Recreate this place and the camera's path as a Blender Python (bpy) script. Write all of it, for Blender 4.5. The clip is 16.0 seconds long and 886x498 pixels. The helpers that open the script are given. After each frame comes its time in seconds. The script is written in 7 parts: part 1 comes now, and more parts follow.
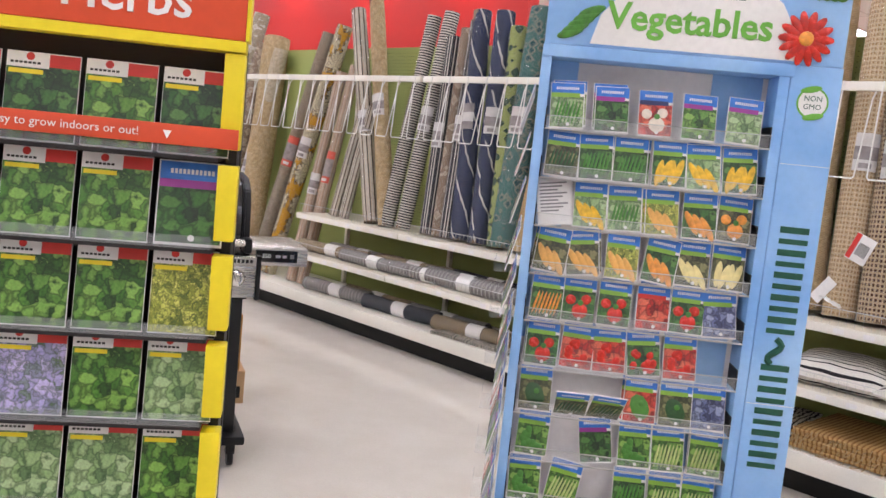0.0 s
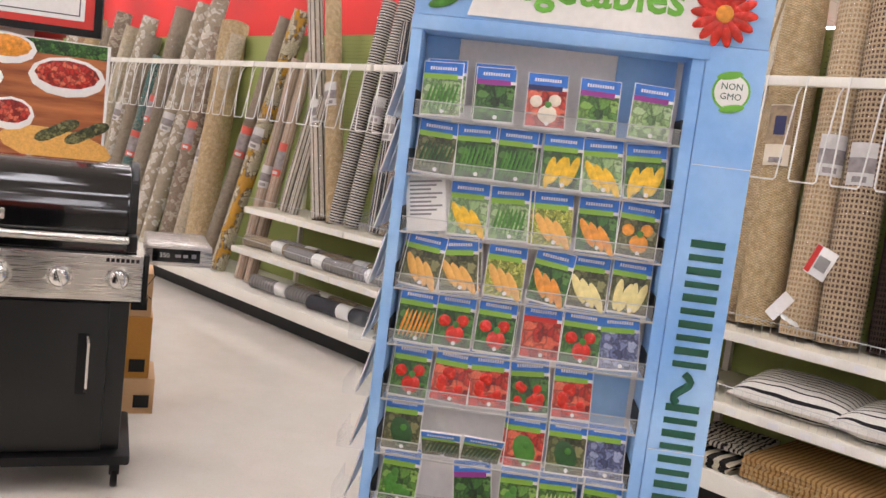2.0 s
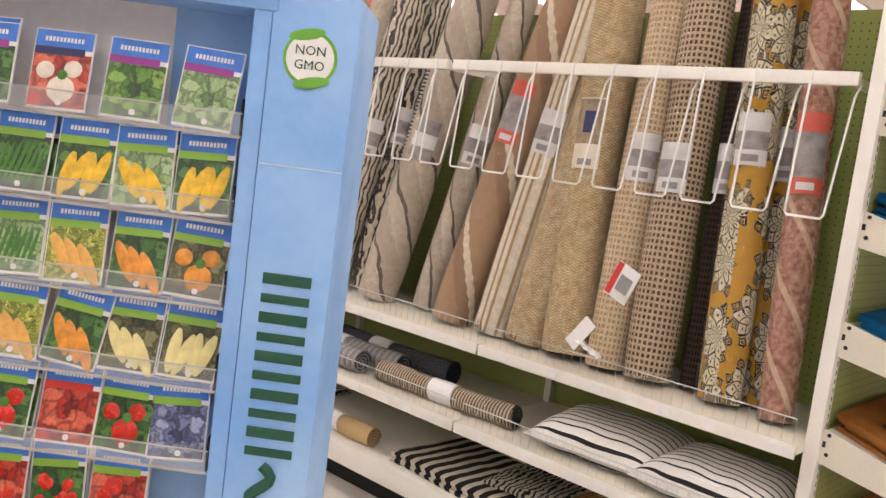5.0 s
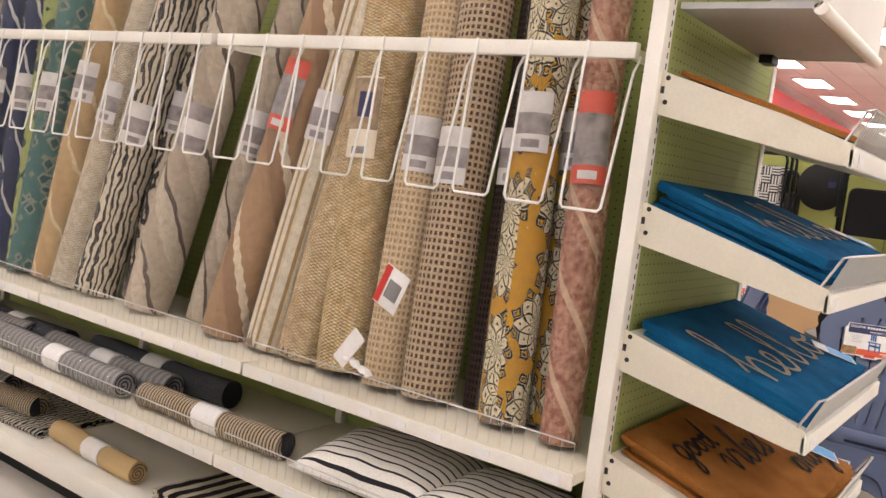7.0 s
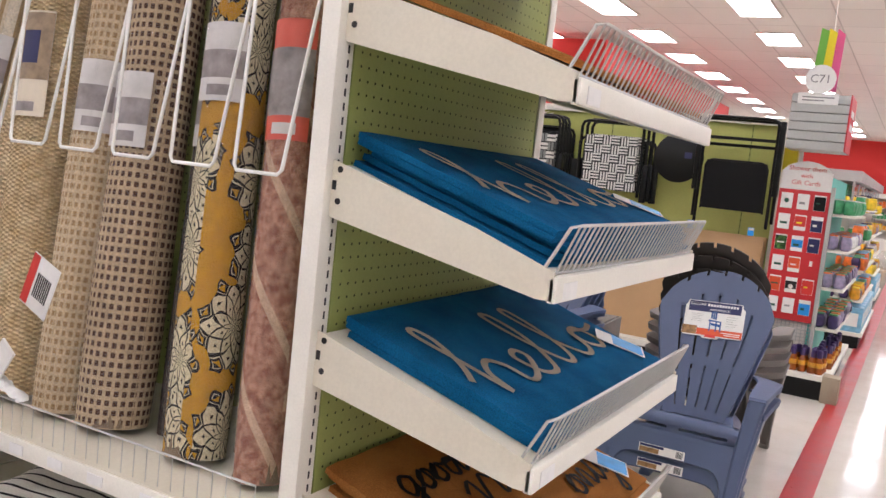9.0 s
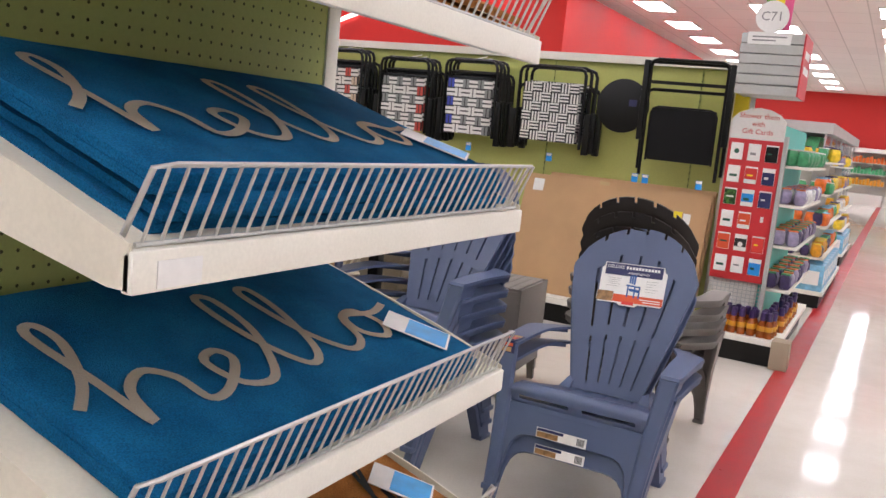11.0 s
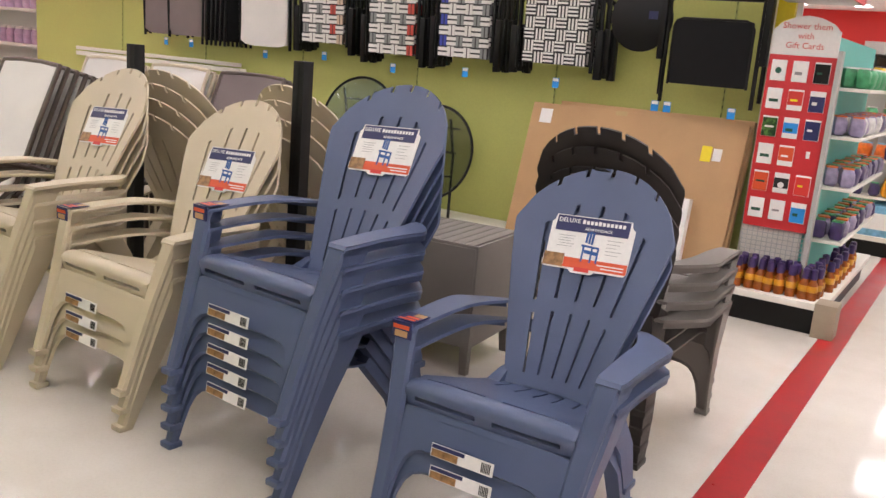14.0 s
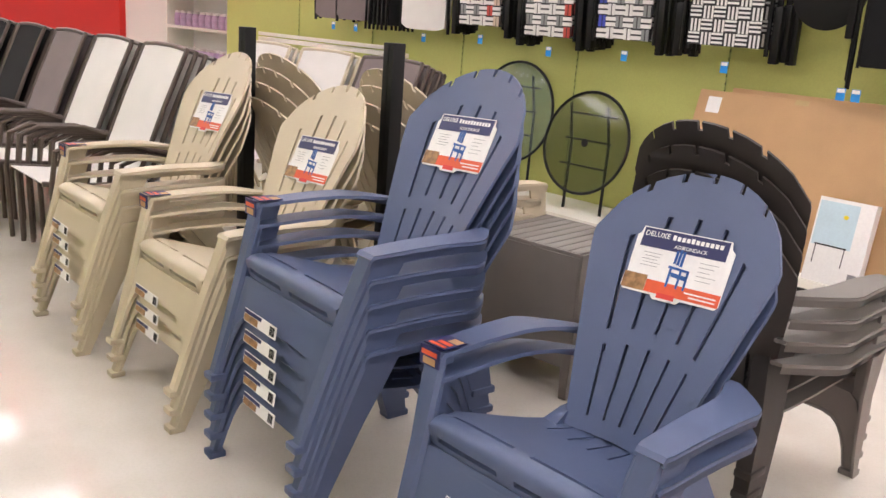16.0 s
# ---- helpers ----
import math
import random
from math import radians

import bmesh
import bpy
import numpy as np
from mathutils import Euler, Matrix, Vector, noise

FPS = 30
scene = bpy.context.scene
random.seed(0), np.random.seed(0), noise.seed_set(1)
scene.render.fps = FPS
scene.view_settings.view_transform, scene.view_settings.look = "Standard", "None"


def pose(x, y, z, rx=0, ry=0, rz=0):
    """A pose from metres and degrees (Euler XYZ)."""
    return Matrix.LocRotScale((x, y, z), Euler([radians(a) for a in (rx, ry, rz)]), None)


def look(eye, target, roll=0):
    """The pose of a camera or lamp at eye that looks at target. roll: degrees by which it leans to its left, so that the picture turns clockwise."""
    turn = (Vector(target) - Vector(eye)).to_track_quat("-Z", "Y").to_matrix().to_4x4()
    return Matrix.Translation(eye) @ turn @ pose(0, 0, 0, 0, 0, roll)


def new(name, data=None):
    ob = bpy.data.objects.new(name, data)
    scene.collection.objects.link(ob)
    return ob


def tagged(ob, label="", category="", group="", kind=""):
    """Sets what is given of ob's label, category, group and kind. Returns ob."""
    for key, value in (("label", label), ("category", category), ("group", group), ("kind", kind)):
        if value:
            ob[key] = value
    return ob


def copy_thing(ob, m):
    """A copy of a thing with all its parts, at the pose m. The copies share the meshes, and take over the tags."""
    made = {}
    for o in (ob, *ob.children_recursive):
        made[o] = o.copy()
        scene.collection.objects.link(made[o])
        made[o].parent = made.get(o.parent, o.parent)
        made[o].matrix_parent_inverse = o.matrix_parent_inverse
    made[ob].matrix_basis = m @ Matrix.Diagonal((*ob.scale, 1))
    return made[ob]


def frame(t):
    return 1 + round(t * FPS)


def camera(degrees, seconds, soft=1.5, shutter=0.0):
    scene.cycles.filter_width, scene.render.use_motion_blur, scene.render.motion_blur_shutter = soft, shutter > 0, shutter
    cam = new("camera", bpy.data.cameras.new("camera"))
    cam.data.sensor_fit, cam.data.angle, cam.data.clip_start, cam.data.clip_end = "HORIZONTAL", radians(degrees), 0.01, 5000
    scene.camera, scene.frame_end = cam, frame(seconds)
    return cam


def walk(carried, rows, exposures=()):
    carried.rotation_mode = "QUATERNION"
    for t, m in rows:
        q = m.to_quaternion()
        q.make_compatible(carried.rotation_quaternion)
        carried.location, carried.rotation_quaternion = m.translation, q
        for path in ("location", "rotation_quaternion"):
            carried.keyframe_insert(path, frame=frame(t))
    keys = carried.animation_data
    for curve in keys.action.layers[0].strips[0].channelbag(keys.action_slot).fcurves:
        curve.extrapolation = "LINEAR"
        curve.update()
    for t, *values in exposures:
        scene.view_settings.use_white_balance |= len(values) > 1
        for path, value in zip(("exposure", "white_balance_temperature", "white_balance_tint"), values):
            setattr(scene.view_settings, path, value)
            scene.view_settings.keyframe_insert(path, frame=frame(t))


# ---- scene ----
cam = camera(54.2, 16.0)
PATH = [
    (0, (1.147, 0.761, 1.377), (-0.274, 2.15, 1.147), 5.6),
    (0.5, (1.135, 0.88, 1.387), (-0.264, 2.288, 1.145), 6.1),
    (1, (1.128, 0.984, 1.39), (-0.264, 2.399, 1.146), 6.5),
    (1.5, (1.121, 1.099, 1.393), (-0.288, 2.498, 1.154), 6.5),
    (2, (1.111, 1.241, 1.399), (-0.308, 2.63, 1.161), 6.9),
    (2.5, (1.106, 1.38, 1.415), (-0.319, 2.764, 1.18), 6.8),
    (3, (1.115, 1.526, 1.424), (-0.313, 2.907, 1.195), 6.5),
    (3.5, (1.143, 1.678, 1.421), (-0.286, 3.06, 1.197), 6.7),
    (4, (1.179, 1.832, 1.438), (-0.22, 3.244, 1.217), 7.1),
    (6.5, (1.206, 2.53, 1.476), (-0.008, 4.106, 1.273), 7.2),
    (7, (1.239, 2.685, 1.481), (0.099, 4.318, 1.294), 7.2),
    (7.5, (1.273, 2.837, 1.493), (0.223, 4.531, 1.325), 6.9),
    (8, (1.292, 3.014, 1.483), (0.271, 4.726, 1.316), 6.3),
    (8.5, (1.314, 3.208, 1.475), (0.324, 4.937, 1.3), 6.3),
    (9, (1.352, 3.392, 1.476), (0.405, 5.142, 1.277), 6.2),
    (9.5, (1.398, 3.563, 1.468), (0.463, 5.319, 1.257), 6.0),
    (12, (1.546, 4.458, 1.462), (0.663, 6.221, 1.13), 5.8),
    (12.5, (1.582, 4.65, 1.442), (0.698, 6.412, 1.103), 5.6),
    (13, (1.601, 4.832, 1.451), (0.723, 6.589, 1.074), 5.9),
    (13.5, (1.605, 5.008, 1.438), (0.689, 6.735, 1.015), 5.6),
    (14, (1.592, 5.2, 1.422), (0.563, 6.856, 0.976), 4.8),
    (14.5, (1.596, 5.38, 1.429), (0.454, 6.958, 0.972), 3.8),
    (15, (1.622, 5.54, 1.43), (0.404, 7.054, 0.957), 3.2),
    (15.5, (1.661, 5.681, 1.432), (0.365, 7.125, 0.947), 4.0),
    (16, (1.693, 5.814, 1.434), (0.304, 7.158, 0.92), 4.2),
]
walk(cam, [(t, look(eye, target, roll)) for t, eye, target, roll in PATH], [(0, 0.0, 6000, 10), (1.5, 0.0, 6250, 10), (3.0, 0.02, 6450, 10), (4, 0.04, 6550, 10), (7, 0.07, 6750, 10), (8, 0.02, 6600, 10), (9.5, -0.07, 6050, 10), (12, 0.0, 6250, 10), (13, 0.04, 6350, 10), (14, 0.05, 6450, 10), (15, 0.18, 6450, 10), (16, 0.31, 6400, 10)])

# ---- light ----
world = bpy.data.worlds.new("world")
world.use_nodes = True
world.node_tree.nodes["Background"].inputs[0].default_value = (1.0, 0.98, 0.95, 1)
world.node_tree.nodes["Background"].inputs[1].default_value = 0.12
scene.world = world
scene.view_settings.exposure = 0.0
LAMP = 8.9


# ---- materials ----
def lin(r, g, b):
    return tuple(((c / 255 + 0.055) / 1.055) ** 2.4 if c > 10 else c / 255 / 12.92 for c in (r, g, b)) + (1.0,)


class Mat:
    """A node material that is put together line by line."""

    def __init__(self, name, rough=0.5, metal=0.0, coat=0.0, spec=0.5):
        self.m = bpy.data.materials.new(name)
        self.m.use_nodes = True
        self.t = self.m.node_tree
        self.b = self.t.nodes["Principled BSDF"]
        self.b.inputs["Roughness"].default_value = rough
        self.b.inputs["Metallic"].default_value = metal
        self.b.inputs["Coat Weight"].default_value = coat
        self.b.inputs["Specular IOR Level"].default_value = spec
        self.c = None

    def node(self, kind, **kw):
        n = self.t.nodes.new(kind)
        for k, v in kw.items():
            n.inputs[k].default_value = v
        return n

    def put(self, a, b):
        self.t.links.new(a, b)

    def coords(self, scale=(1, 1, 1), rot=(0, 0, 0)):
        if self.c is None:
            self.c = self.node("ShaderNodeTexCoord")
        mp = self.node("ShaderNodeMapping")
        mp.inputs["Scale"].default_value = scale
        mp.inputs["Rotation"].default_value = rot
        self.put(self.c.outputs["Object"], mp.inputs["Vector"])
        return mp.outputs[0]

    def noise(self, scale, detail=3.0, stretch=(1, 1, 1), rough=0.55):
        n = self.node("ShaderNodeTexNoise", Scale=scale, Detail=detail, Roughness=rough)
        self.put(self.coords(stretch), n.inputs["Vector"])
        return n.outputs["Fac"]

    def ramp(self, fac, *stops, hard=False):
        r = self.node("ShaderNodeValToRGB")
        e = r.color_ramp.elements
        while len(e) < len(stops):
            e.new(0.5)
        for i, (p, col) in enumerate(stops):
            e[i].position, e[i].color = p, col
        if hard:
            r.color_ramp.interpolation = "CONSTANT"
        self.put(fac, r.inputs[0])
        return r.outputs[0]

    def mix(self, a, b, fac, kind="MIX"):
        n = self.t.nodes.new("ShaderNodeMix")
        n.data_type, n.blend_type = "RGBA", kind
        for v, s in ((fac, 0), (a, 6), (b, 7)):
            if isinstance(v, (int, float, tuple)):
                n.inputs[s].default_value = v
            else:
                self.put(v, n.inputs[s])
        return n.outputs[2]

    def math(self, op, a, b=0.0):
        n = self.t.nodes.new("ShaderNodeMath")
        n.operation = op
        for v, s in ((a, 0), (b, 1)):
            if isinstance(v, (int, float)):
                n.inputs[s].default_value = v
            else:
                self.put(v, n.inputs[s])
        return n.outputs[0]

    def base(self, col):
        if isinstance(col, tuple):
            self.b.inputs["Base Color"].default_value = col
        else:
            self.put(col, self.b.inputs["Base Color"])
        return self

    def rough(self, fac, lo, hi):
        n = self.node("ShaderNodeMapRange")
        n.inputs[3].default_value, n.inputs[4].default_value = lo, hi
        self.put(fac, n.inputs[0])
        self.put(n.outputs[0], self.b.inputs["Roughness"])
        return self

    def bump(self, fac, strength=0.3, dist=0.004):
        n = self.node("ShaderNodeBump", Strength=strength, Distance=dist)
        self.put(fac, n.inputs["Height"])
        self.put(n.outputs[0], self.b.inputs["Normal"])
        return self

    def axis(self, k):
        s = self.node("ShaderNodeSeparateXYZ")
        self.put(self.coords(), s.inputs[0])
        return s.outputs[k]

    def rand(self):
        return self.node("ShaderNodeObjectInfo").outputs["Random"]


def plain(name, rgb, rough=0.5, metal=0.0, vary=0.12, grain=60.0, bump=0.1, coat=0.0, spec=0.5, blotch=3.0):
    """A surface of one paint with soft blotches, fine grain and uneven gloss."""
    m = Mat(name, rough, metal, coat, spec)
    c = lin(*rgb)
    big, fine = m.noise(blotch, 4), m.noise(grain, 2)
    lo = tuple(x * (1 - vary) for x in c[:3]) + (1,)
    hi = tuple(min(1, x * (1 + vary)) for x in c[:3]) + (1,)
    col = m.ramp(big, (0.3, lo), (0.7, hi))
    m.base(m.mix(col, m.ramp(fine, (0.35, (0.9, 0.9, 0.9, 1)), (0.65, (1, 1, 1, 1))), 0.5, "MULTIPLY"))
    m.rough(big, max(0.02, rough - 0.08), min(1, rough + 0.1))
    if bump:
        m.bump(fine, bump, 0.002)
    return m.m


def glow(name, rgb, strength):
    m = Mat(name)
    m.b.inputs["Emission Color"].default_value = rgb
    m.b.inputs["Emission Strength"].default_value = strength
    return m.m


def clear(name, rgb=(240, 245, 245), rough=0.08, alpha=0.25):
    """Thin clear plastic: mostly see-through, with a gloss."""
    m = Mat(name, rough)
    m.base(lin(*rgb))
    m.b.inputs["Alpha"].default_value = alpha
    return m.m


white_metal = plain("white_metal", (232, 228, 216), 0.42, vary=0.05, grain=200, bump=0.04)
cream_metal = plain("cream_metal", (216, 209, 190), 0.45, vary=0.06, grain=160, bump=0.05)
wire_white = plain("wire_white", (235, 234, 228), 0.35, vary=0.03, bump=0)
wire_grey = plain("wire_grey", (190, 190, 186), 0.32, metal=0.6, vary=0.05, bump=0)
black_kick = plain("black_kick", (15, 15, 14), 0.45, vary=0.25, grain=90, spec=0.3)
peg_green = plain("peg_green", (158, 168, 96), 0.62, vary=0.05, grain=120, bump=0.05)
wall_green = plain("wall_green", (188, 192, 109), 0.55, vary=0.06, grain=90, bump=0.05, blotch=0.8)
hole_dark = plain("hole_dark", (70, 74, 40), 0.8, vary=0.1, bump=0)
wall_red = plain("wall_red", (206, 38, 32), 0.55, vary=0.05, blotch=0.5)
wall_white = plain("wall_white", (226, 222, 214), 0.6, vary=0.04, blotch=0.5)
red_tape = plain("red_tape", (170, 30, 34), 0.3, vary=0.12, blotch=5, bump=0.03)
slate = plain("slate_blue_plastic", (80, 92, 122), 0.4, vary=0.06, grain=420, bump=0.25)
taupe = plain("taupe_plastic", (198, 185, 158), 0.46, vary=0.06, grain=420, bump=0.25)
earth = plain("earth_grey_plastic", (122, 116, 110), 0.5, vary=0.06, grain=420, bump=0.25)
# the grey chairs' plastic with the shade of their rear sides in its colour
earth_shade = plain("earth_grey_shade_plastic", (50, 45, 41), 0.5, vary=0.08, grain=420, bump=0.25)
black_plastic = plain("black_plastic", (13, 13, 14), 0.4, vary=0.15, grain=300, spec=0.3)
black_tube = plain("black_tube", (13, 13, 14), 0.35, vary=0.1, grain=200, bump=0.05, spec=0.3)
black_cloth = plain("black_cloth", (17, 17, 18), 0.85, vary=0.15, grain=300, bump=0.4, spec=0.3)
grey_cloth = plain("grey_cloth", (126, 114, 112), 0.85, vary=0.1, grain=350, bump=0.4)
white_cloth = plain("white_cloth", (222, 218, 212), 0.8, vary=0.05, grain=350, bump=0.4)
paper = plain("paper", (232, 230, 226), 0.55, vary=0.04, bump=0)
navy_ink = plain("navy_ink", (36, 40, 88), 0.45, vary=0.08, bump=0)
orange_ink = plain("orange_ink", (214, 84, 44), 0.45, vary=0.08, bump=0)
blue_ink = plain("blue_ink", (40, 140, 214), 0.45, vary=0.06, bump=0)
grey_ink = plain("grey_ink", (140, 138, 138), 0.6, vary=0.08, bump=0)
black_ink = plain("black_ink", (28, 27, 26), 0.6, vary=0.1, bump=0)
red_ink = plain("red_ink", (206, 54, 46), 0.5, vary=0.08, bump=0)
card = plain("cardboard", (186, 150, 108), 0.75, vary=0.08, grain=150, bump=0.15)
picture_blue = plain("picture_blue", (34, 84, 150), 0.45, vary=0.1, bump=0)
PHOTO_CARD = plain("photo_card", (150, 112, 70), 0.45, vary=0.5, blotch=45, bump=0)
grey_slat = plain("grey_slat", (176, 176, 172), 0.5, vary=0.05)
arc_glow = glow("arc_glow", (1.0, 0.97, 0.95, 1), 3.0)
lamp_glow = glow("lamp_glow", (1.0, 0.945, 1.0, 1), LAMP)
wrap = clear("plastic_wrap", rough=0.08, alpha=0.05)
clear_plastic = clear("clear_plastic", rough=0.06, alpha=0.09)


def floor_material():
    m = Mat("polished_floor", 0.2, coat=0.0, spec=0.17)
    big, mid, fine = m.noise(0.6, 5), m.noise(5, 5), m.noise(90, 3)
    scuff = m.noise(2.2, 6, (1, 0.12, 1), 0.7)
    col = m.ramp(big, (0.3, lin(205, 198, 186)), (0.7, lin(222, 216, 206)))
    col = m.mix(col, m.ramp(mid, (0.35, (0.93, 0.92, 0.9, 1)), (0.65, (1, 1, 1, 1))), 0.7, "MULTIPLY")
    col = m.mix(col, m.ramp(fine, (0.3, (0.93, 0.93, 0.92, 1)), (0.55, (1, 1, 1, 1))), 0.6, "MULTIPLY")
    col = m.mix(col, m.ramp(scuff, (0.27, (0.8, 0.78, 0.75, 1)), (0.36, (1, 1, 1, 1))), 0.5, "MULTIPLY")
    return m.base(col).rough(mid, 0.045, 0.1).bump(big, 0.03, 0.008).m


def ceiling_material():
    m = Mat("ceiling_tiles", 0.8)
    br = m.node("ShaderNodeTexBrick")
    br.offset = 0.0
    for k, v in (("Color1", lin(236, 232, 226)), ("Color2", lin(230, 226, 220)), ("Mortar", lin(204, 200, 194)), ("Scale", 1.0), ("Mortar Size", 0.012), ("Brick Width", 0.61), ("Row Height", 1.22)):
        br.inputs[k].default_value = v
    m.put(m.coords(), br.inputs["Vector"])
    return m.base(br.outputs[0]).bump(m.noise(80, 3), 0.2, 0.003).m


floor_mat = floor_material()
ceil_mat = ceiling_material()


# ---- mesh helpers ----
def bx(bm, x0, y0, z0, x1, y1, z1, bevel=0.0, m=None):
    """A box between two corners, with rounded edges if bevel is given."""
    r = bmesh.ops.create_cube(bm, size=1.0)
    vs = r["verts"]
    for v in vs:
        v.co = Vector(((x0 + x1) / 2 + v.co.x * (x1 - x0), (y0 + y1) / 2 + v.co.y * (y1 - y0), (z0 + z1) / 2 + v.co.z * (z1 - z0)))
    if bevel:
        es = list({e for v in vs for e in v.link_edges})
        r = bmesh.ops.bevel(bm, geom=es, offset=bevel, segments=2, profile=0.6, affect="EDGES")
        vs = r["verts"]
    if m is not None:
        bmesh.ops.transform(bm, matrix=m, verts=list(vs))
    return vs


def tube(bm, pts, r, seg=6, closed=False, r2=None):
    """A round bar swept along points."""
    pts = [Vector(p) for p in pts]
    n, rings = len(pts), []
    up = None
    for i, p in enumerate(pts):
        a = pts[(i - 1) % n] if closed or i > 0 else p
        b = pts[(i + 1) % n] if closed or i < n - 1 else p
        d = (b - a).normalized()
        if up is None:
            up = d.orthogonal().normalized()
        up = (up - d * up.dot(d))
        up = up.normalized() if up.length > 1e-5 else d.orthogonal().normalized()
        side = d.cross(up)
        rr = r if r2 is None else r + (r2 - r) * i / max(1, n - 1)
        rings.append([bm.verts.new(p + (up * math.cos(2 * math.pi * k / seg) + side * math.sin(2 * math.pi * k / seg)) * rr) for k in range(seg)])
    for i in range(n if closed else n - 1):
        a, b = rings[i], rings[(i + 1) % n]
        for k in range(seg):
            f = bm.faces.new((a[k], a[(k + 1) % seg], b[(k + 1) % seg], b[k]))
            f.smooth = True
    if not closed:
        bm.faces.new(rings[0][::-1])
        bm.faces.new(rings[-1])


def prism(bm, pts, t, m=None):
    """A flat outline in x and z, given the thickness t along y (0 to t)."""
    a = [bm.verts.new((x, 0, z)) for x, z in pts]
    b = [bm.verts.new((x, t, z)) for x, z in pts]
    n = len(pts)
    bm.faces.new(a)
    bm.faces.new(b[::-1])
    for i in range(n):
        bm.faces.new((a[i], b[i], b[(i + 1) % n], a[(i + 1) % n]))
    if m is not None:
        bmesh.ops.transform(bm, matrix=m, verts=a + b)
    return a + b


def lathe(bm, prof, seg=24, m=None):
    """A shape turned round z from (radius, height) pairs."""
    rings = []
    for r, z in prof:
        rings.append([bm.verts.new((r * math.cos(2 * math.pi * k / seg), r * math.sin(2 * math.pi * k / seg), z)) for k in range(seg)])
    for a, b in zip(rings, rings[1:]):
        for k in range(seg):
            f = bm.faces.new((a[k], a[(k + 1) % seg], b[(k + 1) % seg], b[k]))
            f.smooth = True
    bm.faces.new(rings[0][::-1])
    bm.faces.new(rings[-1])
    if m is not None:
        bmesh.ops.transform(bm, matrix=m, verts=[v for r in rings for v in r])


def seal_mesh(r, n=14, d=0.0008):
    bm = B()
    prism(bm, [(r * math.cos(2 * math.pi * k / n), r * math.sin(2 * math.pi * k / n)) for k in range(n)], d)
    return bm


def mesh_of(name, bm, mat):
    bmesh.ops.recalc_face_normals(bm, faces=bm.faces[:])
    me = bpy.data.meshes.new(name)
    bm.to_mesh(me)
    bm.free()
    me.set_sharp_from_angle(angle=radians(38))
    for k in (mat if isinstance(mat, (list, tuple)) else [mat]):
        me.materials.append(k)
    return me


def part(name, bm, mat, parent, label="", m=None):
    """One mesh under a thing or a part. Clear sheets let light through unshaded."""
    ob = new(name, mesh_of(name, bm, mat) if isinstance(bm, bmesh.types.BMesh) else bm)
    ob.parent = parent
    if m is not None:
        ob.matrix_basis = m
    if mat in (clear_plastic, wrap):
        ob.visible_shadow = False
    if name in ("tag_picture", "produce", "title_bar", "brand_mark", "small_print", "barcode", "print_bar", "chair_picture", "tag_photo", "strip_print"):
        ob["kind"] = "stuff"
    return tagged(ob, label)


def thing(name, m, label, category, group="", kind=""):
    ob = new(name)
    ob.matrix_basis = m
    ob.empty_display_size = 0.1
    return tagged(ob, label, category, group, kind)


def single(name, bm, mat, label, category, m=None, group="", kind=""):
    ob = new(name, mesh_of(name, bm, mat))
    if m is not None:
        ob.matrix_basis = m
    return tagged(ob, label, category, group, kind)


def B():
    return bmesh.new()


def boxes(*rows, bevel=0.0):
    bm = B()
    for r in rows:
        bx(bm, *r, bevel=bevel)
    return bm


def words(name, text, size, mat, parent, m, thick=0.0008, align="CENTER", label="", bend=0.0):
    """Raised lettering in the built-in font, turned into a mesh that lies in x and z and faces -y."""
    cu = bpy.data.curves.new(name, "FONT")
    cu.body, cu.size, cu.extrude, cu.align_x, cu.align_y, cu.resolution_u, cu.offset = text, size, thick, align, "CENTER", 2, bend
    ob = bpy.data.objects.new(name, cu)
    scene.collection.objects.link(ob)
    dg = bpy.context.evaluated_depsgraph_get()
    me = bpy.data.meshes.new_from_object(ob.evaluated_get(dg))
    bpy.data.objects.remove(ob)
    me.materials.clear()
    me.materials.append(mat)
    me.transform(Matrix.Rotation(math.pi / 2, 4, "X"))
    o = new(name, me)
    o.parent = parent
    o.matrix_basis = m
    return tagged(o, label)


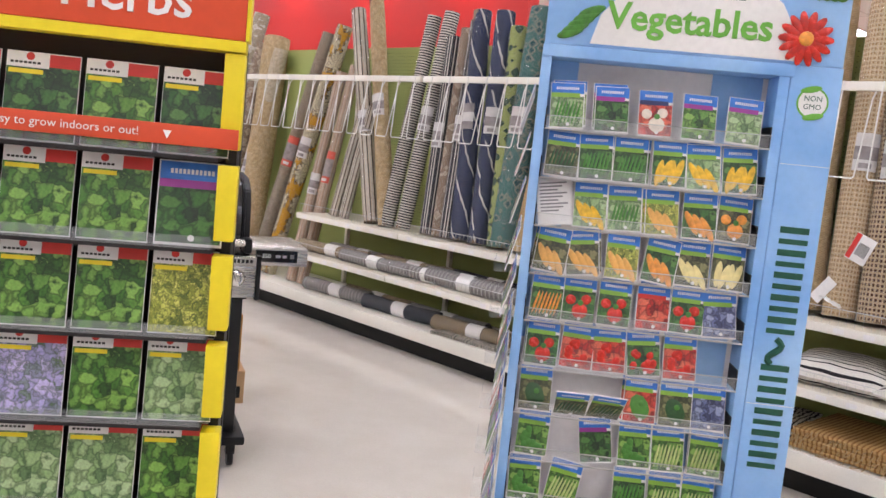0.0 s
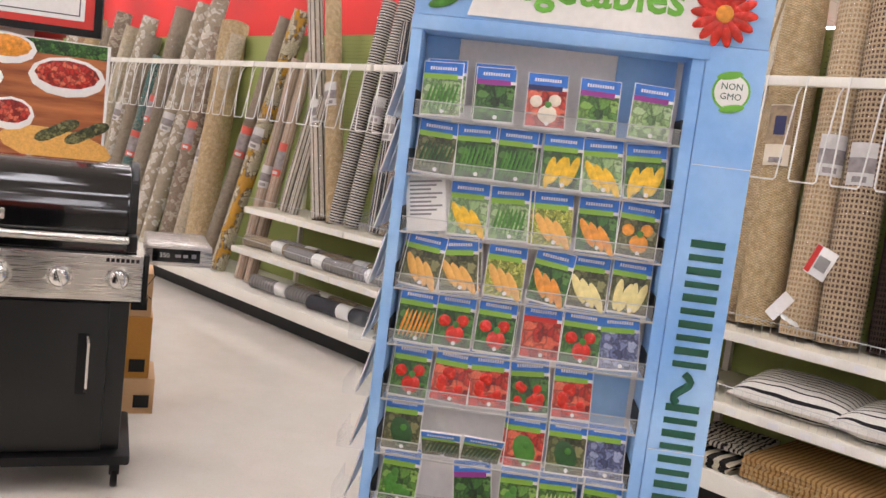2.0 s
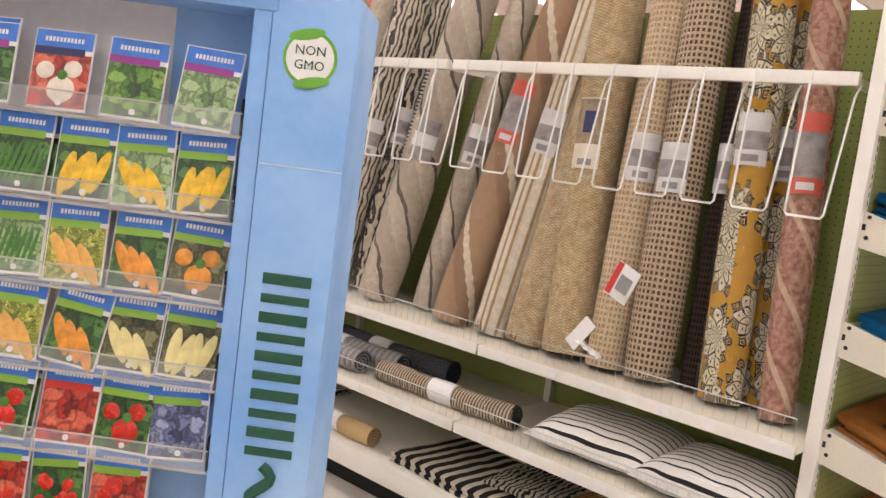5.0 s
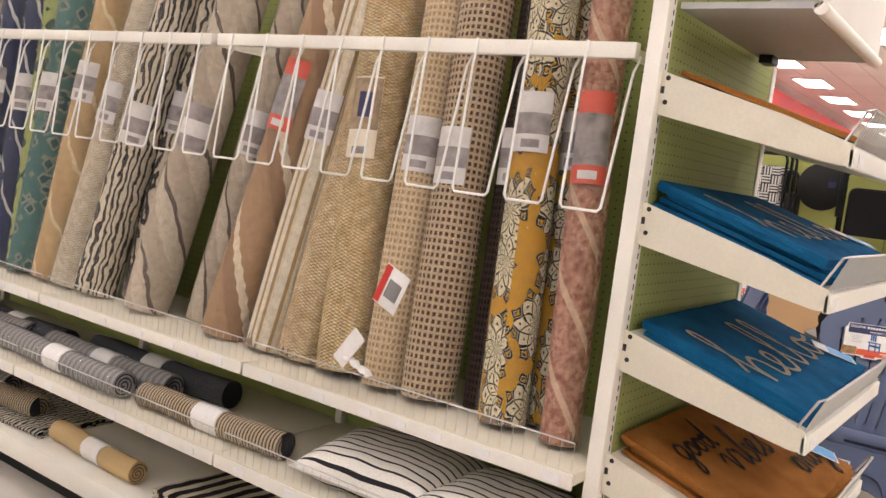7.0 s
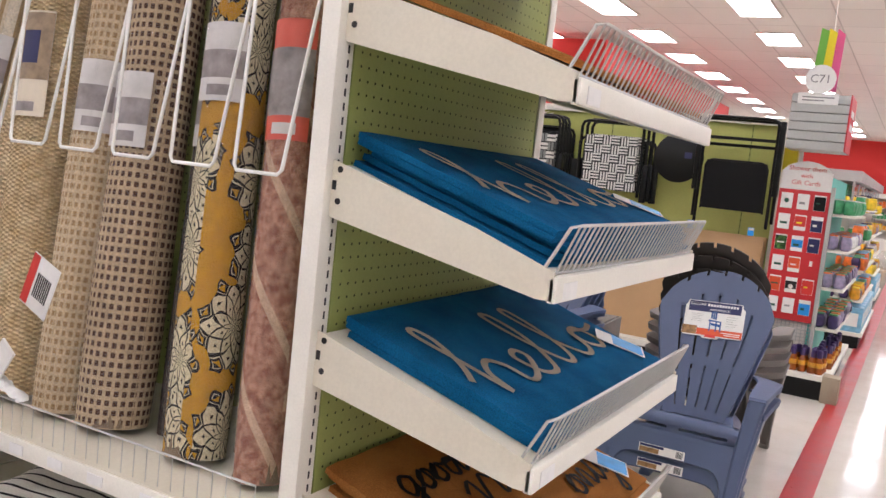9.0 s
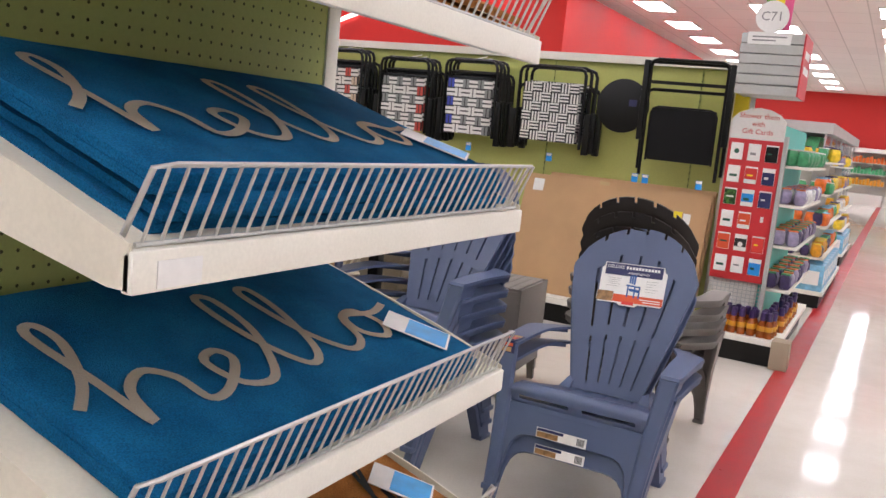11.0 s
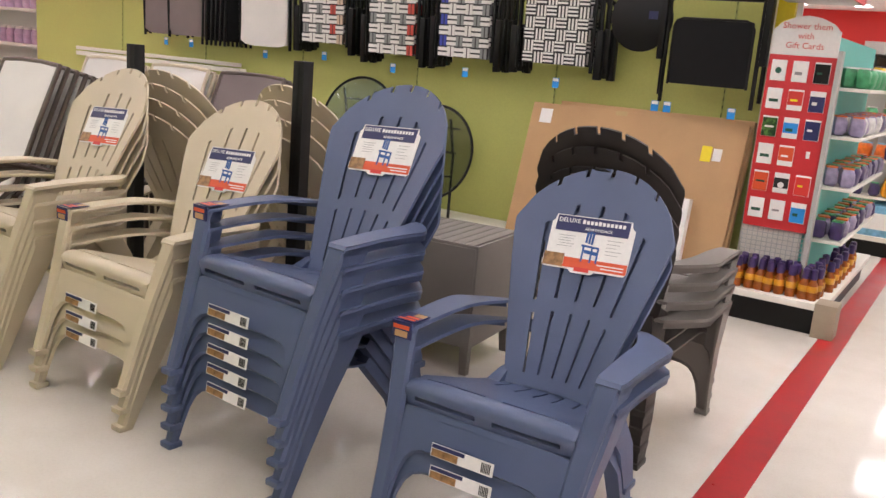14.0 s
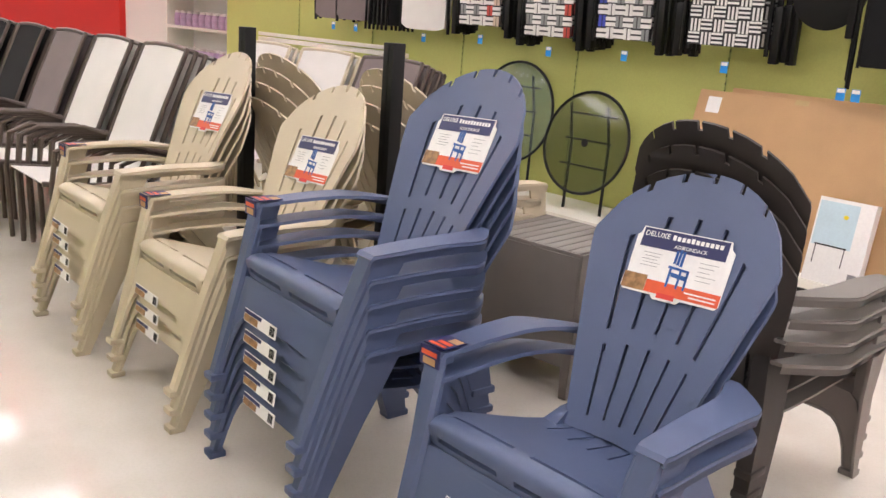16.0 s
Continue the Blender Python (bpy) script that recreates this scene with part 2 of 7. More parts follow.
# ---- structure ----
def structure():
    tagged(single("floor", boxes((-30, -12, -0.1, 14, 40.2, 0)), floor_mat, "polished pale vinyl shop floor with scuffs", "floor", kind="structure"))
    single("floor_stripe", boxes((0.94, -12, 0, 1.085, 39, 0.003)), red_tape, "glossy red stripe along the main aisle floor", "floor stripe", kind="structure")
    single("ceiling", boxes((-30, -12, 4.0, 14, 40.2, 4.1)), ceil_mat, "white suspended ceiling of square tiles", "ceiling", kind="structure")
    for n, r in (("wall_south", (-30, -12.2, 0, 14, -12, 4)), ("wall_east", (14, -12, 0, 14.2, 40.2, 4)), ("wall_west", (-30.2, -12, 0, -30, 40.2, 4))):
        single(n, boxes(r), wall_white, "plain white painted shop wall", "wall", kind="structure")
    single("wall_north", boxes((-30, 40, 2.0, 14, 40.2, 4)), wall_red, "red painted wall band at the far end", "wall", kind="structure")
    single("wall_north_low", boxes((-30, 40.02, 0, 14, 40.2, 2.0)), wall_white, "white wall under the red band", "wall", kind="structure")
    # the display wall behind the garden chairs
    single("wall_garden", boxes((-7.4, 10.95, 0, 0.3, 11.15, 2.06)), wall_green, "lime green display wall behind the garden furniture", "wall", kind="structure")
    single("trim", boxes((-7.4, 10.9, 2.06, 0.3, 11.2, 2.12)), white_metal, "white ledge along the top of the green wall", "trim", kind="structure")
    single("wall_fascia", boxes((-16, 18.0, 0, -3.8, 18.2, 3.88)), wall_red, "red upper wall panel behind the display wall", "wall", kind="structure")
    single("wall_fascia_side", boxes((-4.0, 18.2, 0, -3.8, 29, 3.88)), wall_red, "red side wall behind the display wall", "wall", kind="structure")
    bm = B()
    tube(bm, [(-6.95 + 3.44 * math.cos(math.pi * (0.12 + 0.76 * k / 40)), 17.96, -0.02 + 3.44 * math.sin(math.pi * (0.12 + 0.76 * k / 40))) for k in range(41)], 0.035, 6)
    single("neon_arc", bm, arc_glow, "curved white light tube on the red wall", "light")
    single("wall_red", boxes((-30, 11.5, 0, -11.6, 11.8, 3.996)), wall_red, "plain red painted wall beside the garden wall", "wall", kind="structure")
    single("wall_red_band", boxes((-20, 9.0, 2.35, -6.2, 9.2, 3.996)), wall_red, "red painted wall band under the ceiling", "wall", kind="structure")
    single("wall_white", boxes((-11.6, 11.6, 0, -7.4, 11.75, 2.0)), wall_white, "white wall behind small shelves", "wall", kind="structure")
    single("trim_end", boxes((0.3, 10.88, 0, 0.34, 11.2, 2.12)), white_metal, "white end panel of the green display wall", "trim", kind="structure")


def troffers():
    bmf, bmd = B(), B()
    for r in ((-0.3, -0.6, -0.02, 0.3, -0.57, 0), (-0.3, 0.57, -0.02, 0.3, 0.6, 0), (-0.3, -0.57, -0.02, -0.27, 0.57, 0), (0.27, -0.57, -0.02, 0.3, 0.57, 0)):
        bx(bmf, *r)
    bx(bmd, -0.27, -0.57, -0.012, 0.27, 0.57, -0.004)
    t = thing("ceiling_light", pose(-3.05, -8.2, 4.0), "white recessed fluorescent ceiling panel, switched on", "ceiling light", "ceiling lights")
    part("frame", bmf, white_metal, t)
    part("diffuser", bmd, lamp_glow, t, "glowing diffuser")
    for i in range(-4, 12):
        for j in range(20):
            x, y = -13.3 + 2.05 * i, -8.4 + 2.42 * j
            if (i, j) != (5, 0):
                copy_thing(t, pose(x, y, 4.0))


structure()
troffers()


# ---- shelving with the rugs ----
def surf(bm, f, us, vs, skip=None, thick=0.008, close=True):
    """A sheet through the points f(u, v), with cells left out by skip, given a thickness."""
    grid = [[bm.verts.new(f(u, v)) for u in us] for v in vs]
    fs = []
    for j in range(len(vs) - 1):
        for i in range(len(us) - 1):
            if skip and skip((us[i] + us[i + 1]) / 2, (vs[j] + vs[j + 1]) / 2):
                continue
            fc = bm.faces.new((grid[j][i], grid[j][i + 1], grid[j + 1][i + 1], grid[j + 1][i]))
            fc.smooth = True
            fs.append(fc)
    for v in [v for row in grid for v in row if not v.link_faces]:
        bm.verts.remove(v)
    bmesh.ops.recalc_face_normals(bm, faces=fs)
    bmesh.ops.solidify(bm, geom=fs, thickness=thick)


def peg_holes(bm, x0, x1, z0, z1, step, y, size=0.0035, axis="x", at=0.0):
    """Rows of small pits, as flat dark discs a hair proud of the board."""
    nx, nz = int((x1 - x0) / step), int((z1 - z0) / step)
    for i in range(nx):
        for j in range(nz):
            x, z = x0 + (i + 0.5) * step, z0 + (j + 0.5) * step
            vs = []
            for k in range(6):
                a, b = x + size * math.cos(k * math.pi / 3), z + size * math.sin(k * math.pi / 3)
                vs.append(bm.verts.new((a, y, b) if axis == "x" else (y, a, b)))
            bm.faces.new(vs)


X_END, X_MID, X_FAR = 0.39, -4.4, -9.6
DECK, MIDSHELF, RUGSHELF, ROD = 0.21, 0.50, 0.785, 1.82


def gondola():
    g = thing("rug_shelving", pose(0, 0, 0), "white steel shop shelving with green pegboard back and black base", "shelving")
    part("back_panel", boxes((X_FAR, 5.10, 0.12, X_END, 5.14, 2.1)), peg_green, g, "lime green pegboard")
    bm = B()
    peg_holes(bm, -4.4, X_END - 0.03, 0.8, 2.08, 0.0254, 5.0985, 0.003)
    part("pegboard_hole", bm, hole_dark, g, "dark pegboard holes")["kind"] = "stuff"
    part("base_kick", boxes((X_FAR, 4.62, 0, X_END, 4.64, 0.13)), black_kick, g, "black base plinth")
    part("base_deck", boxes((X_FAR, 4.5, 0.17, X_END, 5.1, 0.21), bevel=0.004), white_metal, g)
    part("base_lip", boxes((X_FAR, 4.494, 0.13, X_END, 4.508, 0.212), bevel=0.003), white_metal, g)
    edges = [X_MID, -3.2, -2.0, -0.8, X_END]
    for z, y0, nm in ((MIDSHELF, 4.5, "lower_shelf"), (RUGSHELF, 4.58, "upper_shelf")):
        for a, b in zip(edges, edges[1:]):
            s = part(nm, boxes((a + 0.003, y0, z - 0.03, b - 0.003, 5.1, z), bevel=0.003), cream_metal, g)
            part("price_rail", boxes((a + 0.005, y0 - 0.008, z - 0.042, b - 0.005, y0 - 0.001, z - 0.002), bevel=0.002), white_metal, s)
            k = a + 0.1
            while k < b - 0.06:
                part("price_ticket", boxes((k, y0 - 0.0105, z - 0.034, k + 0.045, y0 - 0.0085, z - 0.012)), paper, s)
                k += 0.17 + 0.05 * math.sin(k * 7)
            # low wire fence at the shelf's front
            bm = B()
            tube(bm, [(a + 0.02, y0 + 0.012, z + 0.07), (b - 0.02, y0 + 0.012, z + 0.07)], 0.0022, 5)
            n = int((b - a - 0.04) / 0.034)
            for i in range(n + 1):
                x = a + 0.02 + i * (b - a - 0.04) / n
                tube(bm, [(x, y0 + 0.012, z), (x, y0 + 0.012, z + 0.07)], 0.0009, 4)
            part("wire_fence", bm, wire_grey, s, "thin wire front fence")
    for x in (X_MID, -3.2, -2.0, -0.8):
        part("upright", boxes((x - 0.015, 5.07, 0.1, x + 0.015, 5.1, 2.1)), white_metal, g)
    # rug barrier: a flat rail on arms with wire loops hanging from it
    for a, b in ((X_FAR, -5.62), (-5.6, -3.23), (-3.2, -1.23), (-1.2, 0.345)):
        r = part("barrier_rail", boxes((a, 4.672, ROD - 0.02, b, 4.7, ROD + 0.02), bevel=0.004), white_metal, g)
        for x in (a + 0.02, b - 0.03):
            part("rail_arm", boxes((x, 4.69, ROD - 0.017, x + 0.012, 5.1, ROD + 0.012)), white_metal, r)
    x = 0.33
    while x > X_FAR + 0.2:
        bm = B()
        w, d = 0.112, 0.40
        tube(bm, [(x + 0.01, 4.72, ROD - 0.01), (x + 0.004, 4.70, ROD - 0.05), (x - 0.004, 4.64, ROD - d + 0.01), (x - 0.012, 4.637, ROD - d), (x - w + 0.008, 4.63, ROD - d), (x - w, 4.632, ROD - d + 0.01), (x - w, 4.655, ROD - 0.05), (x - w, 4.665, ROD + 0.02)], 0.0038, 6)
        part("wire_loop", bm, wire_white, g)
        x -= 0.166
    # end upright, slotted
    u = part("end_upright", boxes((0.385, 4.64, 0.0, 0.425, 4.69, 2.3), bevel=0.003), white_metal, g)
    bm = B()
    for k in range(80):
        bx(bm, 0.4245, 4.672, 0.1 + k * 0.0254, 0.4255, 4.677, 0.114 + k * 0.0254)
    part("slot", bm, black_ink, u, "row of dark slots")["kind"] = "stuff"
    return g


def weave(name, kind, a, b, c=None, rough=0.85):
    """Rug cloth. Colours a, b and c run in a pattern along z and round the roll."""
    m = Mat(name, rough, spec=0.2)
    A, Bc = lin(*a), lin(*b)
    C = lin(*c) if c else Bc
    fine = m.noise(260, 3)
    z = m.axis(2)
    s = m.node("ShaderNodeSeparateXYZ")
    m.put(m.coords(), s.inputs[0])
    ang = m.math("MULTIPLY", m.math("ARCTAN2", s.outputs[1], s.outputs[0]), 0.09)
    relief = None
    if kind == "knit":
        u = m.math("SINE", m.math("MULTIPLY", m.math("ADD", z, m.math("MULTIPLY", m.noise(40, 2), 0.006)), 560))
        v = m.math("SINE", m.math("MULTIPLY", ang, 240))
        relief = m.math("MULTIPLY", u, v)
        col = m.mix(m.ramp(m.noise(30, 4), (0.35, A), (0.65, Bc)), m.ramp(relief, (0.0, (0.5, 0.45, 0.38, 1)), (0.4, (1.1, 1.1, 1.1, 1))), 0.35, "MULTIPLY")
    elif kind == "plain":
        col = m.ramp(m.noise(14, 4), (0.35, A), (0.65, Bc))
    elif kind == "bands":
        w = m.math("FRACT", m.math("MULTIPLY", z, 55))
        col = m.ramp(w, (0.0, A), (0.5, Bc), hard=True)
    elif kind == "spiral":
        w = m.math("FRACT", m.math("ADD", m.math("ADD", m.math("MULTIPLY", z, 3.2), m.math("MULTIPLY", ang, 5.0)), m.math("MULTIPLY", m.noise(7, 3), 0.5)))
        col = m.ramp(w, (0.0, A), (0.5, Bc), (0.9, C), hard=True)
    elif kind == "long":
        w = m.math("FRACT", m.math("MULTIPLY", ang, 17))
        col = m.ramp(w, (0.0, A), (0.55, Bc), (0.8, C), hard=True)
    elif kind == "grid":
        u = m.math("FRACT", m.math("MULTIPLY", z, 47))
        v = m.math("FRACT", m.math("MULTIPLY", ang, 50))
        k = m.math("MULTIPLY", m.math("GREATER_THAN", u, 0.42), m.math("GREATER_THAN", v, 0.42))
        relief = m.math("MULTIPLY", k, -2.5)
        col = m.mix(A, Bc, k)
    elif kind == "leaf":
        # big layered flowers: nested star outlines round scattered centres
        flat = m.node("ShaderNodeCombineXYZ")
        m.put(ang, flat.inputs[0])
        m.put(z, flat.inputs[1])
        n = m.node("ShaderNodeTexVoronoi", Scale=5.2, Randomness=0.55)
        n.voronoi_dimensions = "2D"
        m.put(flat.outputs[0], n.inputs["Vector"])
        d = m.t.nodes.new("ShaderNodeVectorMath")
        d.operation = "SUBTRACT"
        m.put(flat.outputs[0], d.inputs[0])
        m.put(n.outputs["Position"], d.inputs[1])
        q = m.node("ShaderNodeSeparateXYZ")
        m.put(d.outputs[0], q.inputs[0])
        turn = m.math("ADD", m.math("MULTIPLY", m.math("ARCTAN2", q.outputs[1], q.outputs[0]), 9 / (2 * math.pi)), m.math("MULTIPLY", m.noise(16, 2), 0.9))
        rad = m.math("ADD", m.math("MULTIPLY", n.outputs["Distance"], 1 / 5.2 / 0.028), m.math("MULTIPLY", m.noise(18, 2), 1.3))
        ring = m.math("MULTIPLY", m.math("FLOOR", rad), 0.5)
        g = m.math("ADD", rad, m.math("MULTIPLY", m.math("ABSOLUTE", m.math("SUBTRACT", m.math("FRACT", m.math("ADD", turn, ring)), 0.5)), 2.2))
        flower = m.math("LESS_THAN", g, 4.4)
        lines = m.math("MAXIMUM", m.math("LESS_THAN", m.math("FRACT", g), 0.3), m.math("LESS_THAN", rad, 0.5))
        edge = m.math("LESS_THAN", g, 4.7)
        col = m.mix(A, m.mix(Bc, C, lines), flower)
        col = m.mix(col, C, m.math("SUBTRACT", edge, flower))
    elif kind == "zebra":
        n = m.node("ShaderNodeTexWave", Scale=9.0, Distortion=7.0, Detail=3.0)
        n.inputs["Detail Scale"].default_value = 1.6
        m.put(m.coords((1.6, 1.6, 1)), n.inputs["Vector"])
        col = m.ramp(n.outputs["Fac"], (0.0, A), (0.6, Bc), hard=True)
    elif kind == "mottle":
        f = m.noise(55, 4)
        big = m.math("FRACT", m.math("MULTIPLY", m.math("ADD", z, m.math("ABSOLUTE", m.math("SUBTRACT", ang, 0.05))), 4.2))
        col = m.mix(m.ramp(f, (0.38, A), (0.62, Bc)), C, m.math("MULTIPLY", m.math("LESS_THAN", big, 0.14), 0.75))
    elif kind == "zigzag":
        q = m.math("ABSOLUTE", m.math("SUBTRACT", m.math("FRACT", m.math("MULTIPLY", z, 22)), 0.5))
        w = m.math("FRACT", m.math("ADD", m.math("MULTIPLY", m.math("ADD", z, m.math("MULTIPLY", q, 0.03)), 2.1), m.math("MULTIPLY", ang, 4.0)))
        col = m.ramp(w, (0.0, A), (0.62, Bc), (0.86, C), hard=True)
    else:
        n = m.node("ShaderNodeTexVoronoi", Scale=16.0)
        n.distance = "MANHATTAN"
        m.put(m.coords(), n.inputs["Vector"])
        col = m.ramp(n.outputs["Distance"], (0.0, A), (0.4, Bc), (0.62, C), hard=True)
    col = m.mix(col, m.ramp(fine, (0.3, (0.6, 0.6, 0.6, 1)), (0.7, (1.15, 1.15, 1.15, 1))), 0.75, "MULTIPLY")
    col = m.mix(col, m.ramp(m.noise(45, 4), (0.3, (0.72, 0.72, 0.72, 1)), (0.7, (1.12, 1.12, 1.12, 1))), 0.7, "MULTIPLY")
    m.base(col)
    h = m.math("ADD", fine, m.noise(60, 3))
    m.bump(m.math("ADD", h, relief) if relief else h, 0.8, 0.006)
    return m.m


RUGS = {
    "pink": weave("rug_pink", "mottle", (150, 94, 72), (196, 148, 122), (218, 188, 156)),
    "yellow": weave("rug_yellow", "leaf", (200, 146, 20), (220, 206, 168), (26, 22, 18)),
    "dark": weave("rug_dark", "grid", (66, 52, 44), (26, 20, 18)),
    "waffle": weave("rug_waffle", "grid", (196, 170, 134), (84, 54, 36)),
    "waffle_light": weave("rug_waffle_light", "grid", (214, 190, 152), (170, 138, 96)),
    "jute": weave("rug_jute", "knit", (212, 184, 138), (232, 210, 168)),
    "rag": weave("rug_rag", "knit", (212, 184, 144), (232, 212, 174)),
    "cream_tan": weave("rug_cream_tan", "long", (228, 216, 192), (168, 138, 92), (220, 204, 174)),
    "lattice": weave("rug_lattice", "zigzag", (172, 136, 100), (154, 118, 86), (226, 208, 178)),
    "diag": weave("rug_diag", "spiral", (184, 168, 146), (200, 186, 164), (100, 86, 74)),
    "zebra": weave("rug_zebra", "zebra", (214, 200, 174), (58, 50, 44)),
    "cream": weave("rug_cream", "knit", (220, 204, 174), (236, 224, 200)),
    "tan": weave("rug_tan", "spiral", (184, 152, 106), (192, 162, 114), (214, 194, 154)),
    "teal": weave("rug_teal", "cells", (46, 84, 84), (128, 134, 118), (70, 110, 104)),
    "navy": weave("rug_navy", "spiral", (40, 48, 76), (44, 52, 84), (196, 192, 186)),
    "green": weave("rug_green", "cells", (60, 86, 62), (46, 66, 54), (150, 160, 90)),
    "stripe": weave("rug_stripe", "bands", (216, 208, 194), (46, 42, 44)),
    "charcoal": weave("rug_charcoal", "long", (52, 50, 54), (206, 198, 186), (58, 56, 60)),
    "lines": weave("rug_lines", "long", (206, 196, 178), (70, 58, 50), (196, 182, 160)),
    "grey": weave("rug_grey", "knit", (160, 144, 122), (180, 164, 140)),
    "taupe_rug": weave("rug_taupe", "cells", (166, 148, 126), (186, 172, 150), (140, 120, 100)),
    "white_rug": weave("rug_white", "cells", (214, 204, 186), (224, 216, 202), (176, 160, 136)),
    "pink_line": weave("rug_pink_line", "long", (196, 170, 146), (170, 140, 118), (206, 192, 172)),
}
sleeve_paper = plain("sleeve_paper", (206, 202, 198), 0.35, vary=0.12, blotch=14, bump=0)
sleeve_grey = plain("sleeve_print", (142, 134, 132), 0.35, vary=0.35, blotch=22, bump=0)
label_card = plain("label_card", (222, 210, 188), 0.45, vary=0.06, bump=0)
label_photo = plain("label_photo", (150, 128, 100), 0.4, vary=0.3, blotch=30, bump=0)
tag_red = plain("tag_red", (206, 88, 70), 0.4, vary=0.1, bump=0)
core_mat = plain("rug_end", (120, 100, 76), 0.9, vary=0.2, grain=120, bump=0.4)


def rug_roll(style, x, lean, r, z0, length, label, y=4.70, back=0.13, tag="white", wrapped=True, seed=0):
    """A rolled rug that stands on end and leans back, with its outer edge, a wrapper and a paper sleeve."""
    rnd = random.Random(seed)
    n = math.sqrt(lean * lean + back * back + 1)
    up = Vector((lean, back, 1)) / n
    m = Matrix.Translation((x, y + r * 0.6, z0 + r * 0.18)) @ up.to_track_quat("Z", "X").to_matrix().to_4x4() @ Matrix.Rotation(rnd.uniform(2.6, 4.2), 4, "Z")
    t = thing("rolled_rug", m, label, "rug", "rolled rugs on end")
    bm = B()
    seg, rows = 28, 14
    rings = []
    ph = rnd.uniform(0, 6)
    for j in range(rows + 1):
        z = length * j / rows
        ring = []
        for k in range(seg + 1):
            a = 2 * math.pi * k / seg
            rr = r * (1 + 0.025 * math.sin(2 * a + ph + z * 2) + 0.02 * math.sin(7 * z + ph)) * (0.93 + 0.07 * k / seg)
            if j in (0, rows):
                rr *= 0.96
            ring.append(bm.verts.new((rr * math.cos(a), rr * math.sin(a), z)))
        rings.append(ring)
    for a, b in zip(rings, rings[1:]):
        for k in range(seg):
            f = bm.faces.new((a[k], a[k + 1], b[k + 1], b[k]))
            f.smooth = True
        bm.faces.new((a[seg], a[0], b[0], b[seg]))
    part("roll", bm, RUGS[style], t)
    bm = B()
    for z in (0.004, length - 0.004):
        c = []
        for k in range(60):
            a = k * 0.52
            c.append((r * 0.93 * (1 - k / 62) * math.cos(a), r * 0.93 * (1 - k / 62) * math.sin(a), z))
        tube(bm, c, 0.0045, 4)
    lathe(bm, [(r * 0.9, 0.003), (r * 0.9, length - 0.004)], 20)
    part("rolled_end", bm, core_mat, t, "coiled rug edge")
    if tag:
        z = length * rnd.uniform(0.4, 0.5)
        face = m.inverted().to_3x3() @ Vector((0.45, -1, 0))
        mid = math.atan2(face.y, face.x) + rnd.uniform(-0.35, 0.35)

        def curved(z0, z1, wide, k):
            q = B()
            us = [i / 10 for i in range(11)]
            surf(q, lambda u, v: (r * k * math.cos(mid + wide * (u - 0.5)), r * k * math.sin(mid + wide * (u - 0.5)), z0 + (z1 - z0) * v), us, [0, 0.5, 1], None, 0.0006)
            return q

        hgt = {"red": 0.25, "navy": 0.26}.get(tag, 0.17)
        wide = min(2.0, 0.1 / r)
        sl = part("paper_label", curved(z, z + hgt, wide, 1.07), {"white": sleeve_paper, "red": tag_red, "grey": sleeve_grey, "navy": label_card}[tag], t, "printed paper label")
        part("photo_band", curved(z + (0.09 if tag == "navy" else 0.05), z + (0.255 if tag == "navy" else 0.19 if tag == "red" else 0.11), wide * (1.0 if tag != "navy" else 0.98), 1.082), {"white": sleeve_grey, "red": sleeve_grey, "grey": sleeve_paper, "navy": label_photo}[tag], sl)
        part("label_print", curved(z + 0.012, z + 0.035, wide * 0.5, 1.083), sleeve_paper if tag == "red" else sleeve_grey, sl)
        if tag == "navy":
            part("photo_object", curved(z + 0.13, z + 0.21, wide * 0.42, 1.092), navy_ink, sl)
    if wrapped:
        s = B()
        rings = []
        for j in range(25):
            z = length * j / 24
            rings.append([s.verts.new((r * (1.055 + 0.022 * math.sin(5 * k + 9 * j) + 0.014 * math.sin(2.1 * k * j)) * math.cos(k * math.pi / 11), r * (1.055 + 0.022 * math.sin(5 * k + 9 * j)) * math.sin(k * math.pi / 11), z)) for k in range(22)])
        for a, b in zip(rings, rings[1:]):
            for k in range(22):
                f = s.faces.new((a[k], a[(k + 1) % 22], b[(k + 1) % 22], b[k]))
                f.smooth = True
        part("plastic_wrap", s, wrap, t, "clear plastic wrap")
    return t


SHELF_RUGS = [
    ("pink", 0.258, -0.085, 0.057, 1.56, "red"), ("yellow", 0.07, -0.08, 0.072, 1.58, "white"),
    ("waffle", -0.195, -0.055, 0.085, 1.55, "white"), ("waffle_light", -0.355, -0.04, 0.074, 1.5, "white"), ("jute", -0.535, -0.075, 0.098, 1.52, "navy"),
    ("rag", -0.72, 0.10, 0.088, 1.15, ""), ("cream_tan", -0.885, 0.125, 0.076, 1.6, "white"), ("lattice", -1.10, 0.175, 0.088, 1.6, "red"),
    ("diag", -1.56, 0.16, 0.092, 1.55, "grey"), ("zebra", -1.90, 0.13, 0.088, 1.5, "white"),
    ("cream", -2.08, 0.14, 0.08, 1.52, "white"), ("tan", -2.23, 0.05, 0.085, 1.55, "white"), ("teal", -2.42, -0.02, 0.09, 1.5, "white"),
]
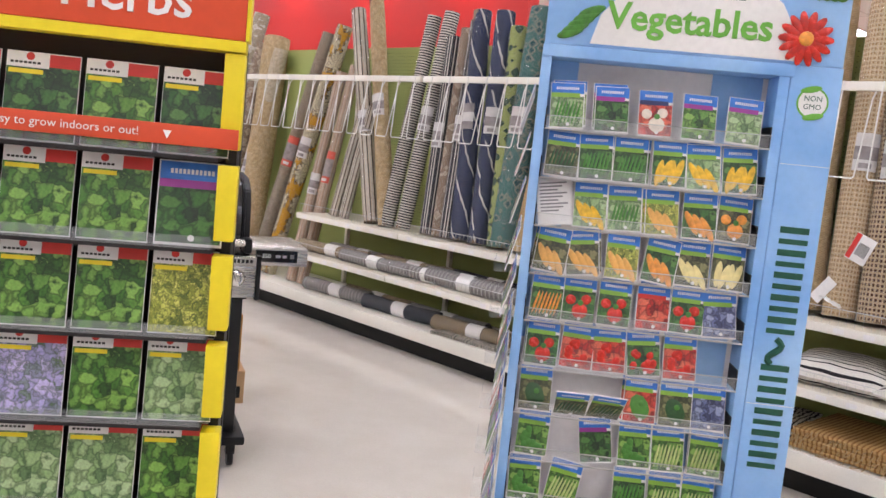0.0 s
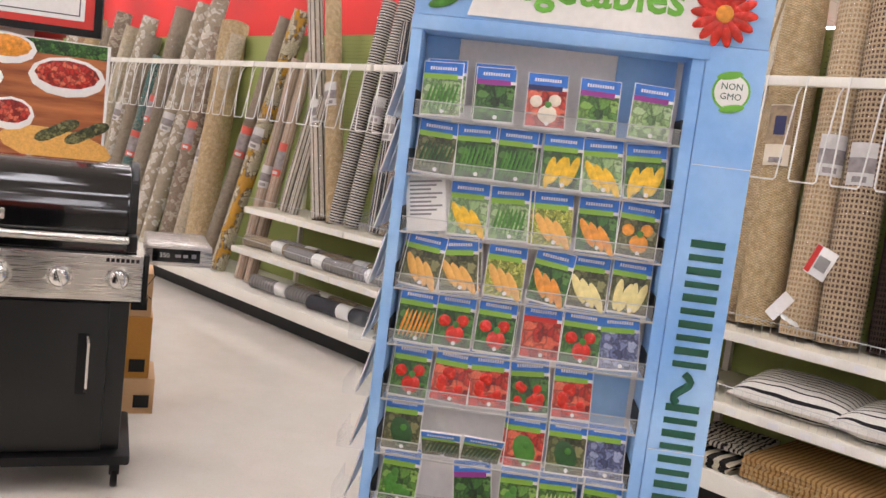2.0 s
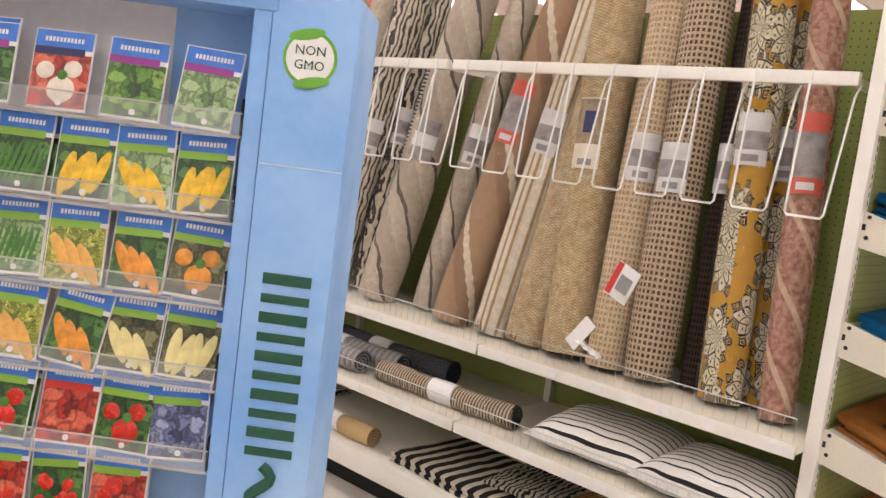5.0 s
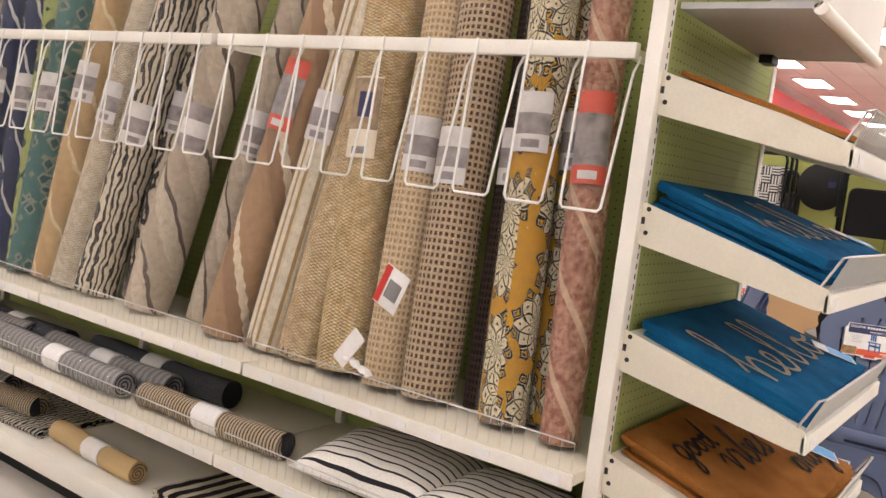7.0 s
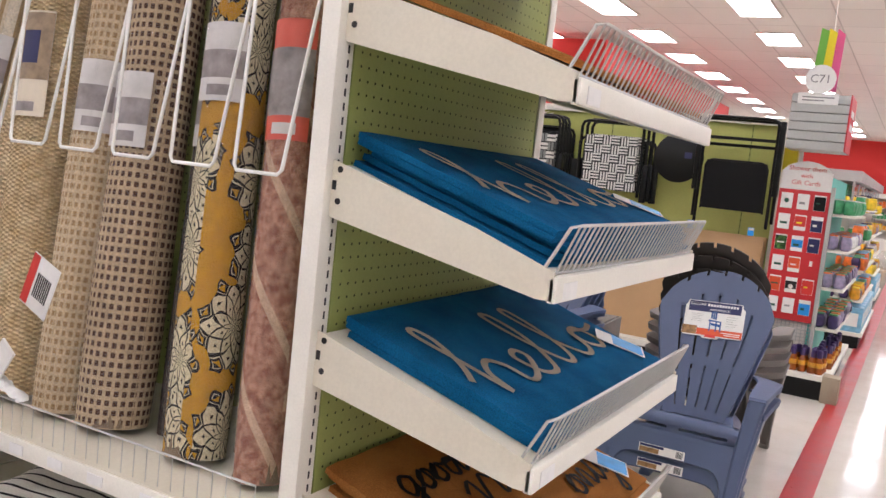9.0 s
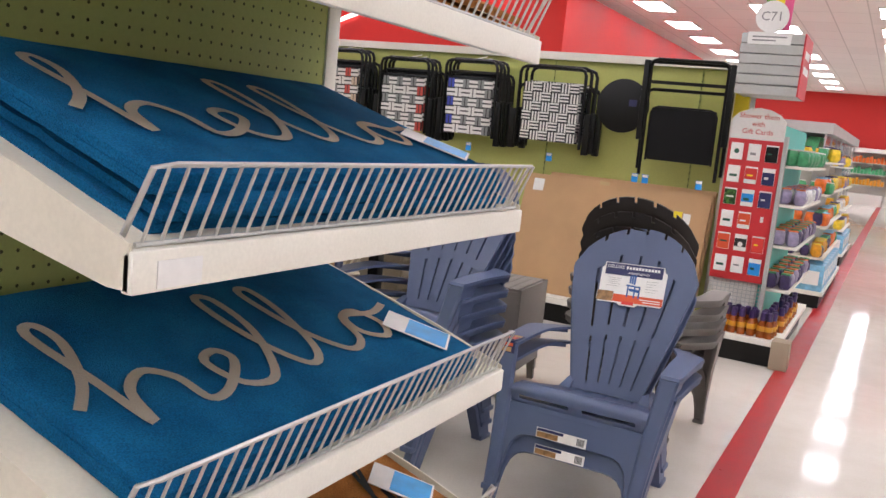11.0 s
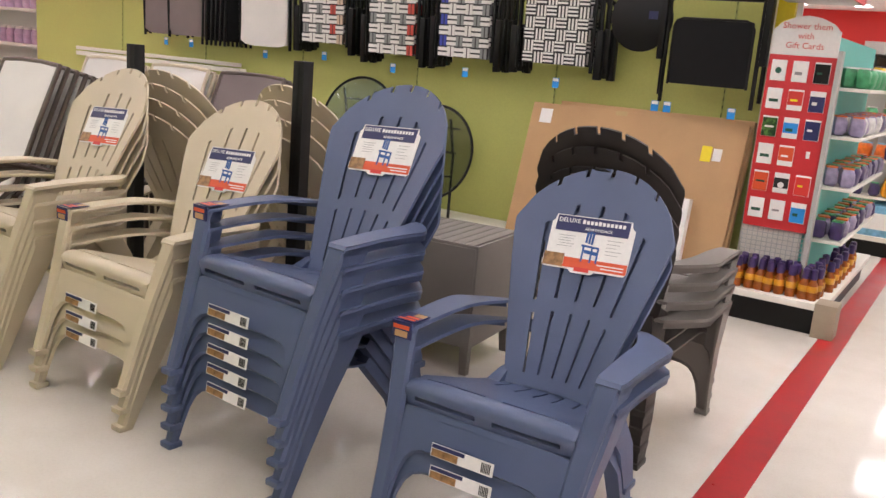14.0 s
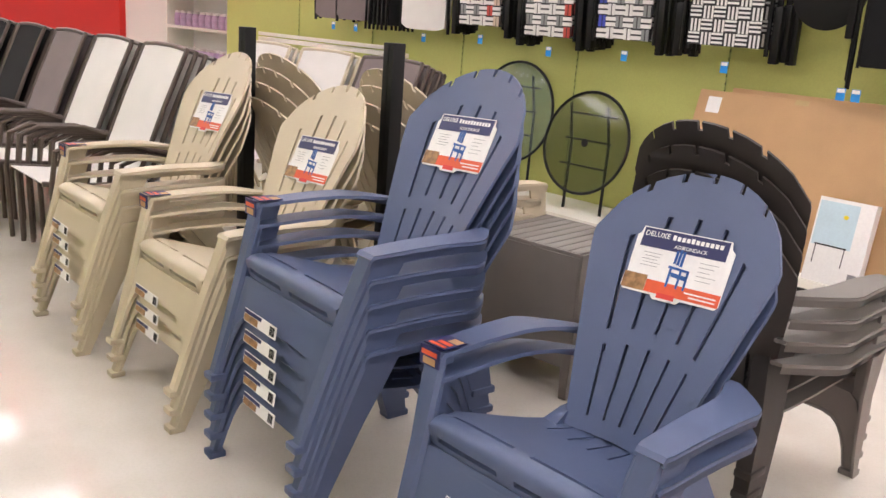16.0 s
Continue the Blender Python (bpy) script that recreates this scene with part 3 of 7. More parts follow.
SHELF_RUGS_FAR = [
    ("green", -2.46, -0.11, 0.058, 1.4, ""), ("navy", -2.62, -0.09, 0.066, 1.5, "white"), ("navy", -2.785, -0.12, 0.066, 1.52, "grey"),
    ("charcoal", -2.90, -0.06, 0.05, 1.45, "white"), ("taupe_rug", -2.98, -0.06, 0.045, 1.4, ""), ("charcoal", -3.09, -0.07, 0.048, 1.35, "white"),
    ("stripe", -3.34, 0.06, 0.055, 1.52, "white"), ("stripe", -3.51, 0.06, 0.052, 1.5, ""), ("jute", -3.52, -0.36, 0.06, 1.75, "white"),
    ("lines", -3.68, -0.40, 0.06, 1.7, "white"), ("lines", -4.0, 0.12, 0.042, 0.85, ""), ("lines", -4.12, 0.14, 0.042, 0.8, ""),
]
DECK_RUGS = [
    ("pink_line", -4.42, 0.06, 0.045, 1.75, "red"), ("pink_line", -4.56, 0.05, 0.045, 1.7, "white"), ("yellow", -4.92, 0.167, 0.065, 2.1, "white"),
    ("grey", -5.12, 0.18, 0.06, 2.05, "red"), ("jute", -5.35, -0.12, 0.12, 2.0, ""), ("cream", -5.62, 0.1, 0.07, 1.9, "white"), ("taupe_rug", -5.85, 0.06, 0.085, 1.95, "red"),
    ("white_rug", -6.2, 0.15, 0.075, 2.25, ""), ("white_rug", -6.45, 0.15, 0.085, 2.2, "white"), ("grey", -6.72, 0.1, 0.09, 2.15, "red"), ("teal", -6.95, 0.12, 0.08, 1.7, "red"), ("grey", -7.2, 0.1, 0.08, 1.9, ""),
    ("white_rug", -7.46, 0.14, 0.08, 2.1, "white"), ("cream", -7.75, 0.12, 0.085, 2.0, ""), ("taupe_rug", -8.02, 0.1, 0.08, 2.15, "red"), ("grey", -8.3, 0.13, 0.085, 2.0, "white"), ("tan", -8.6, 0.08, 0.09, 2.1, ""), ("lattice", -8.9, 0.12, 0.08, 1.95, "red"), ("white_rug", -9.2, 0.1, 0.08, 2.05, ""),
]
RUG_WORDS = {"pink": "rose pink patterned", "yellow": "yellow black-flowered", "dark": "dark brown woven", "waffle": "brown waffle-weave", "waffle_light": "light tan waffle-weave", "jute": "tan jute",
             "rag": "folded cream rag", "cream_tan": "cream and tan", "lattice": "brown and cream zigzag", "diag": "pale grey thin-lined", "zebra": "black and cream streaked", "cream": "cream wool", "tan": "tan pale-curved",
             "teal": "teal patterned", "navy": "navy and white", "green": "dark green leafy", "stripe": "black and white ribbed", "charcoal": "charcoal and cream striped", "lines": "brown slatted", "grey": "warm grey", "taupe_rug": "taupe patterned", "white_rug": "white textured", "pink_line": "pale pink striped"}
gondola()
for i, (s, x, lean, r, ln, tg) in enumerate(SHELF_RUGS + SHELF_RUGS_FAR):
    rug_roll(s, x, lean, r, RUGSHELF, ln, RUG_WORDS[s] + " rug, a roll standing on the shelf", tag=tg, seed=i, wrapped=s not in ("rag", "jute", "dark"))
rug_roll("dark", -0.06, -0.06, 0.045, RUGSHELF, 1.5, "dark brown woven rug, a slim roll standing behind others", y=4.79, tag="white", seed=31, wrapped=False)
rug_roll("diag", -1.33, 0.13, 0.062, RUGSHELF, 1.5, "pale grey thin-lined rug, a slim roll standing behind another", y=4.8, tag="white", seed=32)
rug_roll("stripe", -1.68, 0.1, 0.06, RUGSHELF, 1.1, "black and white ribbed rug, a short roll behind others", y=4.82, tag="", seed=34)
rug_roll("zebra", -1.78, 0.08, 0.06, RUGSHELF, 1.45, "black and cream streaked rug, a slim roll standing behind", y=4.82, tag="white", seed=35)
rug_roll("yellow", 0.15, -0.085, 0.055, RUGSHELF, 1.5, "yellow black-flowered rug, a slim roll standing behind another", y=4.82, tag="white", seed=33)
for i, (s, x, lean, r, ln, tg) in enumerate(DECK_RUGS):
    rug_roll(s, x, lean, r, DECK, ln, RUG_WORDS[s] + " rug, a tall roll on the base shelf", y=4.66, back=0.16, tag=tg, seed=50 + i, wrapped=s not in ("jute", "cream"))


# ---- end of the shelving: sloping shelves with doormats ----
X_LIP, Y_A, Y_B = 0.87, 4.66, 5.60


def endcap():
    g = thing("end_shelving", pose(0, 0, 0), "white steel end shelving with sloping shelves and green pegboard", "shelving")
    part("back_panel", boxes((0.395, 4.7, 0.1, 0.42, 5.56, 2.3)), peg_green, g, "lime green pegboard")
    bm = B()
    peg_holes(bm, 4.71, 5.55, 0.3, 2.25, 0.0254, 0.4212, 0.003, axis="y")
    part("pegboard_hole", bm, hole_dark, g, "dark pegboard holes")["kind"] = "stuff"
    part("upright", boxes((0.385, 5.56, 0, 0.425, 5.6, 2.3), bevel=0.003), white_metal, g)
    part("base", boxes((0.42, Y_A, 0.0, X_LIP, Y_B, 0.18), bevel=0.004), cream_metal, g)
    for zb in (0.515, 0.827, 1.139, 1.451, 1.763):
        drop = 0.14
        s = part("sloping_shelf", B_slope(zb, drop), cream_metal, g)
        for y in (Y_A, Y_B - 0.004):
            bk = part("bracket", bracket(zb, drop, y), cream_metal, s)
            for dz in (-0.008, -0.065):
                part("bracket_hole", seal_mesh(0.006, 10, 0.0012), black_ink, bk, "", pose(0.442, y - 0.0008, zb + dz))
            part("bracket_notch", boxes((0.427, y - 0.0008, zb - 0.045, 0.436, y + 0.0004, zb - 0.028)), black_ink, bk)
        part("front_lip", boxes((X_LIP - 0.012, Y_A, zb - drop - 0.038, X_LIP + 0.004, Y_B, zb - drop + 0.005), bevel=0.004), white_metal, s)
        part("price_card", boxes((X_LIP + 0.0045, Y_A + 0.03, zb - drop - 0.034, X_LIP + 0.006, Y_A + 0.09, zb - drop - 0.006)), paper, s)
        bm = B()
        z0, z1 = zb - drop + 0.005, zb - drop + 0.085
        x1 = X_LIP + 0.012
        tube(bm, [(X_LIP - 0.03, Y_A + 0.012, z0), (x1, Y_A + 0.012, z1), (x1 + 0.012, Y_A + 0.03, z1 + 0.004), (x1 + 0.012, Y_B - 0.03, z1 + 0.004), (x1, Y_B - 0.012, z1), (X_LIP - 0.03, Y_B - 0.012, z0)], 0.0032, 6)
        tube(bm, [(X_LIP - 0.008, Y_A + 0.012, z0 + 0.004), (X_LIP - 0.008, Y_B - 0.012, z0 + 0.004)], 0.0028, 6)
        for i in range(37):
            y = Y_A + 0.02 + i * (Y_B - Y_A - 0.04) / 36
            tube(bm, [(X_LIP - 0.008, y, z0 + 0.004), (x1 + 0.012, y, z1 + 0.003)], 0.0021, 5)
        part("wire_front", bm, wire_grey, s, "white wire basket front")
    hb = part("header_box", boxes((0.43, 4.7, 1.925, 0.74, 5.39, 1.94)), grey_slat, g, "grey underside of the header box")
    part("header_end", boxes((0.43, 5.391, 1.925, 0.74, 5.4, 2.3)), grey_slat, hb)
    part("header_face", boxes((0.741, 4.7, 1.93, 0.752, 5.4, 2.3), bevel=0.003), white_metal, hb, "white header face")
    bm = B()
    tube(bm, [(0.748, 4.7, 1.926), (0.748, 5.405, 1.926)], 0.016, 12)
    part("header_edge", bm, white_metal, hb, "rounded white edge")
    part("header_latch", boxes((0.45, 5.3, 1.9, 0.49, 5.37, 1.9245), bevel=0.003), black_plastic, hb, "dark latch")
    return g


def B_slope(zb, drop):
    bm = B()
    prism(bm, [(0.425, zb - 0.01), (X_LIP, zb - drop - 0.01), (X_LIP, zb - drop), (0.425, zb)], Y_B - Y_A - 0.008, Matrix.Translation((0, Y_A + 0.004, 0)))
    return bm


def bracket(zb, drop, y):
    bm = B()
    prism(bm, [(0.412, zb - 0.085), (0.43, zb - 0.095), (0.84, zb - drop - 0.034), (0.868, zb - drop - 0.034), (0.868, zb - drop + 0.012), (0.72, zb - drop * 0.63 + 0.012), (0.412, zb + 0.012)], 0.004, Matrix.Translation((0, y, 0)))
    return bm


endcap()


# ---- garden chairs ----
SLOTS = [-0.62, -0.31, 0.0, 0.31, 0.62]


def slot_us(half=0.018):
    us = [-1.0, -0.86]
    for s in SLOTS:
        us += [s - 0.155 if s > -0.6 else -0.75, s - half, s + half]
    return sorted(set(us + [0.75, 0.86, 1.0]))


def back_point(u, f):
    """The backrest: narrow at the seat, fanning out to shoulders, with a round top."""
    top = 0.735 + 0.265 * max(0.0, 1 - abs(u) ** 2.1) ** 0.7
    s = f * top
    w = 0.15 + 0.063 * min(1, s / 0.34) + 0.064 * min(1, max(0, (s - 0.34) / 0.36))
    z = 0.318 + 0.692 * s
    y = 0.545 + 0.485 * (z - 0.33) - 0.05 * u * u * min(1, 0.4 + s)
    return (u * w, y, z)


SEAT_LINE = [(0.119, 0.335), (0.114, 0.352), (0.109, 0.368), (0.108, 0.386), (0.113, 0.399), (0.124, 0.408), (0.14, 0.4115), (0.158, 0.4115), (0.172, 0.409), (0.20, 0.402), (0.26, 0.386), (0.34, 0.364), (0.42, 0.344), (0.48, 0.332), (0.53, 0.324), (0.56, 0.32)]


def adirondack(mat, name, label, group, sign=False, under=None, sign_drop=0.0):
    """A moulded plastic garden chair, front feet at y = 0, facing -y."""
    # under colours backrest and rear legs; a darker one paints in their shade
    under = under or mat
    t = thing(name, pose(0, 0, 0), label, "chair", group)
    bm = B()
    vs = [0, 0.06, 0.12, 0.2, 0.28, 0.34, 0.4, 0.46, 0.54, 0.62, 0.7, 0.78, 0.83, 0.9, 0.965, 1.0]
    surf(bm, back_point, slot_us(0.024), vs, lambda u, v: any(abs(u - s) < 0.015 for s in SLOTS) and (0.06 < v < 0.34 or 0.4 < v < (0.83 if abs(u) < 0.5 else 0.78) or v > 0.965), 0.009)
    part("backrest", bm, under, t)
    bm = B()

    def seat(u, v):
        y, z = SEAT_LINE[int(v)]
        return (u * (0.272 - 0.095 * max(0, (y - 0.15) / 0.41)), y + 0.012 * abs(u) ** 6 * (1 if v < 8 else 0), z - 0.008 * math.cos(u * 1.5) * max(0, (y - 0.17) / 0.4) - 0.012 * abs(u) ** 8 * (1 if 3 < v < 9 else 0))

    cuts = [-1, -0.94, -0.86, -0.66, -0.64, -0.62, -0.5, -0.33, -0.31, -0.29, -0.1, -0.02, 0.0, 0.02, 0.1, 0.29, 0.31, 0.33, 0.5, 0.62, 0.64, 0.66, 0.86, 0.94, 1]
    surf(bm, seat, cuts, list(range(len(SEAT_LINE))), lambda u, v: (0.1 < abs(u) < 0.86 and (7 < v < 8 or 1 < v < 2)) or (12 < v < 14 and any(abs(u - s) < 0.025 for s in (-0.64, -0.31, 0.0, 0.31, 0.64))), 0.008)
    part("seat", bm, mat, t)
    # apron: slopes forward to the feet, with an arch between the legs
    draft = Matrix(((1, 0, 0, 0), (0, 1, 0.31, 0.01), (0, 0, 1, 0), (0, 0, 0, 1)))
    outer = [(0.288, 0.02), (0.293, 0.1), (0.298, 0.19), (0.296, 0.26), (0.286, 0.305), (0.262, 0.333), (0.215, 0.337), (0.14, 0.337), (0.05, 0.337)]
    inner = [(0.25, 0.02), (0.245, 0.09), (0.236, 0.145), (0.221, 0.185), (0.2, 0.208), (0.172, 0.218), (0.14, 0.221), (0.09, 0.222), (0.03, 0.222)]
    edge = [((-a[0], a[1]), (-b[0], b[1])) for a, b in zip(outer, inner)] + [(a, b) for a, b in zip(outer[::-1], inner[::-1])]

    def front(u, v):
        a, b = edge[int(u)]
        x, z = a[0] + (b[0] - a[0]) * v, a[1] + (b[1] - a[1]) * v
        return (x, 0.01 + 0.31 * z + 1.6 * max(0, abs(x) - 0.22) ** 2 + (0.012 if v > 0.99 else 0.0), z)

    bm = B()
    surf(bm, front, list(range(len(edge))), [0, 0.12, 0.3, 0.6, 0.92, 1.0], None, 0.008)
    part("apron", bm, mat, t)
    for s in (-1, 1):
        bm = B()
        # front leg: an open channel that widens from foot to arm
        sec = [((0.25, 0.0), (0.3, 0.045), 0.0), ((0.256, 0.048), (0.31, 0.112), 0.15), ((0.266, 0.104), (0.328, 0.19), 0.33), ((0.276, 0.134), (0.344, 0.235), 0.43), ((0.288, 0.172), (0.362, 0.285), 0.55)]
        rings = []
        for a, b, z in sec:
            c = 0.01
            rings.append([bm.verts.new((s * x, y, z)) for x, y in ((a[0], a[1] + c), (a[0] + c, a[1]), (b[0] - c, a[1]), (b[0], a[1] + c), (b[0], b[1]), (b[0] - 0.01, b[1]), (b[0] - 0.01, a[1] + 0.016), (a[0], a[1] + 0.016))])
        for p, q in zip(rings, rings[1:]):
            for k in range(8):
                bm.faces.new((p[k], p[(k + 1) % 8], q[(k + 1) % 8], q[k]))
        bm.faces.new(rings[0][::-1])
        bm.faces.new(rings[-1])
        part("front_leg", bm, mat, t)
        # flared foot that shows as a step in a stack
        part("foot", boxes((min(s * 0.246, s * 0.301), -0.009, 0.0, max(s * 0.246, s * 0.301), 0.046, 0.022), bevel=0.005), mat, t)
        bm = B()
        # arm: a broad board that cuts in to meet the back
        us = [-1, -0.94, -0.5, 0, 0.5, 0.94, 1]
        vv = [0, 0.02, 0.06, 0.15, 0.3, 0.45, 0.6, 0.7, 0.76, 0.82, 0.88, 0.94, 1.0]

        def arm(u, v, s=s):
            y = 0.165 + 0.5 * v
            xi = 0.284 - 0.016 * v - 0.055 * max(0, (v - 0.62) / 0.38) ** 1.5
            xo = 0.366 + 0.016 * min(1, v / 0.7) - 0.13 * max(0, (v - 0.72) / 0.28) ** 1.3
            if v < 0.03:
                xi, xo = xi + 0.004, xo - 0.004
            z = 0.553 + 0.012 * math.sin(math.pi * v) - (0.01 if abs(u) > 0.97 else 0) - (0.01 if v < 0.01 else 0)
            return (s * ((xi + xo) / 2 + u * (xo - xi) / 2), y, z)

        surf(bm, arm, us, vv, None, 0.012)
        part("arm", bm, mat, t)
        bm = B()
        # skirt under the arm's outer edge
        prev = None
        for v in vv:
            x, y, z = arm(0.97, v)
            a, b = bm.verts.new((x, y, z)), bm.verts.new((x - s * 0.004, y, z - 0.032))
            if prev:
                bm.faces.new((prev[0], a, b, prev[1]))
            prev = (a, b)
        bmesh.ops.solidify(bm, geom=bm.faces[:], thickness=0.004)
        part("arm_edge", bm, mat, t)
        bm = B()
        # rear leg: from under the seat to the floor behind
        sec = [((0.205, 0.66), (0.25, 0.74), 0.0), ((0.19, 0.6), (0.24, 0.71), 0.16), ((0.15, 0.47), (0.2, 0.64), 0.325), ((0.15, 0.53), (0.18, 0.6), 0.36)]
        rings = []
        for a, b, z in sec:
            rings.append([bm.verts.new((s * a[0], a[1], z)), bm.verts.new((s * b[0], a[1], z)), bm.verts.new((s * b[0], b[1], z)), bm.verts.new((s * a[0], b[1], z))])
        for p, q in zip(rings, rings[1:]):
            for k in range(4):
                bm.faces.new((p[k], p[(k + 1) % 4], q[(k + 1) % 4], q[k]))
        bm.faces.new(rings[0][::-1])
        bm.faces.new(rings[-1])
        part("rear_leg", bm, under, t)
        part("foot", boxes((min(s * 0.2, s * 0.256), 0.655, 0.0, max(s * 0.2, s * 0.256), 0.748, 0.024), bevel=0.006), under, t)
    st = part("barcode_sticker", boxes((-0.118, -0.001, 0.238, 0.082, 0.001, 0.274)), paper, t, "white barcode sticker", draft @ pose(0, -0.0065, 0))
    part("sticker_picture", boxes((-0.115, -0.0019, 0.24, -0.03, -0.0011, 0.26)), PHOTO_CARD, st)
    part("sticker_heading", boxes((-0.115, -0.0024, 0.262, -0.01, -0.0012, 0.2725)), navy_ink, st)
    part("barcode", boxes(*[(0.045 + 0.005 * k, -0.0019, 0.243, 0.048 + 0.005 * k, -0.0011, 0.269) for k in range(6)]), black_ink, st)
    if sign:
        big_sign(t, sign_drop)
        tg = part("arm_tag", boxes((-0.364, 0.172, 0.562, -0.29, 0.255, 0.5645), (-0.362, 0.158, 0.512, -0.292, 0.1625, 0.5635)), navy_ink, t, "navy and orange arm tag")
        part("tag_picture", boxes((-0.358, 0.18, 0.5647, -0.30, 0.192, 0.5652), (-0.345, 0.2, 0.5647, -0.30, 0.215, 0.5652), (-0.357, 0.1572, 0.54, -0.30, 0.1578, 0.553)), orange_ink, tg)
        part("tag_photo", boxes((-0.33, 0.222, 0.5647, -0.295, 0.25, 0.5652), (-0.35, 0.1572, 0.516, -0.305, 0.1578, 0.535)), card, tg)
    return t


def big_sign(t, drop=0.0):
    """The printed card on the backrest."""
    q = math.atan(0.485)
    z = 0.776 - drop
    m = Matrix.Translation((-0.008, 0.545 + 0.485 * (z - 0.33) - 0.026, z)) @ Matrix.Rotation(-q, 4, "X") @ Matrix.Rotation(radians(-3), 4, "Y")
    bm = B()
    w, h = 0.147, 0.092
    out = [(-w, -h + 0.01), (-w + 0.01, -h), (-0.05, -h), (-0.04, -h - 0.01), (0.03, -h - 0.01), (0.04, -h), (w - 0.01, -h), (w, -h + 0.01), (w, h - 0.03), (w - 0.012, h - 0.02), (w - 0.016, h), (-w + 0.016, h), (-w + 0.012, h - 0.02), (-w, h - 0.03)]
    prism(bm, out, 0.0015)
    s = part("sign", bm, paper, t, "white printed card sign", m)
    part("sign_banner", boxes((-w + 0.02, -0.0012, 0.036, w - 0.02, -0.0002, h - 0.003)), navy_ink, s)
    part("sign_strip", boxes((-w + 0.075, -0.0012, -h + 0.006, w - 0.002, -0.0002, -h + 0.04)), orange_ink, s)
    part("sign_photo", boxes((-w + 0.003, -0.0012, -h + 0.005, -w + 0.074, -0.0002, -h + 0.05)), PHOTO_CARD, s, "small printed photograph")
    words("sign_text", "DELUXE", 0.021, paper, s, pose(-0.083, -0.0016, 0.073), 0.0003)
    part("brand_mark", boxes(*[(-0.036 + 0.0138 * k, -0.0016, 0.066, -0.0262 + 0.0138 * k, -0.0004, 0.08 if k in (0, 4) else 0.078) for k in range(11)]), paper, s)
    words("sign_text", "ADIRONDACK", 0.0145, paper, s, pose(0.025, -0.0016, 0.049), 0.0003)
    bm = B()
    for k in range(5):
        bx(bm, -0.108 + 0.006 * (k % 2), -0.0012, 0.02 - 0.009 * k, -0.05 - 0.006 * (k % 3), -0.0002, 0.0212 - 0.009 * k)
        bx(bm, 0.062, -0.0012, 0.02 - 0.012 * k, 0.116 - 0.01 * (k % 3), -0.0002, 0.0212 - 0.012 * k)
    part("small_print", bm, grey_ink, s)
    part("strip_print", boxes((0.045, -0.0016, -h + 0.024, 0.135, -0.0004, -h + 0.028), (0.06, -0.0016, -h + 0.014, 0.135, -0.0004, -h + 0.018)), paper, s)
    bm = B()
    # a small side view of such a chair: fanned back, arm, seat and legs
    for x0, x1, z0, z1 in ((-0.012, -0.006, 0.0, 0.03), (-0.004, 0.002, -0.002, 0.034), (0.004, 0.01, -0.004, 0.031)):
        bx(bm, x0, 0, z0, x1, 0.001, z1)
    prism(bm, [(-0.02, -0.006), (0.03, -0.010), (0.03, -0.015), (-0.02, -0.012)], 0.001)
    prism(bm, [(-0.012, -0.02), (0.03, -0.024), (0.03, -0.034), (-0.008, -0.03)], 0.001)
    for x in (-0.016, 0.008, 0.025):
        prism(bm, [(x, -0.012), (x + 0.005, -0.012), (x + 0.006, -0.055), (x + 0.001, -0.055)], 0.001)
    bmesh.ops.transform(bm, matrix=pose(0.003, -0.0016, 0.004) @ Matrix.Diagonal((1.25, 1, 1.2, 1)), verts=bm.verts[:])
    part("chair_picture", bm, picture_blue, s)
    part("sign_badge", boxes((-0.03, -0.0016, -h - 0.004, 0.022, -0.0004, -h + 0.01)), red_ink, s)


RISE = 0.068


def chair_stack(mat, count, m, words_, group, signed=True, under=None, shift=0.0, sign_drop=0.0):
    """A stack of the same chair; the top one carries the sign."""
    base = adirondack(mat, "garden_chair", words_, group, under=under)
    base.matrix_basis = m
    for k in range(1, count):
        if k == count - 1 and signed:
            top = adirondack(mat, "garden_chair", words_.replace("moulded plastic garden chair, stacked", "plastic garden chair with a sign, topping the stack"), group, True, None, sign_drop)
            top.matrix_basis = m @ pose(0, shift * k, RISE * k)
        else:
            copy_thing(base, m @ pose(0, shift * k, RISE * k))


chair_stack(slate, 2, pose(0.538, 7.07, 0), "slate blue moulded plastic garden chair, stacked", "stack of two blue garden chairs")
chair_stack(slate, 5, pose(-0.36, 7.05, 0, 0, 0, -5), "slate blue moulded plastic garden chair, stacked", "stack of five blue garden chairs")
chair_stack(taupe, 3, pose(-1.135, 7.06, 0, 0, 0, -3), "taupe moulded plastic garden chair, stacked", "stack of three taupe garden chairs", sign_drop=0.05)
chair_stack(taupe, 4, pose(-1.96, 7.06, 0, 0, 0, -3), "taupe moulded plastic garden chair, stacked", "stack of four taupe garden chairs", sign_drop=0.03)
# grey chairs seen from behind: shaded backs and rear legs get a darker colour
chair_stack(earth, 4, pose(0.465, 8.80, 0, 0, 0, 180), "earth grey moulded plastic garden chair, stacked", "stack of grey garden chairs", False, earth_shade)
chair_stack(taupe, 4, pose(-1.1, 8.86, 0, 0, 0, 179), "taupe moulded plastic garden chair, stacked", "stack of taupe garden chairs behind", False, None, -0.034)
chair_stack(taupe, 4, pose(-1.95, 8.86, 0, 0, 0, 181), "taupe moulded plastic garden chair, stacked", "stack of taupe garden chairs behind", False, None, -0.034)


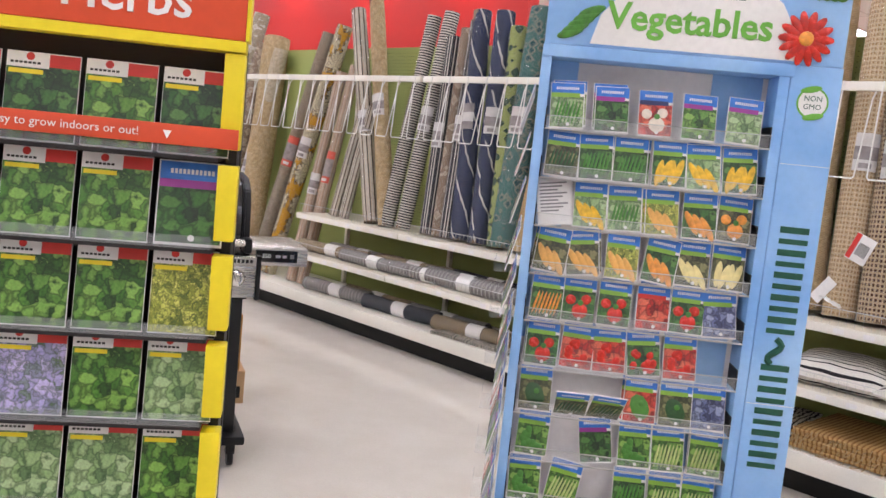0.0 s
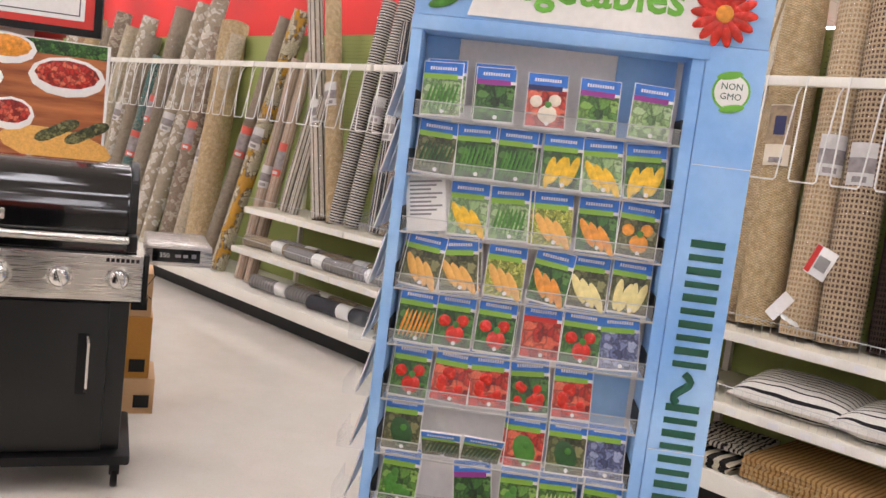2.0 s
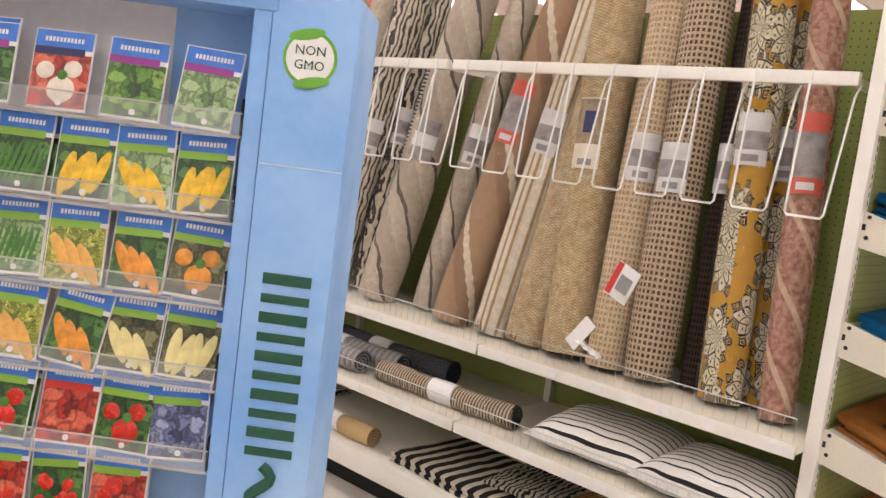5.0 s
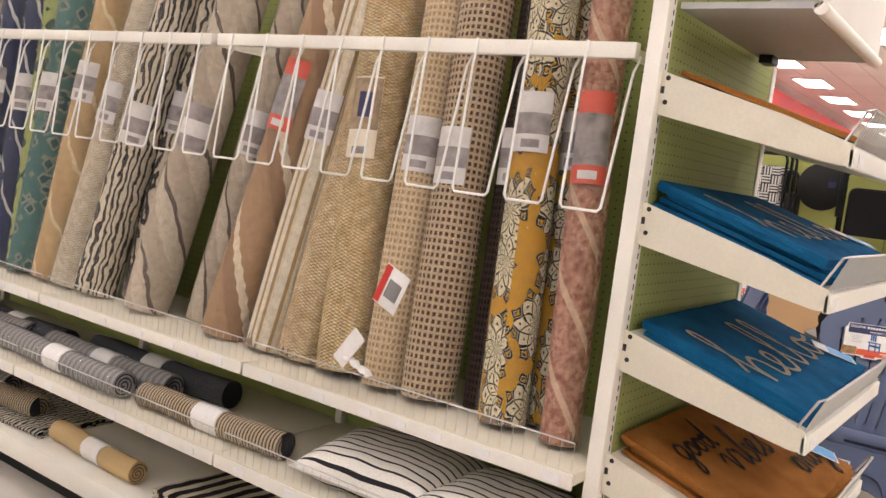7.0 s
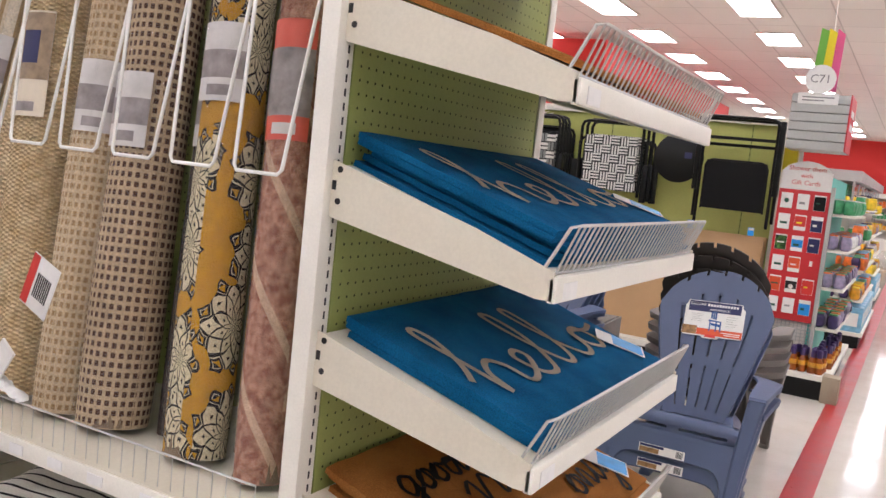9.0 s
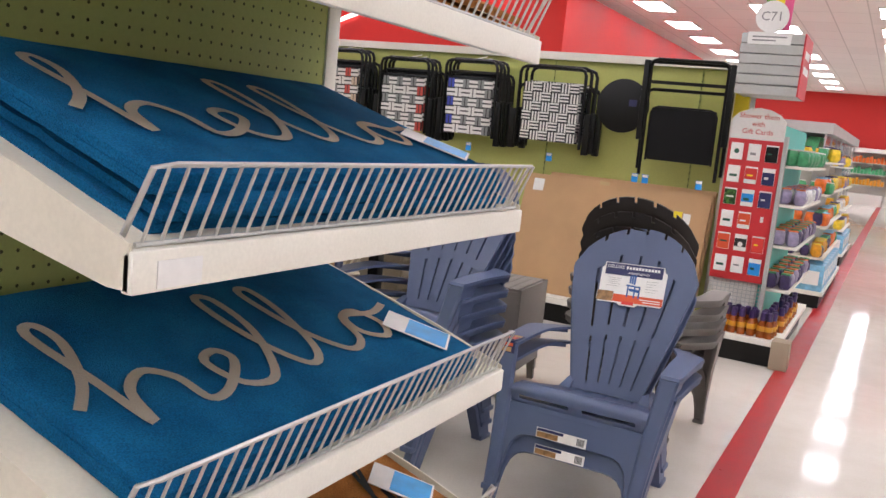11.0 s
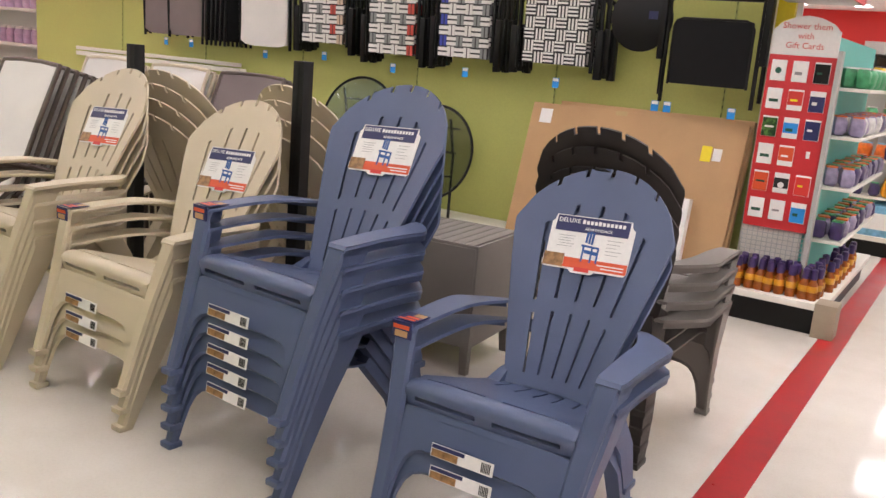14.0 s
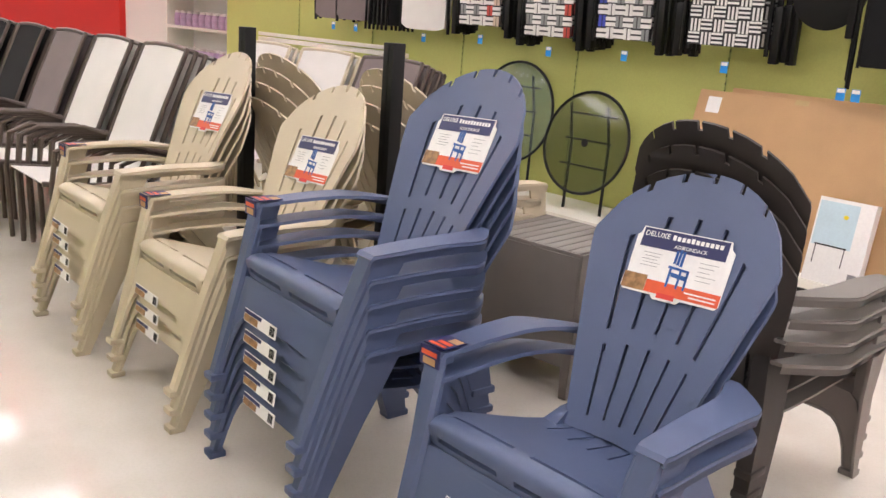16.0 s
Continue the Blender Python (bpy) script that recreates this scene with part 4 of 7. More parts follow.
# ---- seed racks and the grill ----
sky_blue = Mat("sky_blue_card", 0.5)
sky_blue.base(sky_blue.mix(sky_blue.ramp(sky_blue.noise(3.0, 4), (0.35, lin(120, 168, 224)), (0.7, lin(168, 204, 240))), sky_blue.ramp(sky_blue.noise(70, 2), (0.3, (0.93, 0.93, 0.93, 1)), (0.6, (1, 1, 1, 1))), 0.6, "MULTIPLY"))
sky_blue = sky_blue.m
back_card = plain("grey_back_card", (228, 224, 222), 0.6, vary=0.04, bump=0.03)
deep_green = plain("deep_green_ink", (24, 82, 62), 0.5, vary=0.06, bump=0)
leaf_green = plain("leaf_green_ink", (110, 176, 62), 0.5, vary=0.1, bump=0)
packet_blue = plain("packet_blue", (54, 118, 206), 0.35, vary=0.2, blotch=30, bump=0)
packet_lime = plain("packet_lime", (140, 186, 66), 0.4, vary=0.1, bump=0)
packet_purple = plain("packet_purple", (150, 52, 142), 0.4, vary=0.1, bump=0)
yellow_card = plain("yellow_card", (236, 214, 24), 0.45, vary=0.05, bump=0.03)
orange_card = plain("orange_card", (214, 78, 40), 0.5, vary=0.05, bump=0.03)
dark_slot = plain("dark_rack", (26, 20, 19), 0.6, vary=0.2)


def printed(name, dark, mid, light, scale=55.0):
    """A printed photograph of leaves: overlapping cells with dark gaps."""
    m = Mat(name, 0.35)
    v = m.node("ShaderNodeTexVoronoi", Scale=scale)
    v.feature = "F1"
    e = m.node("ShaderNodeTexVoronoi", Scale=scale)
    e.feature = "DISTANCE_TO_EDGE"
    w = m.node("ShaderNodeTexNoise", Scale=scale * 0.9, Detail=3.0)
    m.put(m.coords(), w.inputs["Vector"])
    sm = m.t.nodes.new("ShaderNodeVectorMath")
    sm.operation = "MULTIPLY_ADD"
    m.put(w.outputs["Color"], sm.inputs[0])
    sm.inputs[1].default_value = (0.04, 0.04, 0.04)
    m.put(m.coords(), sm.inputs[2])
    m.put(sm.outputs[0], v.inputs["Vector"])
    m.put(sm.outputs[0], e.inputs["Vector"])
    k = m.node("ShaderNodeSeparateXYZ")
    m.put(v.outputs["Color"], k.inputs[0])
    leaf = m.ramp(m.math("ADD", m.math("MULTIPLY", k.outputs[0], 0.7), m.math("MULTIPLY", m.noise(scale * 2, 3), 0.35)), (0.15, lin(*dark)), (0.5, lin(*mid)), (0.9, lin(*light)))
    col = m.mix(tuple(x * 0.45 for x in lin(*dark)[:3]) + (1.0,), leaf, m.ramp(e.outputs["Distance"], (0.0, (0.3, 0.3, 0.3, 1)), (0.2, (1, 1, 1, 1))))
    col = m.mix(col, m.ramp(m.noise(scale * 5, 3), (0.3, (0.75, 0.75, 0.75, 1)), (0.7, (1.15, 1.15, 1.15, 1))), 0.8, "MULTIPLY")
    return m.base(col).m


PHOTO = {
    "herb": printed("photo_herb", (26, 58, 18), (76, 126, 42), (142, 184, 84), 52),
    "dark": printed("photo_dark", (14, 36, 12), (46, 92, 34), (92, 138, 64), 52),
    "pale": printed("photo_pale", (78, 110, 66), (142, 174, 112), (180, 202, 150), 52),
    "dill": printed("photo_dill", (84, 104, 40), (176, 182, 70), (222, 220, 110), 110),
    "lav": printed("photo_lavender", (106, 130, 90), (160, 152, 200), (200, 188, 226), 70),
    "soil": printed("photo_soil", (38, 42, 22), (82, 86, 46), (140, 138, 92), 60),
    "red": printed("photo_red", (110, 16, 12), (196, 40, 28), (226, 120, 90), 45),
    "plum": printed("photo_plum", (40, 46, 76), (96, 106, 150), (168, 176, 206), 60),
}
VEG = {
    "yellow": plain("veg_yellow", (232, 184, 36), 0.3, vary=0.3, blotch=60, bump=0), "orange": plain("veg_orange", (222, 146, 52), 0.3, vary=0.3, blotch=60, bump=0),
    "cream": plain("veg_cream", (232, 218, 150), 0.35, vary=0.12, blotch=60, bump=0), "corn": plain("veg_corn", (226, 172, 88), 0.4, vary=0.15, blotch=90, bump=0.3, grain=500),
    "red": plain("veg_red", (200, 44, 28), 0.25, vary=0.35, blotch=60, bump=0), "green": plain("veg_green", (70, 128, 42), 0.35, vary=0.2, blotch=80, bump=0),
    "dkgreen": plain("veg_dark_green", (38, 78, 34), 0.35, vary=0.3, blotch=90, bump=0), "white": plain("veg_white", (226, 214, 196), 0.4, vary=0.1, blotch=60, bump=0),
    "pale": plain("veg_pale_green", (178, 190, 120), 0.35, vary=0.15, blotch=70, bump=0),
}


def pea(bm, x, z, a, b, turn, y=0.0, d=0.0022):
    """A low rounded relief in the packet's face."""
    r = bmesh.ops.create_uvsphere(bm, u_segments=12, v_segments=6, radius=1.0)
    m = pose(x, y, z, 0, turn, 0) @ Matrix.Diagonal((a, d, b, 1))
    bmesh.ops.transform(bm, matrix=m, verts=r["verts"])
    for v in r["verts"]:
        for f in v.link_faces:
            f.smooth = True


PW, PH = 0.086, 0.119


def seed_packet(photo, veg, shape, stripe, seed=0, w=PW, h=PH, style="blue"):
    """One printed seed packet, its foot at the origin, leaning on the plane y = 0 and facing -y."""
    rnd = random.Random(seed)
    t = thing("seed_packet", pose(0, 0, 0), "printed paper seed packet in a clear shelf pocket", "seed packet", "seed packets on the rack")
    part("envelope", boxes((-w / 2, 0.0, 0, w / 2, 0.003, h), bevel=0.0008), paper, t)
    if style == "blue":
        part("heading", boxes((-w / 2 + 0.002, -0.0008, h * 0.76, w / 2 - 0.002, 0.0001, h - 0.002)), packet_blue, t, "blue printed heading")
        part("title_bar", boxes(*[(-0.028 + 0.0052 * k, -0.0012, h * 0.845, -0.0246 + 0.0052 * k, -0.0006, h * 0.845 + 0.0068) for k in range(11)]), paper, t)
        part("stripe", boxes((-w / 2 + 0.002, -0.0012, h * 0.68, w / 2 - 0.012, 0.0001, h * 0.775)), {"lime": packet_lime, "purple": packet_purple, "red": red_ink, "navy": navy_ink}[stripe], t)
        part("photo", boxes((-w / 2 + 0.002, -0.0008, 0.004, w / 2 - 0.002, 0.0001, h * 0.70)), PHOTO[photo], t, "printed photograph")
        part("seal", seal_mesh(0.0045), paper, t, "", pose(0.004, -0.0028, 0.011))
    elif style == "white":
        part("print_bar", boxes(*[(-w / 2 + 0.008, -0.0006, h * 0.9 - 0.009 * k, w / 2 - 0.008 - 0.012 * (k % 3), 0.0001, h * 0.9 - 0.009 * k + 0.004) for k in range(9)]), grey_ink, t)
    else:
        part("heading", boxes((-w / 2 + 0.001, -0.0008, h * 0.84, w / 2 - 0.001, 0.0001, h - 0.002)), red_ink, t)
        part("brand_tab", boxes((-w / 2 + 0.001, -0.0014, h * 0.82, 0.008, -0.0003, h - 0.001)), paper, t)
        part("brand_mark", boxes(*[(-w / 2 + 0.006 + 0.0062 * k, -0.0019, h * 0.86, -w / 2 + 0.0105 + 0.0062 * k, -0.001, h * 0.885) for k in range(7)]), black_ink, t)
        part("brand_dot", seal_mesh(0.006), red_ink, t, "", pose(-w * 0.18, -0.0016, h * 0.945))
        part("name_bar", boxes((-w / 2 + 0.004, -0.0014, h * 0.75, 0.0, -0.0003, h * 0.80)), yellow_card, t)
        part("photo", boxes((-w / 2 + 0.001, -0.0008, 0.002, w / 2 - 0.001, 0.0001, h * 0.84)), PHOTO[photo], t, "printed photograph of leaves")
    if veg:
        bm = B()
        if shape == "long":
            for k in range(4):
                pea(bm, -0.024 + 0.016 * k, 0.042 + rnd.uniform(-0.004, 0.004), 0.0105, 0.034, rnd.uniform(5, 30) * (1 if k % 2 else 0.6))
        elif shape == "cob":
            for k in range(3):
                pea(bm, -0.02 + 0.02 * k, 0.044 - 0.006 * k, 0.0105, 0.034, -32)
        elif shape == "pods":
            for k in range(7):
                pea(bm, -0.028 + 0.0095 * k, 0.044, 0.0034, 0.031, 14)
        elif shape == "round":
            for x, z, r in ((0.004, 0.034, 0.023), (-0.022, 0.058, 0.015), (0.018, 0.062, 0.015)):
                pea(bm, x, z, r, r * 0.85, 0)
        elif shape == "many":
            for k in range(11):
                pea(bm, rnd.uniform(-0.028, 0.028), rnd.uniform(0.022, 0.068), 0.0095, 0.011, rnd.uniform(0, 90))
        else:
            pea(bm, 0.0, 0.044, 0.026, 0.034, -35)
        bmesh.ops.transform(bm, matrix=Matrix.Translation((0, 0, 0.042)) @ Matrix.Diagonal((0.98, 1, 1.1, 1)) @ Matrix.Translation((0, 0, -0.044)), verts=bm.verts[:])
        part("produce", bm, VEG[veg], t, "picture of the vegetable")
        if shape in ("round", "melon"):
            bm = B()
            for k in range(5):
                pea(bm, 0.004, 0.052, 0.003, 0.008, 72 * k, -0.0022, 0.001)
            part("stalk", bm, VEG["green"], t)
    return t


RACK = pose(-0.275, 2.446, 0, 0, 0, 40.8)
RW = 0.594
RD = 0.2


def seed_rack():
    t = thing("seed_rack", RACK, "sky blue cardboard seed packet display with a printed header", "display rack")
    part("back_panel", boxes((0.0, 0.095, 0.05, RW, 0.105, 1.64)), back_card, t, "pale grey back card")
    part("blue_strip", boxes((0.425, 0.09, 0.05, 0.55, 0.0945, 1.64), (0.013, 0.09, 0.9, 0.085, 0.0945, 1.64)), sky_blue, t)
    for x0, x1 in ((-0.012, 0.012), (RW - 0.03, RW - 0.004)):
        part("side_wall", boxes((x0, 0.0, 0.0, x1, RD, 1.66), bevel=0.002), sky_blue, t)
    part("column", boxes((RW - 0.003, -0.002, 0.0, RW + 0.118, 0.012, 1.66), bevel=0.002), sky_blue, t, "broad sky blue front column")
    part("column_side", boxes((RW + 0.106, 0.0125, 0.0, RW + 0.118, RD, 1.66)), sky_blue, t)
    part("fold_line", boxes((RW, -0.0032, 1.42, RW + 0.117, -0.0021, 1.4212), (RW, -0.0032, 0.815, RW + 0.117, -0.0021, 0.8162)), back_card, t)
    part("top_shelf", boxes((-0.012, -0.004, 1.63, RW + 0.004, RD, 1.66), bevel=0.002), sky_blue, t)
    part("base", boxes((-0.012, 0.0, 0.0, RW, RD, 0.12)), sky_blue, t)
    hd = part("header_board", boxes((-0.01, 0.0, 1.661, RW + 0.116, 0.012, 2.02), bevel=0.002), sky_blue, t, "printed header board")
    bm = B()
    prism(bm, [(0.10, 1.668), (0.60, 1.668), (0.585, 1.74), (0.55, 1.80), (0.46, 1.87), (0.35, 1.9), (0.25, 1.87), (0.17, 1.80), (0.12, 1.74)], 0.002, pose(0, -0.0025, 0))
    part("header_panel", bm, paper, hd, "white printed panel")
    words("header_text", "Vegetables", 0.092, leaf_green, hd, pose(0.335, -0.0035, 1.738), 0.0008, bend=0.002)
    part("header_brand", boxes(*[(0.235 + 0.021 * k, -0.0035, 1.80, 0.25 + 0.021 * k, -0.0026, 1.826) for k in range(11)]), deep_green, hd)
    bm = B()
    for k in range(5):
        pea(bm, 0.05 + 0.012 * k, 1.69 + 0.014 * k, 0.011, 0.034, 70, -0.004, 0.004)
    part("header_pea_pod", bm, VEG["green"], hd)
    bm = B()
    for k in range(14):
        a = 2 * math.pi * k / 14
        pea(bm, 0.612 + 0.037 * math.cos(a), 1.722 + 0.037 * math.sin(a), 0.011, 0.03, 90 - math.degrees(a), -0.006, 0.003)
    part("header_flower", bm, VEG["red"], hd, "red flower")
    bm = B()
    pea(bm, 0.612, 1.722, 0.018, 0.018, 0, -0.009, 0.004)
    part("flower_heart", bm, VEG["orange"], hd)
    bm = B()
    for k in range(16):
        pea(bm, 0.63 + 0.018 * (k % 4), 1.83 + 0.02 * (k // 4), 0.016, 0.016, 0, -0.004, 0.004)
    part("header_broccoli", bm, VEG["green"], hd)
    bm = B()
    pea(bm, 0.55, 1.865, 0.045, 0.035, 20, -0.004, 0.004)
    part("header_squash", bm, VEG["orange"], hd)
    # round mark and the tall lettering on the column, as plain shapes
    part("round_mark", seal_mesh(0.038, 32, 0.001), leaf_green, t, "green ring mark", pose(RW + 0.055, -0.0032, 1.572))
    part("round_mark_face", seal_mesh(0.0335, 32, 0.001), paper, t, "", pose(RW + 0.055, -0.0042, 1.572))
    words("mark_text", "NON", 0.0185, deep_green, t, pose(RW + 0.055, -0.0048, 1.582), 0.0003)
    words("mark_text", "GMO", 0.0185, deep_green, t, pose(RW + 0.055, -0.0048, 1.562), 0.0003)
    for x, z in ((0.048, 1.604), (0.06, 1.539)):
        bm = B()
        pea(bm, RW + x, z, 0.026, 0.008, -12, -0.0045, 0.0008)
        part("mark_leaf", bm, leaf_green, t)
    # the brand's tall mark as plain pairs of bars, with a wave between its two words
    z = 1.268
    for n in range(11):
        bm = B()
        x0, x1 = RW + 0.022, RW + 0.092
        if n == 5:
            tube(bm, [(RW + 0.05 + 0.015 * math.sin(k * 0.72), -0.003, z - 0.008 * k) for k in range(9)], 0.0085, 6)
        else:
            bx(bm, x0, -0.0042, z - 0.016, x1, -0.0022, z, bevel=0.0008)
            bx(bm, x0, -0.0042, z - 0.043, x1, -0.0022, z - 0.03, bevel=0.0008)
        part("brand_bar", bm, deep_green, t, "dark green printed bars")
        z -= 0.066 if n == 5 else 0.0565
    ROWS_ = 11
    for r in range(ROWS_):
        z = 1.456 - 0.1225 * r
        s = part("clear_tray", boxes((0.014, 0.0, z - 0.004, RW - 0.03, 0.09, z), (0.014, -0.004, z - 0.004, RW - 0.03, -0.001, z + 0.03)), clear_plastic, t, "clear plastic tray")
        part("tray_rim", boxes((0.014, -0.0055, z - 0.006, RW - 0.03, -0.0035, z - 0.002), (0.014, -0.0055, z + 0.028, RW - 0.03, -0.0035, z + 0.030)), wire_grey, s)
        for x in (RW - 0.033, 0.012):
            part("tray_end", boxes((x, -0.002, z - 0.002, x + 0.0025, 0.085, z + 0.05)), black_plastic, s, "smoky tray end")
        # trays on the far side of the left wall
        part("side_tray", boxes((-0.075, 0.02, z - 0.012, -0.0125, RD - 0.04, z - 0.009), (-0.078, 0.02, z - 0.012, -0.075, RD - 0.04, z + 0.02)), clear_plastic, t, "clear side tray")
    return t


seed_rack()
KINDS = {
    "pods": ("pale", "green", "pods", "lime"), "basil": ("dark", None, "", "purple"), "radish": ("red", "white", "round", "navy"), "herbs": ("herb", None, "", "purple"), "thyme": ("pale", None, "", "purple"),
    "zuke": ("soil", "dkgreen", "pods", "lime"), "zuke2": ("dark", "green", "pods", "lime"), "squash": ("dark", "yellow", "long", "lime"), "squash2": ("pale", "yellow", "cob", "lime"), "butternut": ("soil", "corn", "cob", "lime"),
    "corn": ("dill", "corn", "cob", "lime"), "corn2": ("dark", "orange", "cob", "lime"), "cornw": ("soil", "cream", "cob", "lime"), "pumpkin": ("soil", "orange", "round", "lime"), "carrot": ("dark", "orange", "pods", "lime"),
    "tom": ("dark", "red", "round", "lime"), "cherry": ("red", "red", "many", "lime"), "beet": ("dark", "red", "many", "lime"), "plum": ("plum", None, "", "lime"), "melon": ("soil", "dkgreen", "melon", "lime"),
    "melon2": ("red", "green", "melon", "lime"), "beans": ("herb", "pale", "pods", "lime"), "greens": ("herb", "green", "many", "lime"), "sweet": ("soil", "cream", "long", "lime"), "red": ("red", None, "", "red"),
}
LAYOUT = [
    "pods basil radish herbs thyme", "zuke zuke2 zuke2 squash squash2 squash", "white squash2 pods corn corn2 pumpkin", "butternut butternut corn corn2 cornw sweet", "carrot tom tom red tom plum",
    "tom cherry cherry beet cherry -", "melon zuke zuke melon2 melon plum", "greens - basil greens beans beans", "greens beans - zuke2 beans beans", "herbs greens pods zuke beans tom", "greens pods zuke greens tom herbs",
]
MADE = {}
rnd = random.Random(4)
for r, line in enumerate(LAYOUT):
    names = line.split()
    for c, k in enumerate(names):
        if k == "-":
            continue
        if k not in MADE:
            MADE[k] = seed_packet(None, None, "", "", style="white") if k == "white" else seed_packet(*KINDS[k], seed=len(MADE))
            MADE[k + "!"] = False
        x = (0.068 + 0.108 * c) if len(names) == 5 else (0.064 + 0.0885 * c + (0.006 if c > 2 else 0))
        low = k == "zuke" and r == 6
        m = RACK @ pose(x + rnd.uniform(-0.004, 0.004), 0.014 + rnd.uniform(0, 0.008), 1.456 - 0.1225 * r + 0.0005, 0 if not low else 60, 0, rnd.uniform(-4, 4)) @ pose(0, 0, 0, -13, rnd.uniform(-3, 3) if rnd.random() < 0.85 else rnd.uniform(-9, 9), 0)
        if not MADE[k + "!"]:
            MADE[k].matrix_basis = m
            MADE[k + "!"] = True
        else:
            copy_thing(MADE[k], m)
        if rnd.random() < 0.55 and not low:
            copy_thing(MADE[k], m @ pose(rnd.uniform(-0.008, 0.008), 0.01, rnd.uniform(0.0, 0.012)))
# packets on the side trays, seen almost from their edge
side = [MADE["plum"], MADE["basil"], MADE["radish"], MADE["white"], MADE["herbs"]]
for r in range(11):
    for j in range(5):
        y = 0.07 + 0.1 * j
        copy_thing(side[(r * 2 + j) % 5], RACK @ pose(-0.05, y, 1.456 - 0.1225 * r - 0.008, 0, 0, -90) @ pose(0, 0, 0, -14, 0, 0))

HERB = pose(-0.02, 1.45, 0, 0, 0, 55.5)


def herb_rack():
    t = thing("herb_rack", HERB, "orange and yellow cardboard herb seed display rack", "display rack")
    part("back_panel", boxes((-0.66, 0.09, 0.02, -0.002, 0.11, 1.5)), dark_slot, t, "dark rack interior")
    hd = part("header_board", boxes((-0.66, -0.012, 1.505, 0.0, 0.03, 1.78), bevel=0.002), orange_card, t, "orange header board")
    words("header_text", "Herbs", 0.075, paper, hd, pose(-0.17, -0.0135, 1.552), 0.0008, bend=0.001)
    part("header_edge", boxes((-0.66, -0.016, 1.488, 0.002, 0.03, 1.504), (0.0005, -0.014, 1.505, 0.006, 0.03, 1.78)), yellow_card, hd, "yellow edge")
    part("side_wall", boxes((-0.02, 0.03, 0.0, -0.004, 0.089, 1.5)), dark_slot, t)
    for k in range(12):
        z1 = 1.458 - 0.139 * k
        if z1 - 0.1 < 0.02:
            break
        part("yellow_tab", boxes((-0.028, -0.008, z1 - 0.115, 0.002, 0.03, z1 + (0.028 if k == 0 else 0.0)), bevel=0.002), yellow_card, t, "yellow edge tab")
    z = 1.352
    st = part("slogan_strip", boxes((-0.66, -0.02, z - 0.008, 0.0, -0.014, z + 0.022), bevel=0.001), orange_card, t, "orange slogan strip")
    words("slogan_text", "Easy to grow indoors or out!", 0.0175, paper, st, pose(-0.245, -0.0212, z + 0.007), 0.0003)
    bm = B()
    prism(bm, [(-0.108, z + 0.012), (-0.096, z + 0.012), (-0.102, z)], 0.001, pose(0, -0.0212, 0))
    part("slogan_arrow", bm, paper, st)
    for k in range(11):
        zz = 1.329 - 0.139 * k
        part("shelf", boxes((-0.66, -0.012, zz - 0.006, -0.028, 0.09, zz)), dark_slot, t)
        part("clear_front", boxes((-0.655, -0.0135, zz, -0.03, -0.0125, zz + 0.02)), clear_plastic, t)
    return t


herb_rack()
HK = ["pale", "herb", "herb", "dark", "dill", "lav", "pale", "pale", "herb", "dark"]
hm = {}
for k in set(HK):
    hm[k] = seed_packet(k, None, "", "", style="herb", w=0.104, h=0.132, seed=7)
    hm[k + "!"] = False
grid = ["dark herb dark", "herb herb *", "herb herb dill", "lav herb pale", "pale pale herb", "herb dark pale", "pale herb dill", "herb dark lav", "herb pale dark"]
for r, line in enumerate(grid):
    for c, k in enumerate(["pale", "herb", "dark"] + line.split()):
        m = HERB @ pose(-0.625 + 0.1115 * c, 0.012, 1.3295 - 0.139 * r, -10, 0, 0)
        if k == "*":
            copy_thing(MADE["basil"], m @ Matrix.Diagonal((1.18, 1, 1.1, 1)))
        elif not hm[k + "!"]:
            hm[k].matrix_basis = m
            hm[k + "!"] = True
        else:
            copy_thing(hm[k], m)

steel = Mat("brushed_steel", 0.28, 1.0)
steel.base(steel.ramp(steel.noise(6, 3), (0.3, lin(188, 184, 176)), (0.7, lin(214, 210, 202)))).rough(steel.noise(200, 2, (0.02, 1, 1)), 0.2, 0.36).bump(steel.noise(300, 2, (0.02, 1, 1)), 0.08, 0.001)
steel = steel.m
chrome = plain("chrome", (214, 212, 208), 0.1, metal=1.0, vary=0.03, bump=0)
enamel = plain("black_enamel", (10, 10, 11), 0.1, vary=0.1, bump=0.0, coat=0.6)
door_black = plain("matt_black_steel", (13, 14, 13), 0.38, vary=0.1, grain=300, bump=0.04)
screen_dark = plain("screen_dark", (14, 15, 18), 0.12, vary=0.1, bump=0)
GRILL = pose(-1.955, 2.319, 0, 0, 0, 67)


